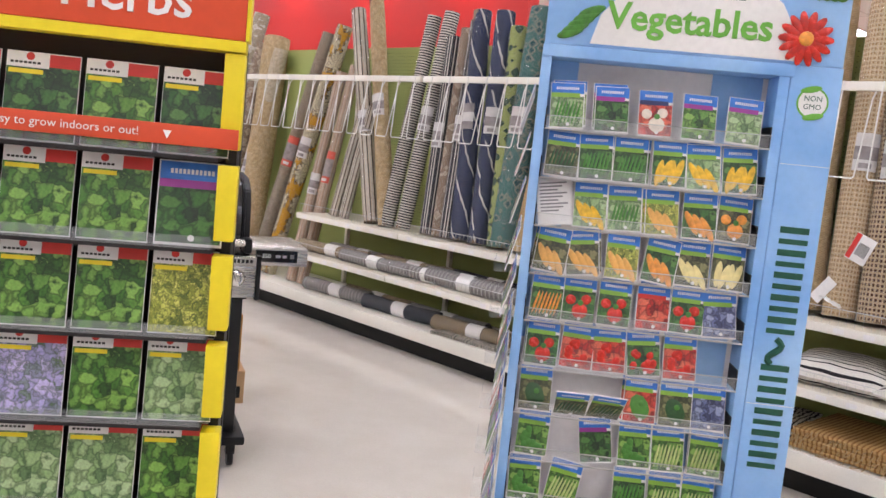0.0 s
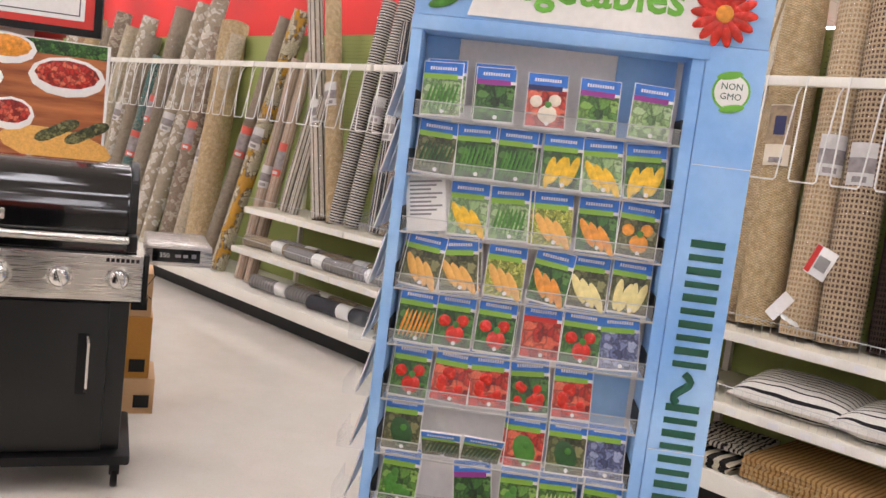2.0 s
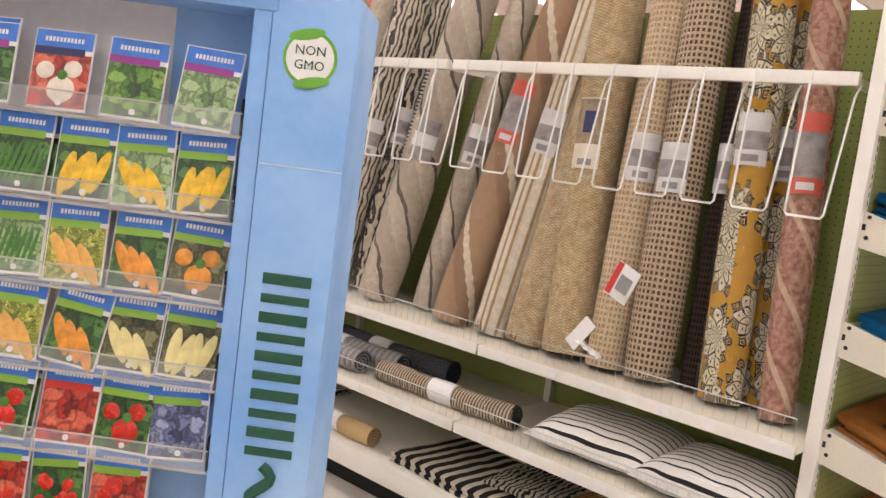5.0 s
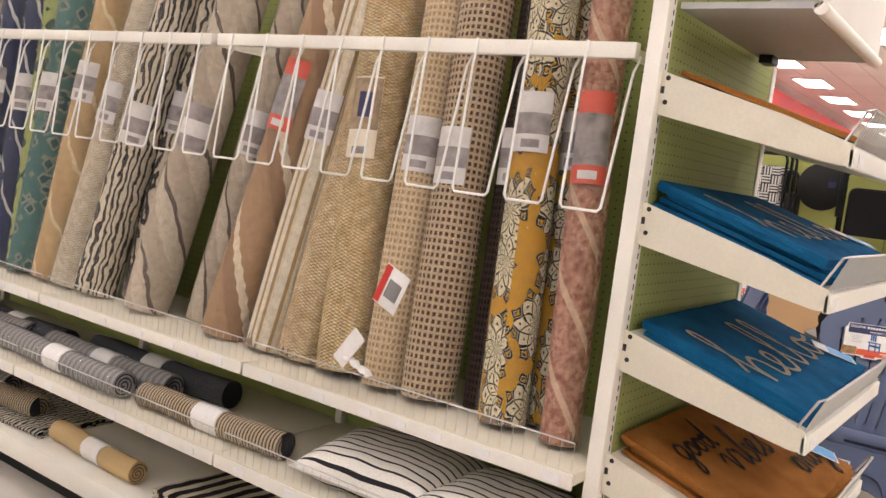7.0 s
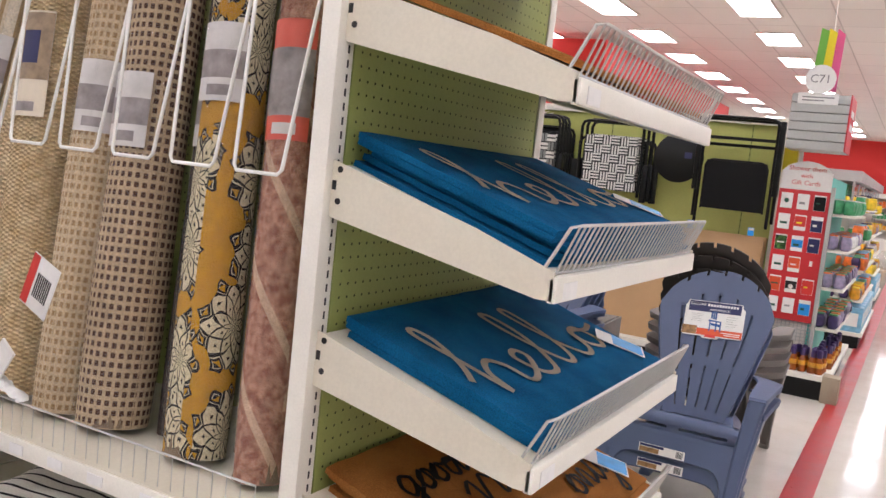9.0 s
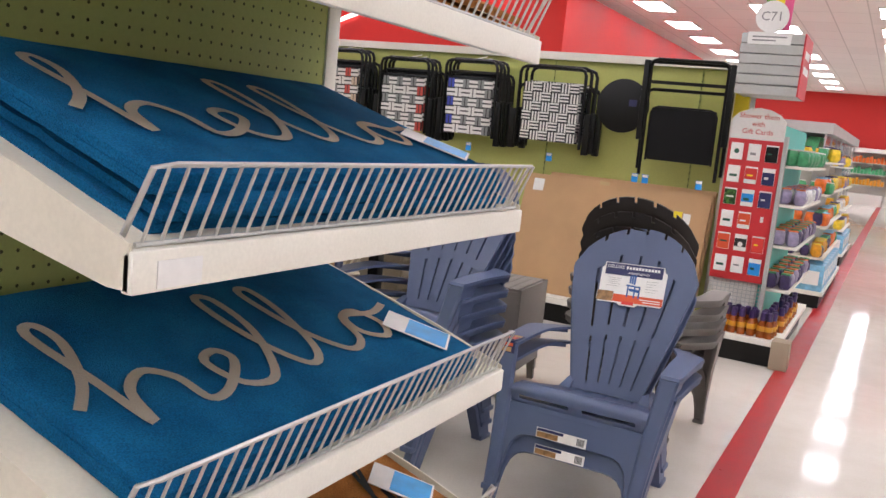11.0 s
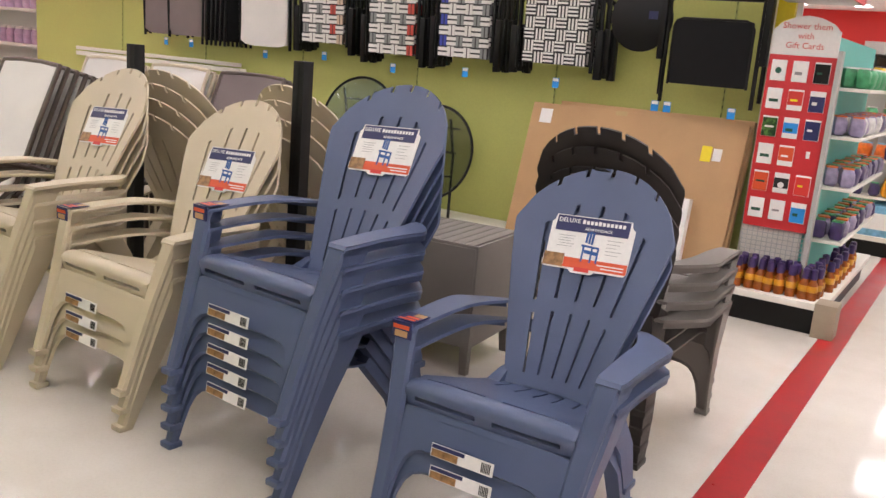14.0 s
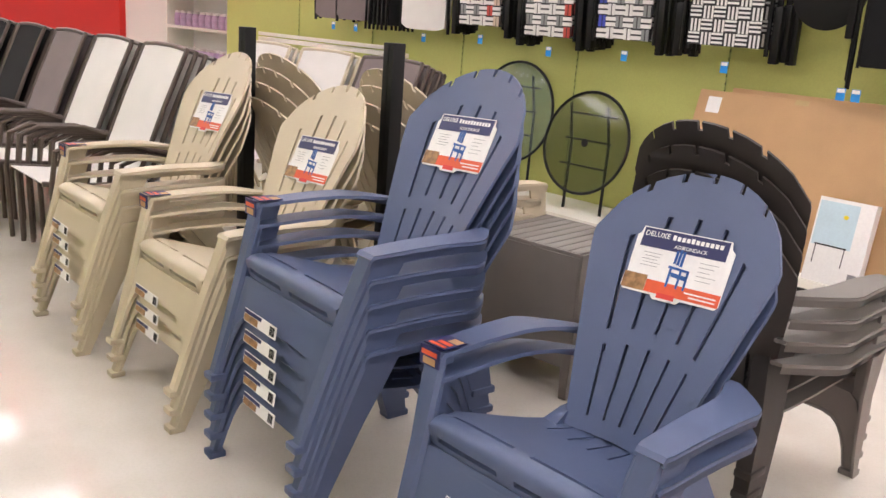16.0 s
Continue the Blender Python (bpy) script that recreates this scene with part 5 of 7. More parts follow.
def grill():
    t = thing("gas_grill", GRILL, "black three-burner gas grill with a steel control panel", "grill")
    bm = B()
    prof = [(0.0, 0.885), (-0.004, 0.95), (0.004, 1.05), (0.035, 1.125), (0.10, 1.172), (0.24, 1.185), (0.40, 1.15), (0.47, 1.05), (0.48, 0.885)]
    m = Matrix(((0, 1, 0, -0.23), (1, 0, 0, 0.0), (0, 0, 1, 0), (0, 0, 0, 1)))
    prism(bm, prof, 0.505, m)
    bmesh.ops.bevel(bm, geom=bm.edges[:], offset=0.008, segments=2, affect="EDGES")
    lid = part("lid", bm, enamel, t, "glossy black lid")
    for x0, x1 in ((-0.27, -0.232), (0.275, 0.303)):
        bm = B()
        prism(bm, [(p[0] - (0.012 if i < 4 else -0.01), p[1] + (0.012 if 2 < i < 7 else 0)) for i, p in enumerate(prof)], x1 - x0, Matrix(((0, 1, 0, x0), (1, 0, 0, 0.0), (0, 0, 1, 0), (0, 0, 0, 1))))
        bmesh.ops.bevel(bm, geom=bm.edges[:], offset=0.006, segments=2, affect="EDGES")
        part("lid_end", bm, black_plastic, lid, "matt black end cap")
        bx0 = boxes((x0, -0.075, 0.895, x1 + 0.005, 0.01, 0.955), bevel=0.012)
        part("handle_bracket", bx0, black_plastic, lid)
    bm = B()
    tube(bm, [(-0.232, -0.06, 0.935), (0.28, -0.06, 0.935)], 0.0145, 14)
    part("lid_handle", bm, steel, lid, "brushed steel handle bar")
    part("badge", boxes((-0.215, -0.012, 0.975, -0.12, 0.008, 1.012), bevel=0.003), chrome, lid, "chrome badge plate")
    part("badge_mark", boxes(*[(-0.208 + 0.016 * k, -0.0135, 0.985, -0.197 + 0.016 * k, -0.0115, 1.002) for k in range(5)]), black_ink, lid)
    part("firebox", boxes((-0.25, 0.01, 0.70, 0.31, 0.47, 0.884)), black_plastic, t)
    cp = part("control_panel", boxes((-0.265, -0.03, 0.712, 0.335, 0.01, 0.878), bevel=0.006), steel, t, "brushed steel control panel")
    for x in (-0.285, 0.3355):
        part("panel_end", boxes((x, -0.034, 0.705, x + 0.0185, 0.012, 0.882), bevel=0.004), black_plastic, cp)
    for x in (-0.13, 0.063, 0.255):
        bm = B()
        lathe(bm, [(0.045, 0.0), (0.045, 0.004), (0.037, 0.006)], 28, pose(x, -0.0302, 0.794, 90, 0, 0))
        part("bezel", bm, steel, cp)
        bm = B()
        lathe(bm, [(0.036, 0.0), (0.036, 0.012), (0.03, 0.022), (0.022, 0.025), (0.021, 0.036), (0.012, 0.038)], 24, pose(x, -0.034, 0.794, 90, 0, 0))
        bx(bm, -0.006, -0.03, 0.030, 0.006, 0.03, 0.040, bevel=0.003, m=pose(x, -0.034, 0.794, 90, 0, 0) @ pose(0, 0, 0, 0, 0, 20))
        part("knob", bm, chrome, cp, "chrome control knob")
    bm = B()
    lathe(bm, [(0.012, 0.0), (0.012, 0.012), (0.008, 0.014)], 16, pose(-0.205, -0.0302, 0.785, 90, 0, 0))
    part("igniter", bm, black_plastic, cp)
    part("model_mark", boxes(*[(0.21 + 0.0165 * k, -0.0312, 0.853, 0.221 + 0.0165 * k, -0.0302, 0.866) for k in range(7)]), black_ink, cp)
    part("cabinet", boxes((-0.25, 0.03, 0.14, 0.30, 0.46, 0.70), bevel=0.004), door_black, t, "matt black cabinet")
    d = part("cabinet_door", boxes((-0.245, 0.008, 0.145, 0.235, 0.029, 0.695), bevel=0.005), door_black, t, "matt black door")
    part("handle_recess", boxes((0.135, 0.004, 0.36, 0.175, 0.0075, 0.585), bevel=0.001), black_plastic, d)
    bm = B()
    tube(bm, [(0.168, 0.0, 0.372), (0.172, -0.022, 0.39), (0.172, -0.026, 0.47), (0.172, -0.022, 0.555), (0.168, 0.0, 0.572)], 0.006, 8)
    part("door_handle", bm, chrome, d, "chrome bow handle")
    part("bottom_tray", boxes((-0.29, -0.03, 0.10, 0.34, 0.48, 0.138), bevel=0.012), black_plastic, t)
    for x in (-0.24, 0.29):
        for y in (0.03, 0.42):
            bm = B()
            lathe(bm, [(0.03, -0.012), (0.034, -0.008), (0.034, 0.008), (0.03, 0.012)], 18, pose(x, y, 0.034, 0, 90, 0))
            bx(bm, x - 0.018, y - 0.015, 0.05, x + 0.018, y + 0.02, 0.1)
            part("castor", bm, black_plastic, t, "black castor wheel")
    st = part("side_table", boxes((0.353, 0.05, 0.80, 0.60, 0.42, 0.872), bevel=0.006), steel, t, "brushed steel side table", pose(0.0, 0.22, 0.012))
    part("side_table_front", boxes((0.354, 0.035, 0.79, 0.60, 0.0495, 0.868), bevel=0.003), steel, st)
    sc = part("thermometer_display", boxes((0.375, 0.030, 0.806, 0.555, 0.0345, 0.858), bevel=0.002), screen_dark, st, "black digital display")
    words("display_text", "350", 0.026, paper, sc, pose(0.42, 0.0292, 0.832), 0.0003)
    part("display_bar", boxes((0.46, 0.029, 0.826, 0.482, 0.0296, 0.838), (0.49, 0.029, 0.826, 0.508, 0.0296, 0.838), (0.522, 0.029, 0.824, 0.54, 0.0296, 0.842)), grey_ink, sc)
    bm = B()
    tube(bm, [(0.40, 0.2, 0.79), (0.40, 0.18, 0.72), (0.37, 0.16, 0.68), (0.35, 0.14, 0.70), (0.36, 0.13, 0.66), (0.39, 0.15, 0.63)], 0.002, 5)
    part("loose_wire", bm, black_ink, st)
    return t


grill()
boxA = plain("amber_carton", (176, 122, 44), 0.7, vary=0.1)
for z, dx, mt in ((0.0, 0.0, card), (0.17, -0.03, boxA), (0.46, -0.04, card)):
    c = thing("carton", pose(-2.55, 3.07, z, 0, 0, 66), "brown cardboard carton stacked behind the grill", "carton", "stacked cartons")
    part("carton_body", boxes((-0.42 + dx, 0.0, 0.0, dx, 0.3, 0.168 if z == 0 else (0.288 if z < 0.2 else 0.2)), bevel=0.003), mt, c)
    part("carton_mark", boxes((dx - 0.09, -0.0015, 0.03, dx - 0.02, -0.0003, 0.09)), black_plastic, c, "dark printed mark")

food_wood = Mat("food_photo_wood", 0.4)
food_wood.base(food_wood.ramp(food_wood.noise(9, 5, (0.3, 1, 3)), (0.3, lin(120, 58, 28)), (0.7, lin(190, 116, 66))))
food_wood = food_wood.m


def food_poster():
    t = thing("food_poster", pose(-3.10, 2.98, 0, 0, 0, 58), "printed poster of grilled food above the grill", "poster")
    part("stand", boxes((-0.55, 0.02, 0.0, -0.45, 0.06, 1.1), (-0.8, -0.1, 0.0, -0.2, 0.2, 0.02)), black_plastic, t)
    part("board", boxes((-1.05, 0.0, 1.06, 0.0, 0.018, 1.67), bevel=0.002), paper, t)
    part("table_picture", boxes((-1.045, -0.0015, 1.075, -0.012, -0.0002, 1.665)), food_wood, t, "printed wooden table")
    part("herb_picture", boxes((-1.0, -0.0025, 1.60, -0.012, -0.0012, 1.665)), PHOTO["dark"], t)
    for x, z, a, b, food in ((-0.465, 1.605, 0.14, 0.075, "orange"), (-0.185, 1.50, 0.175, 0.095, "red"), (-0.55, 1.465, 0.085, 0.055, "white"), (-0.425, 1.30, 0.105, 0.08, "red")):
        bm = B()
        pea(bm, x, z, a, b, 0, -0.003, 0.003)
        part("bowl_picture", bm, paper, t, "picture of a white bowl")
        bm = B()
        pea(bm, x, z + b * 0.12, a * 0.84, b * 0.72, 0, -0.0045, 0.003)
        part("dish_picture", bm, PHOTO["red"] if food == "red" else VEG[food], t)
    bm = B()
    pea(bm, -0.22, 1.17, 0.26, 0.085, 6, -0.0028, 0.002)
    part("cutting_board_picture", bm, VEG["corn"], t)
    for k in range(6):
        bm = B()
        pea(bm, -0.26 + 0.045 * k, 1.22 + 0.025 * (k % 3), 0.06, 0.028, -25, -0.005, 0.002)
        part("bread_picture", bm, PHOTO["soil"], t)
    f = thing("framed_sign", pose(-3.10, 2.95, 0, 0, 0, 58), "black framed hanging sign with a cream face", "sign")
    part("frame", boxes((-1.1, 0.0, 1.70, -0.02, 0.03, 1.735), (-0.055, 0.0, 1.735, -0.02, 0.03, 2.5), (-1.1, 0.0, 2.5, -0.02, 0.03, 2.54), (-1.1, 0.0, 1.735, -1.065, 0.03, 2.5)), black_plastic, f)
    part("face", boxes((-1.065, 0.012, 1.735, -0.055, 0.02, 2.5)), red_ink, f)
    part("cream_panel", boxes((-1.06, 0.009, 1.77, -0.1, 0.0115, 2.46)), paper, f)
    part("panel_line", boxes((-1.03, 0.0075, 1.79, -0.12, 0.0088, 1.795), (-0.125, 0.0075, 1.795, -0.12, 0.0088, 2.45)), black_ink, f)
    part("hanger", boxes((-0.9, 0.012, 2.54, -0.895, 0.017, 4.0), (-0.2, 0.012, 2.54, -0.195, 0.017, 4.0)), wire_grey, f)


food_poster()


# ---- goods on the rug shelving ----
def ripple(bm, x0, x1, y0, y1, z, h, nx=26, ny=14, amp=0.004, seed=0, thick=0.008, fold=0.0):
    """A soft folded sheet with uneven height."""
    def f(u, v):
        e = min(u, 1 - u, v, 1 - v)
        zz = z + h + amp * (noise.noise(Vector((u * 6 + seed, v * 5, seed))) + 0.6 * noise.noise(Vector((u * 15, v * 13 + seed, 3)))) - (0.006 if e < 0.01 else 0) + fold * math.sin(u * 9 + seed) * 0.004
        return (x0 + (x1 - x0) * u + 0.01 * noise.noise(Vector((v * 3, seed, 1))), y0 + (y1 - y0) * v + 0.01 * noise.noise(Vector((u * 3, seed, 5))), zz)
    surf(bm, f, [i / nx for i in range(nx + 1)], [j / ny for j in range(ny + 1)], None, thick)


def banded(name, a, b, scale, axis, share=0.5, wob=0.0):
    m = Mat(name, 0.9, spec=0.15)
    k = m.math("ADD", m.axis(axis), m.math("MULTIPLY", m.noise(5, 3), wob))
    col = m.ramp(m.math("FRACT", m.math("MULTIPLY", k, scale)), (0.0, lin(*a)), (share, lin(*b)), hard=True)
    fine = m.noise(240, 3)
    m.base(m.mix(col, m.ramp(fine, (0.3, (0.75, 0.75, 0.75, 1)), (0.7, (1.08, 1.08, 1.08, 1))), 0.7, "MULTIPLY")).bump(fine, 0.6, 0.004)
    return m.m


pillow_mat = banded("pillow_stripe", (222, 218, 208), (44, 42, 44), 29, 1, 0.78)
ticking = banded("mat_stripe", (206, 198, 178), (36, 34, 34), 17, 0, 0.45, 0.012)
zebra_mat = weave("mat_zebra", "zebra", (206, 200, 184), (34, 32, 32))
jute_rib = banded("jute_rib", (196, 162, 108), (150, 112, 66), 48, 0, 0.6, 0.004)
tan_roll = plain("tan_roll", (186, 160, 112), 0.6, vary=0.1, grain=200, bump=0.3)
grey_roll = banded("grey_roll", (122, 118, 116), (150, 146, 142), 30, 0, 0.5)
dark_roll = plain("dark_roll", (32, 34, 44), 0.8, vary=0.15, grain=200, bump=0.3)
rib_roll = banded("rib_roll", (60, 54, 48), (176, 156, 124), 70, 0, 0.4)


def pillow(x, y, w, d, z, turn, lab):
    bm = B()
    n = 22

    def f(u, v, s):
        a, b = 2 * u - 1, 2 * v - 1
        hgt = 0.075 * max(0, (1 - a ** 4)) ** 0.6 * max(0, (1 - b ** 4)) ** 0.6
        k = 1 - 0.05 * (1 - a * a) * abs(b) ** 3
        kk = 1 - 0.05 * (1 - b * b) * abs(a) ** 3
        return (a * w / 2 * kk, b * d / 2 * k, s * hgt + 0.006 * noise.noise(Vector((a * 3, b * 3, x))))
    for s in (1, -0.75):
        grid = [[bm.verts.new(f(i / n, j / n, s)) for i in range(n + 1)] for j in range(n + 1)]
        for j in range(n):
            for i in range(n):
                fc = bm.faces.new((grid[j][i], grid[j][i + 1], grid[j + 1][i + 1], grid[j + 1][i]))
                fc.smooth = True
    bmesh.ops.remove_doubles(bm, verts=bm.verts[:], dist=0.002)
    t = thing("striped_pillow", pose(x, y, z + 0.058, 4, 0, turn), lab, "pillow", "striped pillows")
    part("cover", bm, pillow_mat, t)
    bm = B()
    c = [(s * w / 2 * 0.985, q * d / 2 * 0.985, 0) for s, q in ((-1, -1), (0, -0.99), (1, -1), (0.99, 0), (1, 1), (0, 0.99), (-1, 1), (-0.99, 0))]
    tube(bm, c, 0.004, 5, True)
    part("piping", bm, white_cloth, t)
    return t


pillow(-0.27, 4.74, 0.5, 0.40, MIDSHELF, 4, "white pillow with thin black stripes on the shelf")
p2 = pillow(0.15, 4.71, 0.46, 0.40, MIDSHELF, -3, "white pillow with thin black stripes and a tag")
part("tag", boxes((-0.05, -0.16, 0.055, 0.06, -0.08, 0.0565)), paper, p2)


def lying_roll(x0, x1, y, z, r, mat, lab, end=None, turn=0.0, wrapped=True):
    t = thing("lying_rug_roll", pose(x0, y, z + r, 0, 0, turn), lab, "rug", "rug rolls lying on the shelves")
    L = x1 - x0
    bm = B()
    tube(bm, [(L * k / 8, 0.004 * math.sin(k * 1.7), 0.003 * math.sin(k)) for k in range(9)], r, 18)
    part("roll", bm, mat, t)
    bm = B()
    for x in (-0.002, L + 0.002):
        tube(bm, [(x, r * 0.9 * (1 - k / 40) * math.cos(k * 0.5), r * 0.9 * (1 - k / 40) * math.sin(k * 0.5)) for k in range(38)], 0.003, 4)
    part("rolled_end", bm, end or core_mat, t)
    bm = B()
    tube(bm, [(L * 0.42, 0, 0), (L * 0.42 + 0.12, 0, 0)], r * 1.03, 18)
    part("paper_sleeve", bm, paper, t, "printed paper sleeve")
    if wrapped:
        bm = B()
        tube(bm, [(L * k / 12, 0, 0) for k in range(-0, 13)], r * 1.07, 14)
        part("plastic_wrap", bm, wrap, t, "clear plastic wrap")
    return t


lying_roll(-1.31, -0.62, 4.60, MIDSHELF, 0.045, rib_roll, "ribbed black and tan rug roll in clear wrap", dark_roll, 2)
for i, (x0, x1, y, r, mt) in enumerate(((-2.25, -1.42, 4.60, 0.05, grey_roll), (-2.1, -1.3, 4.71, 0.05, grey_roll), (-1.95, -1.12, 4.82, 0.052, dark_roll), (-2.9, -2.2, 4.62, 0.05, grey_roll), (-2.8, -2.05, 4.75, 0.052, dark_roll))):
    lying_roll(x0, x1, y, MIDSHELF, r, mt, "grey rug roll in clear wrap lying on the shelf", dark_roll, (i % 3) - 1)
for i in range(6):
    x = -4.35 + 0.27 * i
    lying_roll(x, x + 0.75, 4.60 + 0.1 * (i % 2), MIDSHELF, 0.045 + 0.004 * (i % 2), rib_roll if i % 3 == 0 else grey_roll, "grey patterned rug roll in clear wrap", dark_roll, 6 - 3 * (i % 3))
for i in range(5):
    x = -4.25 + 0.36 * i
    lying_roll(x, x + 0.7, 4.62 + 0.12 * (i % 2), DECK, 0.05, (grey_roll, rib_roll, dark_roll)[i % 3], "grey striped rug roll on the base shelf", dark_roll, 5 - 4 * (i % 2))
lying_roll(-1.86, -1.30, 4.62, DECK, 0.042, tan_roll, "plain tan rug roll on the base shelf", None, -3, False)


def folded_mat(name, x0, x1, y0, y1, z, layers, mat, lab, seed, turn=0.0, h=0.014):
    t = thing(name, pose((x0 + x1) / 2, (y0 + y1) / 2, z, 0, 0, turn), lab, "rug")
    w, d = (x1 - x0) / 2, (y1 - y0) / 2
    for k in range(layers):
        bm = B()
        ripple(bm, -w + 0.01 * (k % 2), w - 0.012 * (k % 3), -d + 0.008 * ((k + 1) % 2), d, h * (k + 0.75), 0.0, amp=0.004, seed=seed + k, thick=h * 0.8)
        part("layer", bm, mat, t)
    return t


folded_mat("striped_mat", -1.15, -0.42, 4.53, 4.95, DECK, 4, ticking, "black and cream striped mats folded on the base shelf", 3, -3)
folded_mat("streaked_mat", -2.75, -1.92, 4.53, 5.0, DECK, 2, zebra_mat, "black and cream streaked mat on the base shelf", 8, 4)
jm = folded_mat("jute_mat", -0.40, 0.36, 4.53, 4.98, DECK, 6, jute_rib, "woven natural jute mats with fringe, piled", 12, -2, 0.018)
bm = B()
rr = random.Random(5)
for k in range(90):
    x = -0.37 + 0.74 * k / 90
    z = rr.uniform(0.01, 0.1)
    tube(bm, [(x, -0.215, z), (x + rr.uniform(-0.01, 0.01), -0.235, z - 0.004), (x + rr.uniform(-0.02, 0.02), -0.25, max(0.004, z - 0.03))], 0.002, 4)
part("fringe", bm, tan_roll, jm, "loose jute fringe")["kind"] = "stuff"
folded_mat("folded_rug", -0.72, -0.42, 4.6, 4.95, DECK + 0.062, 2, zebra_mat, "black and white rug folded on the mats", 15, 6)

# hanging price tag and the bagged hardware on the jute roll
tg = thing("hang_tag", pose(-0.262, 4.575, 1.07, 0, 22, 0), "white and red hanging price tag", "tag")
part("tag_card", boxes((-0.045, 0, 0, 0.045, 0.002, 0.12), bevel=0.0008), paper, tg)
part("tag_stripe", boxes((-0.044, -0.001, 0.004, -0.022, -0.0001, 0.118)), red_ink, tg)
part("barcode", boxes(*[(-0.014 + 0.006 * k, -0.001, 0.03, -0.011 + 0.006 * k, -0.0001, 0.085) for k in range(8)]), black_ink, tg)
bm = B()
ripple(bm, -0.05, 0.05, -0.001, 0.03, -0.2, 0.0, 8, 5, 0.01, 2, 0.002)
bx(bm, -0.03, 0.004, -0.24, 0.02, 0.009, -0.12, m=pose(0, 0, 0, 0, 14, 0))
part("plastic_bag", bm, paper, tg, "white paper in a small bag")

# ---- doormats ----
sky_print = plain("sky_print", (40, 150, 214), 0.4, vary=0.15, blotch=30, bump=0)
blue_pile = Mat("blue_coir", 0.95, spec=0.1)
blue_pile.base(blue_pile.mix(blue_pile.ramp(blue_pile.noise(9, 4), (0.3, lin(14, 86, 132)), (0.7, lin(32, 114, 164))), blue_pile.ramp(blue_pile.noise(380, 2), (0.3, (0.6, 0.6, 0.6, 1)), (0.7, (1.25, 1.25, 1.25, 1))), 0.8, "MULTIPLY")).bump(blue_pile.noise(420, 3), 0.9, 0.006)
blue_pile = blue_pile.m
coir = Mat("brown_coir", 0.95, spec=0.1)
coir.base(coir.mix(coir.ramp(coir.noise(9, 4), (0.3, lin(160, 102, 48)), (0.7, lin(186, 126, 66))), coir.ramp(coir.noise(380, 2), (0.3, (0.6, 0.6, 0.6, 1)), (0.7, (1.2, 1.2, 1.2, 1))), 0.8, "MULTIPLY")).bump(coir.noise(420, 3), 0.9, 0.006)
coir = coir.m
cream_pile = plain("cream_coir", (214, 200, 180), 0.95, vary=0.15, grain=400, bump=0.8)


def script_hello():
    """The word hello as one handwritten line, in a box about 5 wide and 2 high."""
    pts = [(-0.12, 0.45), (0.2, 0.85), (0.5, 1.5), (0.5, 1.9), (0.33, 1.75), (0.29, 0.8), (0.25, 0.0), (0.42, 0.5), (0.75, 0.75), (0.95, 0.5), (0.95, 0.05), (1.25, 0.1),
           (1.7, 0.5), (1.65, 0.75), (1.4, 0.6), (1.45, 0.1), (1.85, 0.05), (2.4, 0.9), (2.55, 1.7), (2.35, 1.75), (2.25, 0.8), (2.4, 0.05), (2.75, 0.25), (3.1, 1.1), (3.2, 1.75), (3.0, 1.7),
           (2.95, 0.7), (3.15, 0.05), (3.5, 0.15), (3.75, 0.65), (4.1, 0.75), (4.2, 0.35), (3.95, 0.05), (3.7, 0.3), (3.85, 0.7), (4.35, 0.6), (4.8, 0.75)]
    out = []
    for i in range(len(pts) - 1):
        p0, p1, p2, p3 = pts[max(0, i - 1)], pts[i], pts[i + 1], pts[min(len(pts) - 1, i + 2)]
        for k in range(5):
            t = k / 5
            out.append(tuple(0.5 * (2 * b + (c - a) * t + (2 * a - 5 * b + 4 * c - d) * t * t + (3 * b - a - 3 * c + d) * t ** 3) for a, b, c, d in zip(p0, p1, p2, p3)))
    return out


# handwriting: each letter as one open line in a box about 1 high, with its advance
STROKES = {
    "g": (0.62, [(0.5, 0.5), (0.25, 0.58), (0.08, 0.3), (0.25, 0.05), (0.48, 0.3), (0.5, 0.5), (0.42, -0.3), (0.15, -0.45), (0.3, -0.1), (0.62, 0.15)]),
    "o": (0.52, [(0.0, 0.15), (0.3, 0.55), (0.08, 0.35), (0.15, 0.05), (0.4, 0.15), (0.36, 0.5), (0.52, 0.42)]),
    "d": (0.66, [(0.42, 0.45), (0.15, 0.5), (0.06, 0.15), (0.28, 0.05), (0.48, 0.6), (0.62, 1.15), (0.48, 0.3), (0.52, 0.02), (0.68, 0.15)]),
    "v": (0.55, [(-0.2, 0.35), (0.05, 0.55), (0.12, 0.05), (0.38, 0.55), (0.55, 0.45)]),
    "i": (0.3, [(0.0, 0.45), (0.1, 0.5), (0.08, 0.05), (0.3, 0.2)]),
    "b": (0.5, [(0.0, 0.2), (0.3, 1.1), (0.14, 0.9), (0.08, 0.05), (0.38, 0.2), (0.3, 0.5), (0.5, 0.4)]),
    "e": (0.42, [(0.0, 0.15), (0.3, 0.5), (0.1, 0.5), (0.1, 0.05), (0.42, 0.2)]),
    "s": (0.45, [(0.0, 0.15), (0.28, 0.6), (0.2, 0.4), (0.32, 0.1), (0.05, 0.02), (0.45, 0.2)]),
    "n": (0.58, [(0.0, 0.45), (0.08, 0.05), (0.22, 0.5), (0.36, 0.45), (0.38, 0.05), (0.58, 0.2)]),
    "l": (0.36, [(0.0, 0.15), (0.32, 1.1), (0.14, 0.95), (0.12, 0.05), (0.36, 0.2)]),
    "y": (0.6, [(0.0, 0.45), (0.12, 0.1), (0.4, 0.5), (0.25, -0.4), (0.05, -0.35), (0.6, 0.2)]),
}


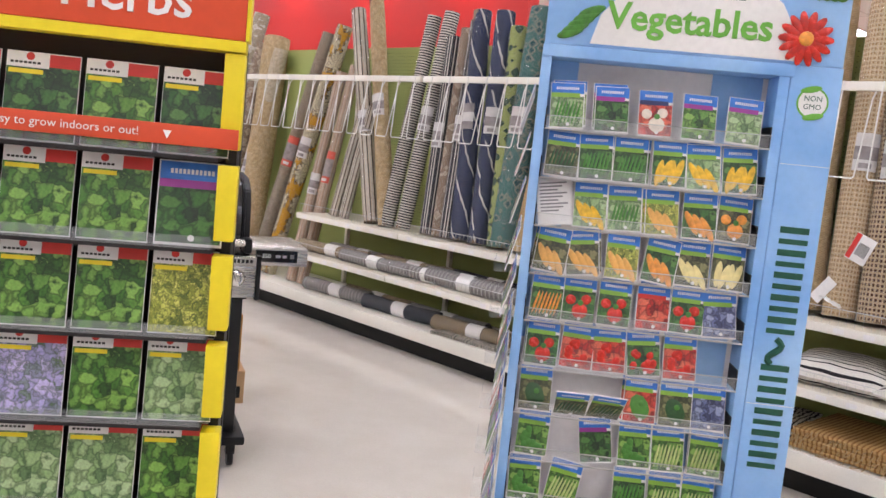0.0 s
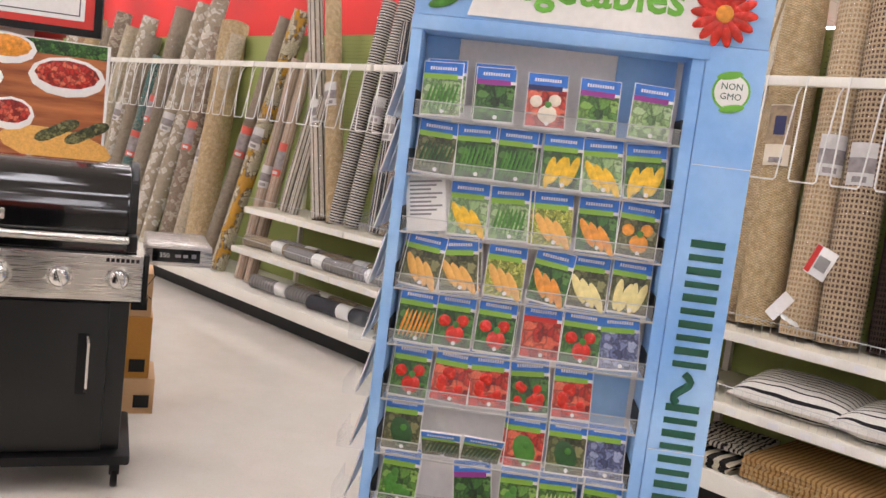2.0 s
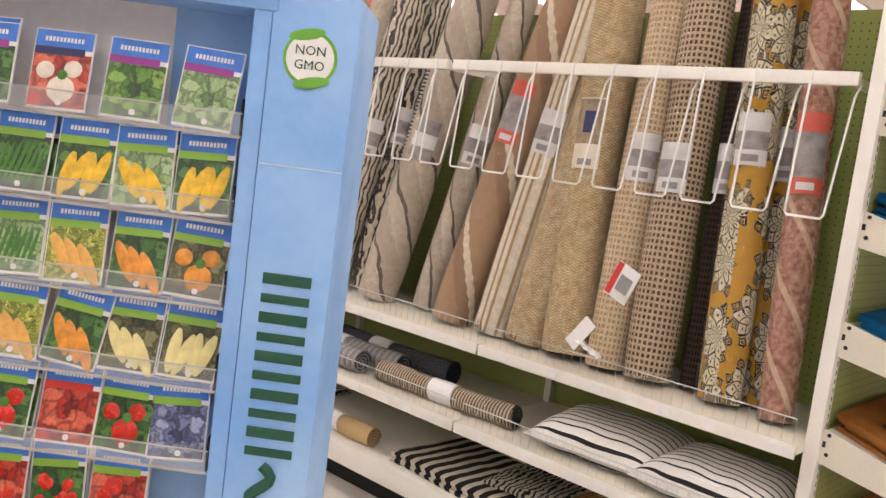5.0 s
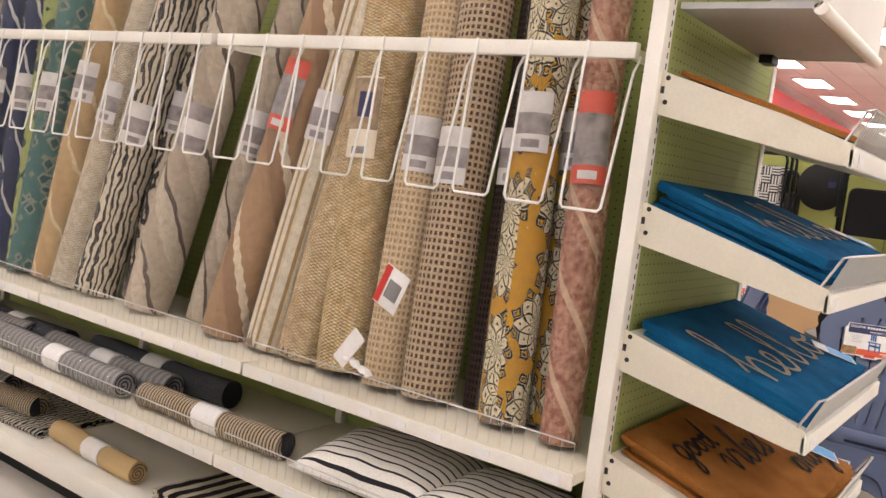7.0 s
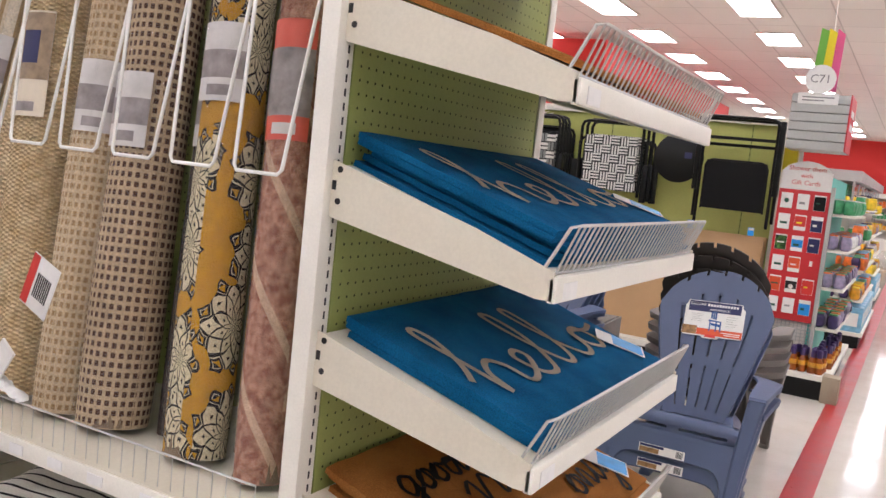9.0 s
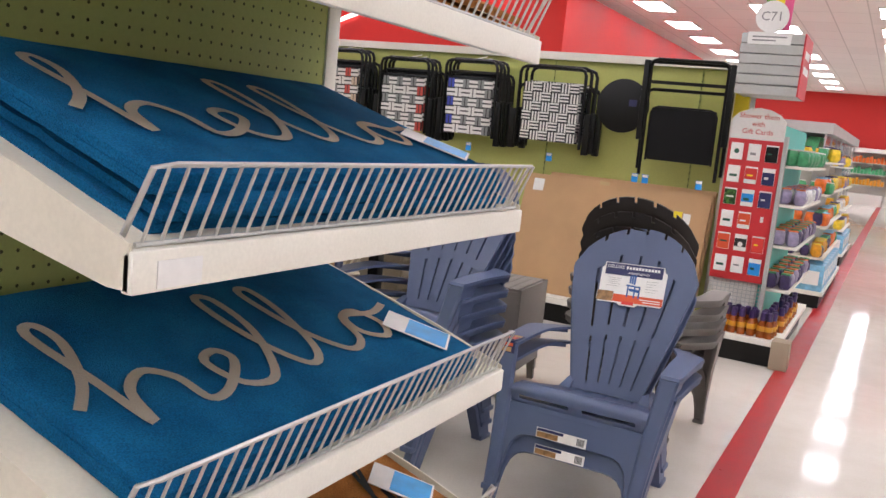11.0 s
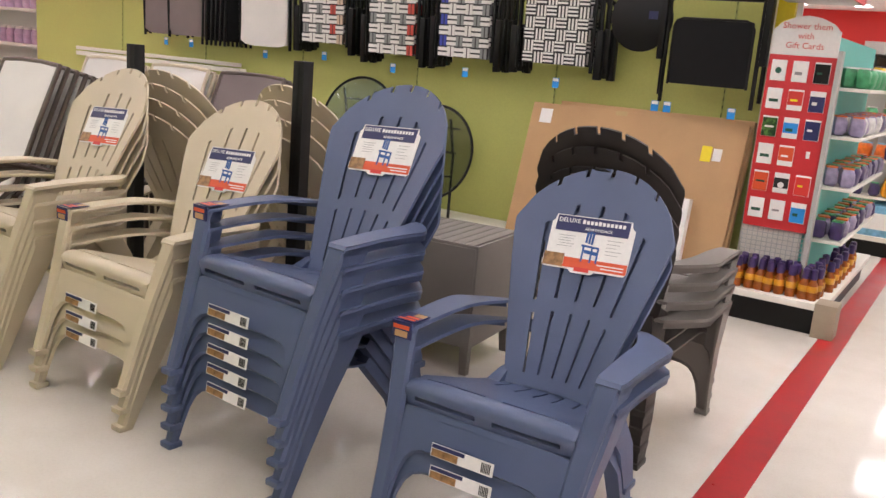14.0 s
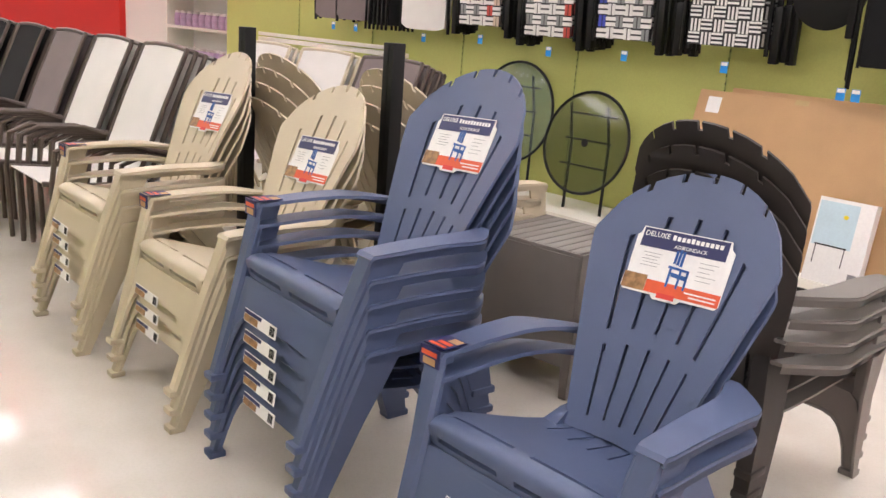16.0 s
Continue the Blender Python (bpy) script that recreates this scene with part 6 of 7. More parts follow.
def handwriting(word):
    """One smooth line through the letters of a word."""
    pts, x = [], 0.0
    for ch in word:
        adv, line = STROKES[ch]
        pts += [(x + a, b) for a, b in line]
        x += adv
    out = []
    for i in range(len(pts) - 1):
        p0, p1, p2, p3 = pts[max(0, i - 1)], pts[i], pts[i + 1], pts[min(len(pts) - 1, i + 2)]
        for k in range(4):
            t = k / 4
            out.append(tuple(0.5 * (2 * b + (c - a) * t + (2 * a - 5 * b + 4 * c - d) * t * t + (3 * b - a - 3 * c + d) * t ** 3) for a, b, c, d in zip(p0, p1, p2, p3)))
    return out


def flat_line(bm, pts, w, z, scale, ox, oy):
    """A ribbon along points, lying flat."""
    prev = None
    n = len(pts)
    for i, (x, y) in enumerate(pts):
        a, b = pts[max(0, i - 1)], pts[min(n - 1, i + 1)]
        dx, dy = b[0] - a[0], b[1] - a[1]
        q = math.hypot(dx, dy) or 1
        nx, ny = -dy / q * w, dx / q * w
        X, Y = ox + x * scale, oy + y * scale
        cur = (bm.verts.new((X + nx, Y + ny, z)), bm.verts.new((X - nx, Y - ny, z)))
        if prev:
            bm.faces.new((prev[0], cur[0], cur[1], prev[1]))
        prev = cur


def doormat(zb, k, mat, text, jitter, m_label, twist=0.0):
    """A thick mat on a sloping shelf. Its long side runs along the shelf, its foot lies at the lip."""
    slope = math.degrees(math.atan2(0.14, 0.445))
    m = Matrix.Translation((0.645 + jitter[0], 5.125 + jitter[1], zb - 0.066 + 0.0135 * k)) @ pose(0, 0, 0, 0, slope, 0) @ pose(0, 0, 0, 0, 0, 90 + twist)
    t = thing("doormat", m, m_label, "doormat", "doormats on the end shelves")
    bm = B()
    w, d = 0.40, 0.215

    def f(u, v):
        e = min(u, 1 - u, v, 1 - v)
        return (-w + 2 * w * u + 0.004 * noise.noise(Vector((v * 9, k, 2))), -d + 2 * d * v + 0.004 * noise.noise(Vector((u * 12, k, 9))), 0.013 + 0.002 * noise.noise(Vector((u * 5, v * 5, k))) + 0.006 * jitter[2] * (u ** 3) - (0.003 if e < 0.01 else 0))
    surf(bm, f, [i / 20 for i in range(21)], [j / 12 for j in range(13)], None, 0.0115)
    part("mat_body", bm, mat, t)
    part("rubber_backing", boxes((-w + 0.004, -d + 0.004, -0.0005, w - 0.004, d - 0.004, 0.0012)), black_plastic, t, "thin dark rubber backing")
    if text == "hello":
        bm = B()
        flat_line(bm, [(1.21 * a - 0.12 * b, b) for a, b in script_hello()], 0.0076, 0.0165, 0.124, -0.352, -0.112)
        bmesh.ops.solidify(bm, geom=bm.faces[:], thickness=0.002)
        part("lettering", bm, cream_pile, t, "cream handwritten word hello")
    elif text:
        for wd, ox, oy, size in (("good", -0.33, 0.055, 0.105), ("vibes", -0.17, -0.045, 0.14), ("only", 0.1, -0.15, 0.12)):
            bm = B()
            flat_line(bm, [(a + 0.25 * b, b) for a, b in handwriting(wd)], 0.0052, 0.0165, size, ox, oy)
            bmesh.ops.solidify(bm, geom=bm.faces[:], thickness=0.002)
            part("lettering", bm, black_ink, t, "black handwritten word " + wd)
    return t


jr = random.Random(11)
for zb, count, mt, text, lab in ((1.139, 3, blue_pile, "hello", "deep blue coir doormat with a cream word"), (1.451, 5, blue_pile, "hello", "deep blue coir doormat with a cream word"), (1.763, 2, coir, "", "plain brown coir doormat on the top shelf"), (0.827, 4, coir, "good vibes only", "brown coir doormat with black lettering"), (0.515, 3, coir, "", "brown coir doormat on the low shelf")):
    for k in range(count):
        j = (jr.uniform(-0.008, 0.008), jr.uniform(-0.015, 0.015), jr.uniform(0, 0.3) if k == count - 1 else 0)
        doormat(zb, k, mt, text if k == count - 1 else "", j, lab, jr.uniform(-2, 2))
    if text:
        f = thing("price_flag", Matrix.Translation((0.755, 5.445, zb - 0.103 + 0.0135 * count)) @ pose(0, 0, 0, 0, 17.5, 0) @ pose(0, 0, 0, 0, 0, 24), "white and blue price card on the doormats", "price card")
        part("flag_card", boxes((-0.062, -0.038, 0.008, 0.062, 0.038, 0.0095)), paper, f)
        part("flag_colour", boxes((-0.02, -0.034, 0.0097, 0.058, 0.034, 0.0101)), sky_print, f, "bright blue print")


# ---- display wall behind the chairs ----
base = thing("wall_base_shelf", pose(0, 0, 0), "white base shelf with black plinth under the green wall", "shelving")
part("plinth", boxes((-7.35, 10.45, 0, 0.28, 10.5, 0.15)), black_kick, base)
part("deck", boxes((-7.35, 10.4, 0.15, 0.28, 10.94, 0.2), bevel=0.004), white_metal, base)
for x in (-5.95, -4.75, -3.55, -2.35, -1.15, 0.05):
    sl = part("slotted_strip", boxes((x - 0.006, 10.944, 0.2, x + 0.006, 10.9495, 2.05)), peg_green, base)
    part("slot", boxes(*[(x - 0.0025, 10.9425, 0.25 + 0.05 * k, x + 0.0025, 10.9442, 0.272 + 0.05 * k) for k in range(36)]), hole_dark, sl)["kind"] = "stuff"
rail = thing("wall_rail", pose(0, 0, 0), "white metal rail fixed on the green wall", "rail")
part("rail_bar", boxes((-6.6, 10.87, 1.07, -4.22, 10.945, 1.11), (-6.6, 10.87, 1.125, -4.22, 10.885, 1.16), bevel=0.003), white_metal, rail)


def tube_frame(w, h, r=0.0135, z0=0.0, y=0.0):
    bm = B()
    c = 0.05
    pts = [(-w, y, z0), (-w, y, z0 + h - c), (-w + 0.015, y, z0 + h - 0.015), (-w + c, y, z0 + h), (w - c, y, z0 + h), (w - 0.015, y, z0 + h - 0.015), (w, y, z0 + h - c), (w, y, z0)]
    tube(bm, pts, r, 7)
    return bm


web_white = plain("web_white", (224, 222, 216), 0.6, vary=0.05, grain=300, bump=0.3)
web_red = plain("web_red", (198, 78, 66), 0.6, vary=0.06, grain=300, bump=0.3)
web_blue = plain("web_blue", (64, 74, 170), 0.6, vary=0.06, grain=300, bump=0.3)
web_black = plain("web_black", (36, 36, 38), 0.6, vary=0.06, grain=300, bump=0.3)
web_mint = plain("web_grey_green", (138, 140, 138), 0.6, vary=0.06, grain=300, bump=0.3)
web_grey = plain("web_grey", (96, 96, 96), 0.7, vary=0.06, grain=300, bump=0.3)
web_tan = plain("web_tan", (206, 184, 160), 0.6, vary=0.06, grain=300, bump=0.3)


def web_chair(cols, lab, w=0.2):
    """A folded lawn chair hung by its top bar: tube frames and a woven web."""
    t = thing("folded_web_chair", pose(0, 0, 0), lab, "folding chair", "folded chairs on the wall")
    part("back_frame", tube_frame(w + 0.03, 0.62), black_tube, t, "", pose(0, 0, -0.64))
    part("seat_frame", tube_frame(w + 0.045, 0.5, y=0.04), black_tube, t, "", pose(0, 0, -0.66))
    part("leg_frame", tube_frame(w + 0.06, 0.56, y=0.07), black_tube, t, "", pose(0, 0, -0.68))
    for s in (-1, 1):
        part("arm_rest", boxes((s * (w + 0.065) - 0.022, -0.01, -0.7, s * (w + 0.065) + 0.022, 0.045, -0.34), bevel=0.008), black_plastic, t)
    z0, z1 = -0.62, -0.17
    part("web_backing", boxes((-w, -0.009, z0, w, -0.005, z1)), web_black, t)
    n = len(cols)
    c, e = 2 * w / n, (z1 - z0) / 6
    for i in range(n):
        for j in range(6):
            x, z = -w + c * i, z0 + e * j
            up = (i + j) % 2
            rows = []
            for k in range(2):
                q, p = 0.006 + (c - 0.004) / 2 * k, 0.006 + (e - 0.004) / 2 * k
                rows.append((x + q, -0.0145, z + 0.0015, x + q + (c - 0.004) / 2 * 0.68, -0.0092, z + e - 0.0015) if up else (x - 0.006, -0.0135, z + p, x + c + 0.006, -0.0092, z + p + (e - 0.004) / 2 * 0.68))
            part("web_strap", boxes(*rows), cols[i] if up else web_white, t)
    bm = B()
    tube(bm, [(0, 0.04, -0.01), (0.0, 0.24, 0.02)], 0.004, 6)
    part("wall_hook", bm, white_metal, t)
    return t


def hung_row(src, x, z, count, y0=10.62, dy=0.045, dx=0.012):
    src.matrix_basis = pose(x, y0, z, 3, 0, 3)
    for k in range(1, count):
        copy_thing(src, pose(x + dx * k, y0 + dy * k, z + 0.012 * (k % 2), 3, 0, 3))
    f = thing("price_tag", pose(x + 0.05, y0 - 0.01, z - 0.72), "small blue and white shelf price tag", "price tag", "price tags on the wall")
    part("tag_card", boxes((-0.024, 0, -0.033, 0.024, 0.003, 0.033)), blue_ink, f)
    part("tag_print", boxes((-0.02, -0.001, 0.01, 0.02, -0.0001, 0.03)), paper, f)
    return src


hung_row(web_chair([web_mint, web_white, web_mint, web_white, web_red, web_tan], "folded lawn chair with white, tan and red webbing"), -3.08, 2.02, 4)
hung_row(web_chair([web_mint, web_white, web_mint, web_white, web_mint, web_red], "folded lawn chair with white and red webbing"), -2.40, 1.98, 4)
hung_row(web_chair([web_blue, web_white, web_mint, web_white, web_mint, web_mint], "folded lawn chair with white and blue webbing"), -1.76, 2.0, 4)


def bw_chair():
    """The folded chair with a basket-weave of black and white cords."""
    t = thing("folded_web_chair", pose(0, 0, 0), "folded lawn chair with black and white basket weave", "folding chair", "folded chairs on the wall")
    part("back_frame", tube_frame(0.27, 0.62), black_tube, t, "", pose(0, 0, -0.64))
    part("seat_frame", tube_frame(0.29, 0.5, y=0.05), black_tube, t, "", pose(0, 0, -0.66))
    for s in (-1, 1):
        part("arm_rest", boxes((s * 0.31 - 0.025, 0.0, -0.68, s * 0.31 + 0.025, 0.05, -0.36), bevel=0.006), black_plastic, t)
    part("web_ground", boxes((-0.23, -0.012, -0.60, 0.23, -0.008, -0.14)), web_black, t)
    c = 0.46 / 6
    for i in range(6):
        for j in range(6):
            x, z = -0.23 + c * i, -0.60 + c * j
            rows = []
            for k in range(3):
                q = 0.012 + 0.025 * k
                rows.append((x + q, -0.0145, z + 0.002, x + q + 0.013, -0.0122, z + c - 0.002) if (i + j) % 2 else (x + 0.002, -0.0145, z + q, x + c - 0.002, -0.0122, z + q + 0.013))
            part("cord_patch", boxes(*rows), web_white, t)
    return t


hung_row(bw_chair(), -1.04, 1.99, 3, dx=0.03)


def sling(mat, lab, w=0.25, z1=-0.1, z0=-0.66):
    t = thing("folded_sling_chair", pose(0, 0, 0), lab, "folding chair", "folded chairs on the wall")
    part("back_frame", tube_frame(w + 0.02, 0.66), black_tube, t, "", pose(0, 0, -0.68))
    part("leg_frame", tube_frame(w + 0.04, 0.56, y=0.045), black_tube, t, "", pose(0, 0, -0.66))
    bm = B()
    surf(bm, lambda u, v: (-w + 2 * w * u, -0.015 + 0.012 * math.sin(math.pi * v) + 0.01 * math.sin(math.pi * u), z0 + (z1 - z0) * v - 0.04 * (1 - v) * abs(2 * u - 1) ** 6 * -1), [i / 10 for i in range(11)], [j / 12 for j in range(13)], None, 0.004)
    part("sling", bm, mat, t)
    return t


hung_row(sling(white_cloth, "folded chair with a plain white sling seat"), -3.72, 1.99, 2)
hung_row(sling(grey_cloth, "folded chair with a grey-brown sling seat"), -4.95, 2.02, 2)
hung_row(sling(grey_cloth, "folded chair with a grey-brown sling seat"), -4.62, 2.02, 2, dx=0.05)
for k in range(6):
    f = thing("folded_black_chair", pose(-4.36 + 0.055 * k, 10.70, 2.02, 0, 0, 70), "folded black chair hanging edge-on", "folding chair", "folded black chairs")
    part("frame", tube_frame(0.12, 0.7, 0.012), black_tube, f, "", pose(0, 0, -0.72))
    part("cloth", boxes((-0.1, -0.004, -0.68, 0.1, 0.004, -0.2), bevel=0.002), black_cloth, f)

# black camp chair and round stool
bm = B()
lathe(bm, [(0.01, -0.012), (0.19, -0.012), (0.205, -0.004), (0.205, 0.006), (0.19, 0.014), (0.01, 0.014)], 36, pose(0, 0, 0, 90, 0, 0))
st = thing("folded_stool", pose(-0.46, 10.66, 1.72), "round black folding stool hanging on the wall", "stool")
part("round_seat", bm, black_plastic, st)
part("hanger", boxes((-0.02, 0.015, 0.1, 0.02, 0.27, 0.13)), black_tube, st)
part("sticker", boxes((0.05, -0.0165, 0.0, 0.11, -0.0145, 0.05)), navy_ink, st)
cc = thing("folded_camp_chair", pose(0.02, 10.6, 2.1, 2, 0, 2), "large folded black chair hanging on the wall", "folding chair")
part("back_frame", tube_frame(0.28, 0.86, 0.013), black_tube, cc, "", pose(0, 0, -0.88))
part("leg_frame", tube_frame(0.31, 0.6, 0.013, y=0.06), black_tube, cc, "", pose(0, 0, -0.84))
part("seat_panel", boxes((-0.235, -0.02, -0.76, 0.235, 0.01, -0.37), bevel=0.012), black_cloth, cc)
part("panel_rim", tube_frame(0.24, 0.4, 0.008, y=-0.015), black_plastic, cc, "", pose(0, 0, -0.765))
part("cross_bar", boxes((-0.3, -0.005, -0.2, 0.3, 0.02, -0.175), (-0.3, 0.05, -0.05, 0.32, 0.07, -0.03)), black_tube, cc)
for s in (-1, 1):
    part("arm_rest", boxes((s * 0.31 - 0.02, -0.03, -0.62, s * 0.31 + 0.02, 0.05, -0.03), bevel=0.008), black_plastic, cc)
for x in (-0.28, -0.2, 0.2):
    f = thing("price_tag", pose(x, 10.6, 1.19), "small blue and white shelf price tag", "price tag", "price tags on the wall")
    part("tag_card", boxes((-0.024, 0, -0.033, 0.024, 0.003, 0.033)), blue_ink, f)
    part("tag_print", boxes((-0.02, -0.001, 0.01, 0.02, -0.0001, 0.03)), paper, f)

# cartons leaning on the wall
for k, (x0, x1, h, y0) in enumerate(((-1.22, 0.28, 0.96, 10.52), (-1.05, 0.29, 0.985, 10.6))):
    f = thing("flat_carton", pose(0, y0, 0.2, -16, 0, 0), "large flat cardboard carton leaning on the green wall", "carton", "leaning cartons")
    part("carton_body", boxes((x0, 0, 0, x1, 0.06, h), bevel=0.004), card, f)
    if k == 0:
        part("label", boxes((x0 + 0.07, -0.002, h - 0.14, x0 + 0.16, -0.0003, h - 0.04)), paper, f)
        part("label", boxes((0.02, -0.002, 0.70, 0.085, -0.0003, 0.80)), yellow_card, f, "yellow warning label")
        part("label", boxes((0.095, -0.002, 0.71, 0.15, -0.0003, 0.79)), paper, f)
        part("tape", boxes((-0.6, -0.0015, h - 0.03, -0.52, -0.0003, h)), tan_roll, f)
pale_sky = plain("pale_sky_print", (190, 212, 220), 0.5, vary=0.05, blotch=8, bump=0)
wb = thing("table_box", pose(-0.1, 10.42, 0.2, -10, 0, 0), "white box with a picture of a garden table", "box")
part("box_body", boxes((-0.14, 0, 0, 0.16, 0.07, 0.46), bevel=0.003), paper, wb)
part("box_picture", boxes((-0.13, -0.0015, 0.2, 0.08, -0.0003, 0.44)), pale_sky, wb, "pale blue printed picture")
part("table_picture", boxes((-0.11, -0.0025, 0.2, 0.06, -0.0016, 0.208), (-0.105, -0.0025, 0.1, -0.1, -0.0016, 0.2), (0.05, -0.0025, 0.1, 0.055, -0.0016, 0.2)), black_ink, wb)
part("barcode", boxes((0.1, -0.0015, 0.03, 0.145, -0.0003, 0.08)), grey_ink, wb)
bm = B()
pea(bm, 0.02, 0.37, 0.014, 0.012, 0, -0.002, 0.001)
part("yellow_mark", bm, yellow_card, wb)

glass_mat = clear("smoked_glass", (120, 140, 124), 0.04, 0.32)
glass_dark = clear("dark_glass", (62, 70, 46), 0.04, 0.42)


def glass_table(x, z, r, y, lean, gm, lab):
    """A folded round table leaning on the wall, its glass top towards the room."""
    t = thing("folded_glass_table", pose(x, y, z, lean, 0, 0), lab, "table", "folded glass tables")
    bm = B()
    lathe(bm, [(0.02, -0.003), (r - 0.005, -0.003), (r - 0.005, 0.003), (0.02, 0.003)], 48, pose(0, 0, 0, 90, 0, 0))
    part("glass_top", bm, gm, t, "smoked glass disc")
    bm = B()
    tube(bm, [(r * math.cos(k * math.pi / 24), 0, r * math.sin(k * math.pi / 24)) for k in range(48)], 0.011, 8, True)
    part("rim", bm, black_tube, t)
    bm = B()
    for s in (-1, 1):
        tube(bm, [(s * 0.16 - 0.06, 0.03, r * 0.75), (s * 0.16 + 0.02, 0.03, 0), (s * 0.16 + 0.08, 0.03, -z / math.cos(radians(lean)) + 0.215)], 0.011, 7)
    for q in (-0.16, 0.02, 0.2):
        tube(bm, [(-0.2, 0.03, q), (0.2, 0.03, q)], 0.008, 6)
    part("folded_legs", bm, black_tube, t)
    bm = B()
    lathe(bm, [(0.025, -0.006), (0.03, 0.0), (0.025, 0.006)], 16, pose(0, -0.004, 0, 90, 0, 0))
    part("umbrella_hole", bm, black_plastic, t)
    return t


glass_table(-2.81, 0.78, 0.38, 10.82, -8, glass_mat, "round glass garden table folded against the wall")
glass_table(-1.98, 0.67, 0.355, 10.66, -12, glass_dark, "round dark glass table folded against the wall")

# posts between the chair stacks
for x, y in ((-1.98, 7.995), (-0.9, 7.99)):
    p = thing("display_post", pose(x, y, 0), "square black metal post between the chair stacks", "post", "black posts")
    part("tube", boxes((-0.03, -0.03, 0.01, 0.03, 0.03, 1.33), bevel=0.003), black_kick, p)
    part("groove", boxes((-0.004, -0.0315, 0.02, 0.004, -0.0302, 1.32)), black_plastic, p)
    part("foot_plate", boxes((-0.09, -0.09, 0, 0.09, 0.09, 0.01)), black_kick, p)


def side_table(m, count):
    """Stacked square plastic side tables with slatted tops."""
    first = None
    for k in range(count):
        mm = m @ pose(0, 0, 0.06 * k) @ Matrix.Diagonal((1 + 0.012 * k, 1 + 0.012 * k, 1, 1))
        if first:
            copy_thing(first, mm)
            continue
        t = first = thing("side_table", mm, "earth grey moulded plastic side table, stacked", "table", "stacked side tables")
        for i in range(9):
            part("top_slat", boxes((-0.24 + 0.0535 * i, -0.22, 0.41, -0.192 + 0.0535 * i, 0.22, 0.425), bevel=0.003), earth, t)
        for y in (-0.23, 0.2205):
            part("top_rim", boxes((-0.25, y, 0.395, 0.25, y + 0.0095, 0.424), bevel=0.002), earth, t)
        for n_, r in (("apron", (-0.25, -0.235, 0.13, 0.25, -0.2235, 0.4095)), ("apron", (-0.25, 0.2235, 0.13, 0.25, 0.235, 0.4095)), ("apron", (-0.262, -0.235, 0.13, -0.2505, 0.235, 0.424)), ("apron", (0.2505, -0.235, 0.13, 0.262, 0.235, 0.424))):
            part(n_, boxes(r, bevel=0.003), earth, t)
        for sx in (-1, 1):
            for sy in (-1, 1):
                bm = B()
                tube(bm, [(sx * 0.225, sy * 0.2, 0.25), (sx * 0.24, sy * 0.215, 0.0)], 0.032, 4, r2=0.024)
                part("leg", bm, earth, t)


side_table(pose(-0.5, 8.62, 0, 0, 0, 4), 4)

# sling armchairs to the side
sling_brown = plain("sling_frame_brown", (86, 74, 66), 0.42, vary=0.1, grain=250, bump=0.1)


def sling_armchair(mat, lab, tube_mat=None):
    tube_mat = tube_mat or sling_brown
    t = thing("sling_armchair", pose(0, 0, 0), lab, "chair", "stacked sling armchairs")
    bm = B()
    prof = [(0.0, 0.42), (0.2, 0.40), (0.40, 0.39), (0.5, 0.48), (0.62, 0.78), (0.75, 1.08)]
    surf(bm, lambda u, v: (-0.25 + 0.5 * u, prof[int(v)][0], prof[int(v)][1]), [0, 0.25, 0.5, 0.75, 1], [0, 1, 2, 3, 4, 5], None, 0.005)
    part("sling", bm, mat, t)
    for s in (-1, 1):
        bm = B()
        tube(bm, [(s * 0.265, y, z) for y, z in prof], 0.014, 7)
        part("side_rail", bm, tube_mat, t)
        bm = B()
        tube(bm, [(s * 0.275, 0.05, 0.0), (s * 0.275, 0.04, 0.4), (s * 0.29, 0.06, 0.58), (s * 0.295, 0.16, 0.62), (s * 0.295, 0.4, 0.61), (s * 0.275, 0.55, 0.56)], 0.014, 7)
        part("arm", bm, tube_mat, t)
        bm = B()
        tube(bm, [(s * 0.27, 0.48, 0.42), (s * 0.275, 0.66, 0.0)], 0.014, 7)
        part("rear_leg", bm, tube_mat, t)
    bm = B()
    tube(bm, [(-0.265, 0.75, 1.08), (-0.1, 0.755, 1.09), (0.1, 0.755, 1.09), (0.265, 0.75, 1.08)], 0.014, 7)
    part("top_bar", bm, tube_mat, t)
    return t


for x, mt, lab in ((-2.95, white_cloth, "garden armchair with a white sling, stacked"), (-3.62, white_cloth, "garden armchair with a white sling, stacked"), (-4.3, grey_cloth, "garden armchair with a grey sling, stacked"), (-5.02, black_cloth, "garden armchair with a black sling, stacked"), (-5.75, black_cloth, "garden armchair with a black sling, stacked")):
    src = sling_armchair(mt, lab)
    src.matrix_basis = pose(x, 7.62, 0, 0, 0, -2)
    for k in range(1, 7):
        copy_thing(src, pose(x + 0.008 * k, 7.62 - 0.058 * k, 0.016 * k, 0, 0, -2 + 0.5 * (k % 3)))

# a second row of sling armchairs with taupe frames behind the first
for x, mt, fr, lab in ((-2.6, grey_cloth, sling_brown, "garden armchair with a grey-brown sling, stacked behind"), (-3.3, white_cloth, taupe, "garden armchair with a white sling and taupe frame, stacked"), (-4.05, white_cloth, taupe, "garden armchair with a white sling and taupe frame, stacked")):
    src = sling_armchair(mt, lab, fr)
    src.matrix_basis = pose(x, 8.9, 0, 0, 0, 4)
    for k in range(1, 5):
        copy_thing(src, pose(x + 0.012 * k, 8.9 - 0.06 * k, 0.018 * k, 0, 0, 4 - (k % 2)))

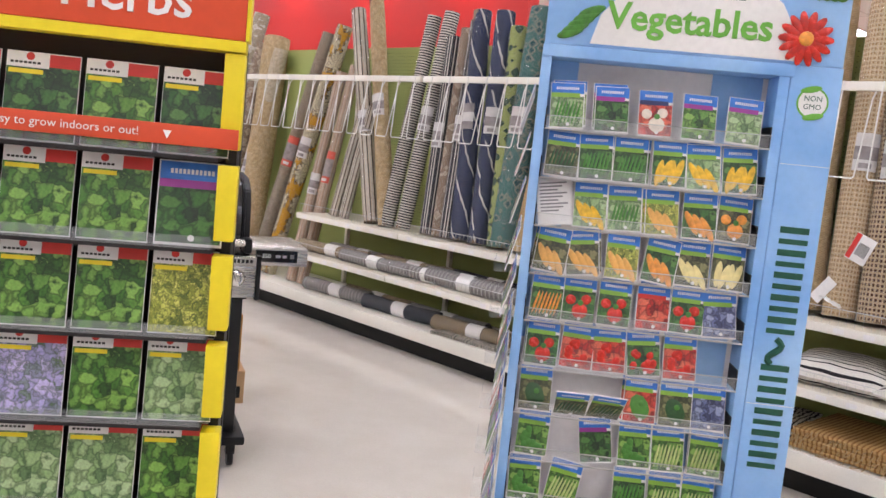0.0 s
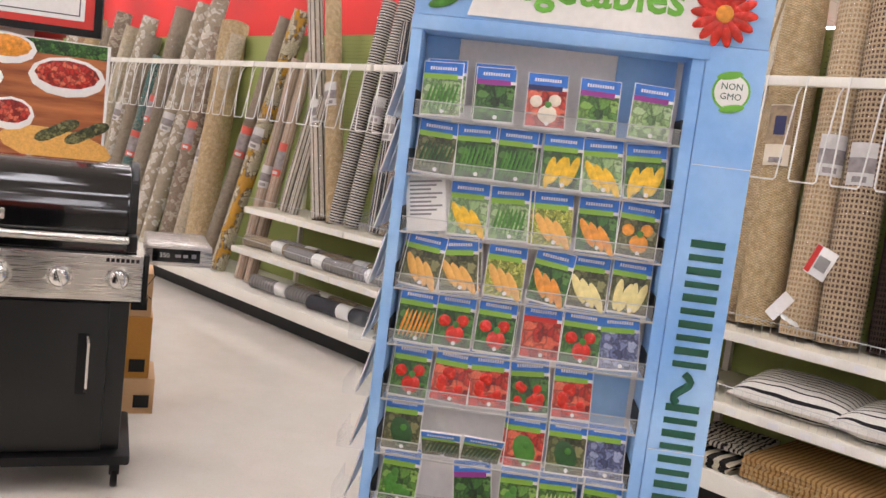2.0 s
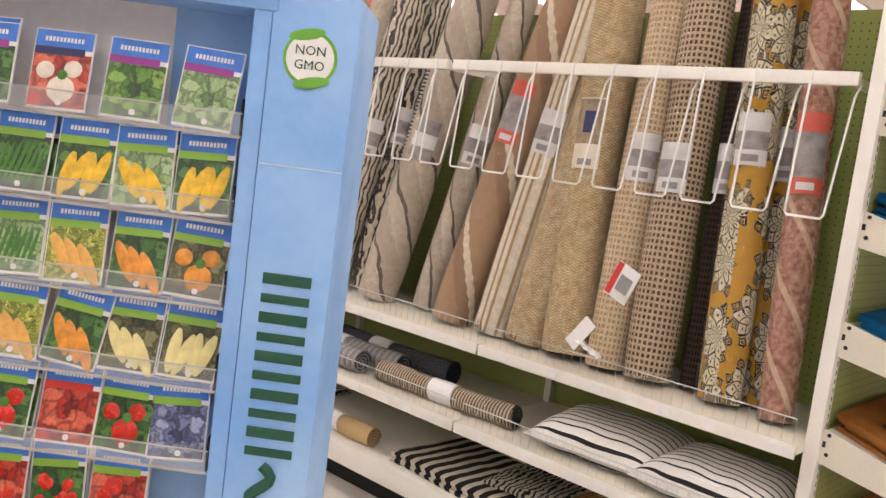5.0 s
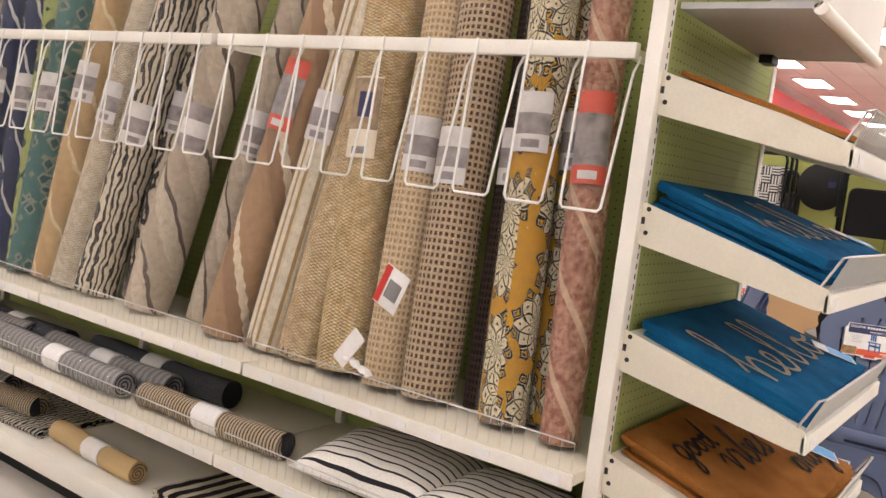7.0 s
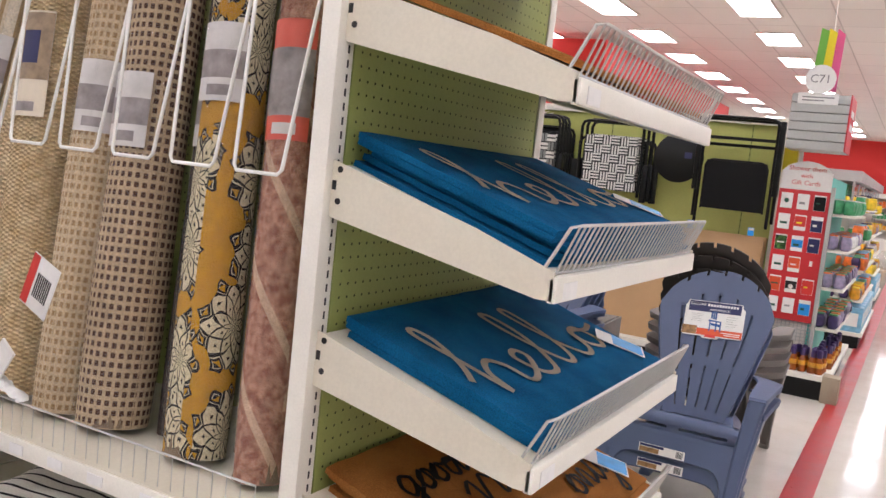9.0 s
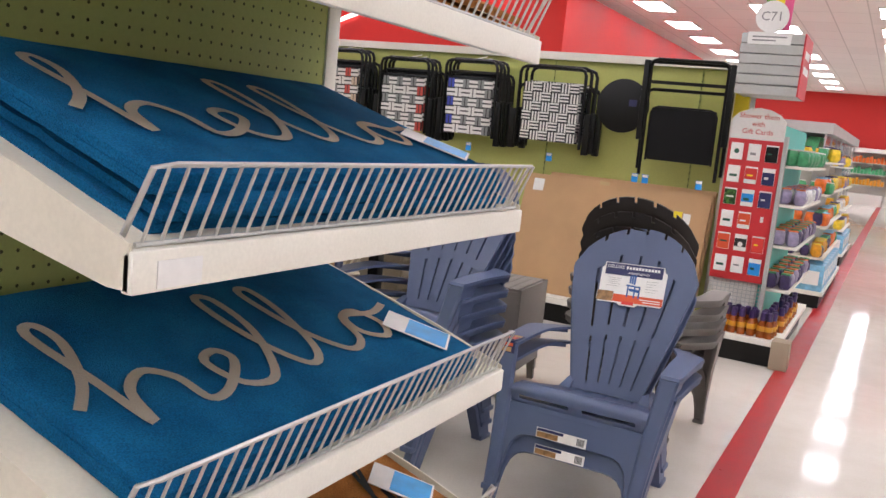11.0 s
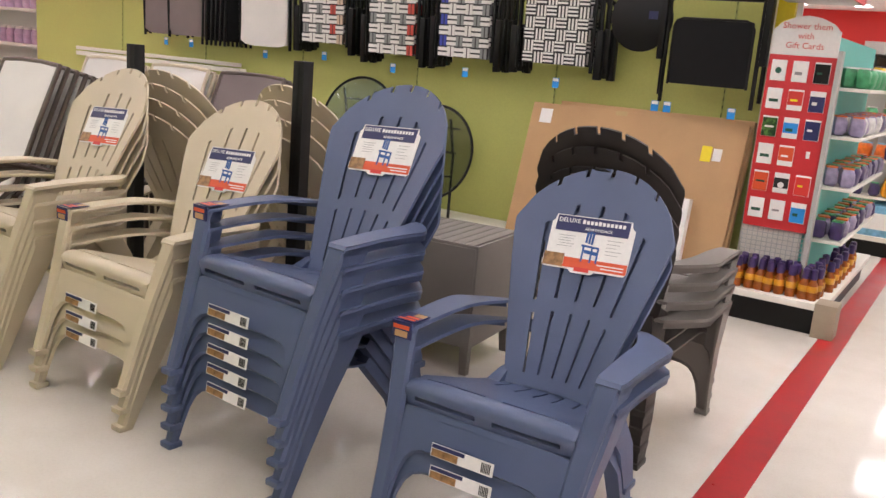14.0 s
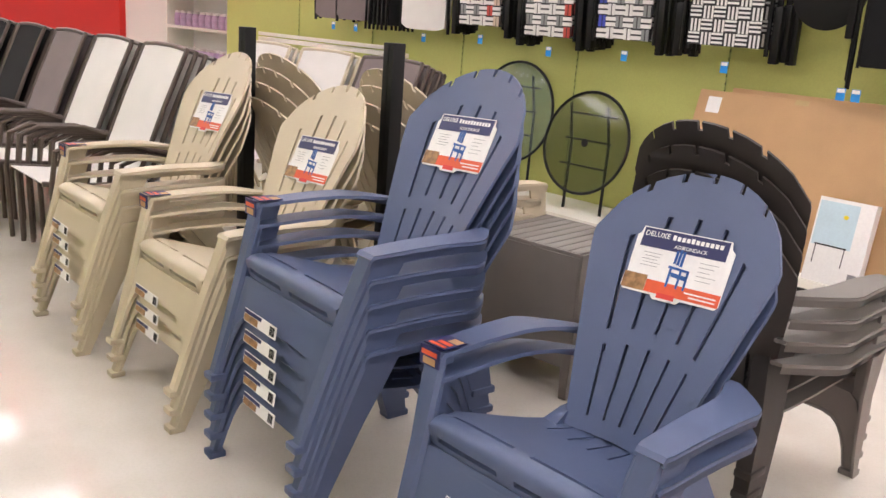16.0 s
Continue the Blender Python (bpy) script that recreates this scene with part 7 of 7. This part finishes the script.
# small shelves with lilac goods past the green wall
sh = thing("goods_shelf", pose(-9.4, 11.2, 0), "white wall shelf with small lilac goods", "shelving")
lilac = plain("lilac", (186, 160, 190), 0.5, vary=0.15, blotch=20)
for z in (0.2, 0.65, 1.1, 1.5):
    part("board", boxes((0, 0, z - 0.03, 1.9, 0.38, z)), white_metal, sh)
for s in (-0.03, 1.9):
    part("side_panel", boxes((s, 0, 0, s + 0.03, 0.38, 1.9)), white_metal, sh)
rr = random.Random(9)
for z in (0.2, 0.65, 1.1, 1.5):
    for k in range(11):
        it = thing("small_jar", pose(-9.32 + 0.165 * k, 11.33, z), "small lilac plastic jar on the wall shelf", "jar", "jars on the wall shelf")
        bm = B()
        lathe(bm, [(0.05, 0), (0.06, 0.02), (0.06, 0.13), (0.045, 0.16)], 14)
        part("jar_body", bm, lilac, it)
        bm = B()
        lathe(bm, [(0.047, 0.161), (0.047, 0.19)], 14)
        part("lid", bm, white_cloth, it)

# ---- gift card end display and the aisle beyond ----
teal = plain("teal_panel", (98, 190, 178), 0.5, vary=0.05)
sign_red = plain("sign_red", (196, 40, 46), 0.5, vary=0.05)
wood_block = plain("wood_block", (160, 146, 124), 0.7, vary=0.12, grain=120)


def gift_cards():
    t = thing("gift_card_display", pose(0, 0, 0), "red gift card board on a white and black end display", "display rack")
    part("plinth", boxes((0.36, 10.42, 0.0, 0.90, 12.3, 0.15)), black_kick, t)
    part("deck", boxes((0.345, 10.38, 0.15, 0.94, 12.32, 0.19), bevel=0.004), white_metal, t)
    part("corner_post", boxes((0.89, 10.36, 0.0, 1.01, 10.52, 0.2), bevel=0.004), wood_block, t, "scuffed wooden corner guard")
    b = part("red_board", boxes((0.365, 10.62, 0.54, 0.735, 10.65, 1.56), bevel=0.003), sign_red, t, "red card board")
    bm = B()
    prism(bm, [(0.365, 1.56), (0.735, 1.56), (0.735, 1.70), (0.69, 1.745), (0.62, 1.775), (0.55, 1.785), (0.48, 1.775), (0.41, 1.745), (0.365, 1.70)], 0.012, pose(0, 10.625, 0))
    h = part("arched_top", bm, paper, b, "white arched heading")
    for i, w in enumerate(("Shower them", "with", "Gift Cards")):
        words("heading_text", w, 0.05, red_ink, h, pose(0.55, 10.6235, 1.725 - 0.055 * i), 0.0006)
    inks = [paper, paper, black_plastic, paper, red_ink, navy_ink, PHOTO["dark"], blue_ink, navy_ink, paper, orange_ink, red_ink, orange_ink, black_ink, red_ink, paper, paper, blue_ink, paper, blue_ink, red_ink]
    for k in range(18):
        c, r = k % 3, k // 3
        x, z = 0.43 + 0.12 * c, 1.47 - 0.163 * r
        if k == 11:
            part("card_hook", boxes((x - 0.01, 10.612, z, x + 0.01, 10.62, z + 0.04)), paper, b)
            continue
        g = part("gift_card", boxes((x - 0.043, 10.612, z - 0.06, x + 0.043, 10.6195, z + 0.06), bevel=0.003), paper, b)
        full = k % 3 != 1
        part("card_print", boxes((x - 0.041, 10.6105, z - (0.058 if full else 0.03), x + 0.041, 10.6118, z + (0.03 if k % 2 else 0.05))), inks[k], g)
        mk = (paper, paper, deep_green, paper, yellow_card)[k % 5] if inks[k] is not paper else (deep_green, grey_ink, red_ink)[k % 3]
        part("card_mark", seal_mesh(0.018) if k in (0, 13) else boxes((-0.026, -0.0004, -0.008, 0.026 - 0.012 * (k % 3), 0.0004, 0.004 + 0.006 * (k % 2))), mk, g, "", pose(x, 10.6095, z - 0.012 * (k % 2)))
    bm = B()
    for k in range(13):
        tube(bm, [(0.37 + 0.03 * k, 10.635, 0.3), (0.37 + 0.03 * k, 10.635, 0.54)], 0.003, 5)
    for k in range(9):
        tube(bm, [(0.365, 10.632, 0.31 + 0.028 * k), (0.735, 10.632, 0.31 + 0.028 * k)], 0.003, 5)
    part("wire_grid", bm, wire_grey, t)["kind"] = "stuff"
    part("side_frame", boxes((0.74, 10.6, 0.19, 0.765, 10.68, 1.6)), grey_slat, t)
    part("core_panel", boxes((0.36, 10.68, 0.19, 0.70, 12.3, 1.68)), wall_white, t)
    part("teal_panel", boxes((0.705, 10.69, 0.19, 0.72, 12.3, 1.68)), teal, t, "teal shelf back")
    part("yellow_panel", boxes((0.35, 10.70, 1.685, 0.45, 10.9, 1.95)), yellow_card, t)
    for z in (0.5, 0.82, 1.12, 1.4):
        part("shelf", boxes((0.722, 10.75, z - 0.02, 0.92, 12.25, z), bevel=0.003), white_metal, t)
    return t


gift_cards()
snack = [plain("snack_" + n, c, 0.35, vary=0.25, blotch=25, bump=0.1) for n, c in (("purple", (62, 48, 92)), ("lilac", (150, 140, 168)), ("amber", (214, 150, 30)), ("green", (70, 150, 100)), ("orange", (220, 110, 40)), ("yellow", (232, 200, 50)), ("white", (214, 214, 210)), ("blue", (120, 176, 206)))]


def pouch(mat, lab, cap):
    t = thing("snack_pouch", pose(0, 0, 0), lab, "snack", "snacks on the aisle shelves")
    bm = B()
    r = bmesh.ops.create_uvsphere(bm, u_segments=10, v_segments=7, radius=1)
    for v in r["verts"]:
        k = 1 + 0.25 * noise.noise(v.co * 2.5)
        q = [math.copysign(abs(c) ** 0.55, c) for c in v.co]
        v.co = Vector((q[0] * 0.043 * k, q[1] * 0.05 * k, 0.06 + q[2] * 0.06 * (1 + 0.1 * noise.noise(v.co * 4))))
    for f in bm.faces:
        f.smooth = True
    part("pouch", bm, mat, t)
    part("seam", boxes((-0.032, -0.036, 0.112, 0.032, 0.036, 0.121)), cap, t)
    return t


rr = random.Random(21)
pouches = [pouch(snack[i], "crinkled foil snack pouch on an aisle shelf", snack[(i + 3) % 8]) for i in range(7)]
used = [False] * 7


def place(i, m):
    if not used[i]:
        pouches[i].matrix_basis = m
        used[i] = True
    else:
        copy_thing(pouches[i], m)


for z, pick in ((0.5, (0, 1)), (0.82, (1, 0)), (1.12, (1, 6)), (1.4, (3, 3))):
    for k in range(11):
        for x in (0.775, 0.87):
            place(pick[k % 2], pose(x + rr.uniform(-0.01, 0.01), 10.82 + 0.13 * k, z, 0, 0, rr.uniform(-30, 30)))
bottle_amber = plain("bottle_amber", (150, 78, 26), 0.2, vary=0.3, blotch=30, bump=0)
bottle_cap = plain("bottle_cap", (60, 40, 90), 0.4)
bt = thing("small_bottle", pose(0, 0, 0), "amber bottle with purple cap on the low deck", "bottle", "bottles on the deck")
bm = B()
lathe(bm, [(0.028, 0), (0.03, 0.01), (0.03, 0.09), (0.016, 0.12), (0.014, 0.135)], 12)
part("bottle_body", bm, bottle_amber, bt)
bm = B()
lathe(bm, [(0.03, 0.05), (0.031, 0.052), (0.031, 0.085), (0.03, 0.087)], 12)
part("bottle_label", bm, snack[2], bt)
bm = B()
lathe(bm, [(0.02, 0.125), (0.022, 0.13), (0.02, 0.18), (0.012, 0.185)], 10)
part("cap", bm, bottle_cap, bt)
bt.matrix_basis = pose(0.42, 10.46, 0.19)
for i in range(8):
    for j in range(3):
        if i + j:
            copy_thing(bt, pose(0.42 + 0.062 * i + rr.uniform(-0.01, 0.01), 10.46 + 0.07 * j, 0.19, rr.uniform(-4, 4), rr.uniform(-5, 5), 0))
for k in range(14):
    copy_thing(bt, pose(0.83 + 0.06 * (k % 2), 10.7 + 0.075 * k, 0.19, 0, rr.uniform(-5, 5), 0))


def aisle_unit(y0, y1, x0, x1, h, picks, lab):
    t = thing("aisle_shelving", pose(0, 0, 0), lab, "shelving", "aisle shelving beyond the garden area")
    part("plinth", boxes((x0, y0 + 0.03, 0, x1 - 0.03, y1, 0.13)), black_kick, t)
    part("deck", boxes((x0, y0, 0.13, x1, y1, 0.17)), white_metal, t)
    part("core", boxes((x0, y0 + 0.3, 0.17, x1 - 0.3, y1, h)), grey_slat, t)
    for k in range(4):
        z = 0.5 + (h - 0.6) * k / 3
        part("shelf", boxes((x0, y0 + 0.06, z - 0.02, x1 - 0.05 - 0.03 * k, y1, z)), white_metal, t)
        for j in range(int((y1 - y0) / 0.17)):
            place(picks[(k + j // 4) % len(picks)], pose(x1 - 0.13 - 0.03 * k, y0 + 0.12 + 0.165 * j, z, 0, 0, rr.uniform(-25, 25)) @ Matrix.Diagonal((1.15, 1.15, 1.15, 1)))
        for j in range(3):
            place(picks[(k + 1) % len(picks)], pose(x0 + 0.08 + 0.13 * j, y0 + 0.14, z, 0, 0, rr.uniform(-25, 25)))
    for j in range(int((y1 - y0) / 0.3)):
        bxs = thing("blue_box", pose(x1 - 0.16, y0 + 0.16 + 0.29 * j, 0.17), "pale blue printed box on the base shelf", "box", "boxes on the aisle shelving")
        part("box_body", boxes((-0.14, -0.13, 0, 0.14, 0.13, 0.26), bevel=0.004), snack[7], bxs)
        part("box_print", boxes((-0.1, -0.132, 0.06, 0.1, -0.1305, 0.2), (0.1405, -0.09, 0.06, 0.142, 0.09, 0.2)), paper, bxs)
    return t


aisle_unit(13.35, 16.0, 0.55, 1.0, 1.55, (2, 0, 4, 3, 5), "white aisle shelving full of yellow and purple snacks")
aisle_unit(17.6, 19.6, 0.45, 0.95, 1.5, (5, 6, 2, 1), "white aisle shelving with mixed bright snacks")

# grey aisle sign with a number disc
sg = thing("aisle_sign", pose(0, 0, 0), "grey slatted aisle sign box with a red side", "sign")
for k in range(6):
    part("slat", boxes((0.40, 10.32, 1.86 + 0.068 * k, 0.80, 10.78, 1.922 + 0.068 * k), bevel=0.004), grey_slat, sg)
part("red_side", boxes((0.8005, 10.32, 1.86, 0.81, 10.78, 2.27)), sign_red, sg)
part("side_text_bar", boxes((0.8105, 10.4, 2.02, 0.812, 10.7, 2.07), (0.8105, 10.4, 2.12, 0.812, 10.66, 2.17)), paper, sg)
part("text_card", boxes((0.44, 10.315, 2.19, 0.72, 10.3195, 2.27)), paper, sg)
part("text_line", boxes((0.47, 10.3135, 2.235, 0.69, 10.3145, 2.245), (0.47, 10.3135, 2.212, 0.62, 10.3145, 2.222)), grey_ink, sg)
part("number_disc", seal_mesh(0.105, 32, 0.012), paper, sg, "white number disc", pose(0.58, 10.30, 2.37))
words("number_text", "C71", 0.085, grey_ink, sg, pose(0.58, 10.2975, 2.37), 0.0006)
for k, mt in enumerate((leaf_green, yellow_card, plain("band_pink", (220, 90, 140), 0.5))):
    bm = B()
    prism(bm, [(0.50 + 0.06 * k, 2.3), (0.56 + 0.06 * k, 2.3), (0.58 + 0.055 * k, 2.74 - 0.01 * k), (0.525 + 0.055 * k, 2.76)], 0.006, pose(0, 10.42 + 0.01 * k, 0))
    part("colour_band", bm, mt, sg, "bright colour band")
part("sign_pole", boxes((0.46, 10.7, 1.65, 0.49, 10.73, 1.86), (0.6, 10.5, 2.75, 0.605, 10.505, 4.0)), white_metal, sg)

# cold cabinets along the far end
cab_glass = clear("cabinet_glass", (206, 216, 220), 0.05, 0.3)
for k in range(7):
    y = 21.5 + 1.55 * k
    f = thing("cold_cabinet", pose(-0.6, y, 0), "grey glass-door cold cabinet with lit shelves", "cabinet", "cold cabinets")
    part("carcass", boxes((0, 0, 0, 0.7, 1.5, 0.12), (0, 0, 1.95, 0.9, 1.5, 2.15), (0, 0, 0.12, 0.05, 1.5, 1.95)), grey_slat, f)
    for j in range(4):
        part("shelf", boxes((0.05, 0.03, 0.45 + 0.37 * j, 0.72, 1.47, 0.47 + 0.37 * j)), white_metal, f)
        part("stock", boxes(*[(0.45, 0.08 + 0.14 * i, 0.47 + 0.37 * j, 0.68, 0.19 + 0.14 * i, 0.66 + 0.37 * j + 0.06 * ((i * 7 + j) % 3)) for i in range(10)]), snack[(k + j) % 8], f)["kind"] = "stuff"
    part("door_glass", boxes((0.78, 0.03, 0.14, 0.79, 1.47, 1.93)), cab_glass, f)
    for q in (0, 1.47):
        part("door_frame", boxes((0.77, q, 0.12, 0.8, q + 0.03, 1.95)), grey_slat, f)
for k in range(9):
    x = -1.5 + 1.3 * k
    f = thing("open_cooler", pose(x, 38.9, 0), "white open cooler with shelves by the far wall", "cooler", "open coolers")
    part("carcass", boxes((0, 0.6, 0, 1.25, 0.7, 2.0), (0, 0, 0, 1.25, 0.6, 0.4), (0, 0, 1.9, 1.25, 0.6, 2.05)), wall_white, f)
    for j in range(3):
        part("shelf", boxes((0.02, 0.1, 0.7 + 0.4 * j, 1.23, 0.6, 0.73 + 0.4 * j)), white_metal, f)
        part("stock", boxes(*[(0.05 + 0.12 * i, 0.2, 0.73 + 0.4 * j, 0.15 + 0.12 * i, 0.4, 0.9 + 0.4 * j + 0.04 * (i % 3)) for i in range(10)]), snack[(k * 2 + j) % 8], f)["kind"] = "stuff"
for x in (-7.0, 5.0):
    single("pillar", boxes((x, 30, 0, x + 0.4, 30.4, 4.0)), wall_white, "square white pillar up to the ceiling", "pillar", kind="structure")
for x, y in ((1.9, 22.0), (2.2, 27.0)):
    f = thing("hanging_banner", pose(x, y, 2.6), "red hanging department banner", "sign", "hanging banners")
    part("banner", boxes((-0.4, 0, 0, 0.4, 0.02, 0.9)), sign_red, f)
    part("banner_text_bar", boxes((-0.3, -0.003, 0.3, 0.3, -0.001, 0.4), (-0.3, -0.003, 0.5, 0.2, -0.001, 0.6)), paper, f)
    part("cord", boxes((-0.3, 0.008, 0.9, -0.295, 0.012, 1.4), (0.295, 0.008, 0.9, 0.3, 0.012, 1.4)), wire_grey, f)
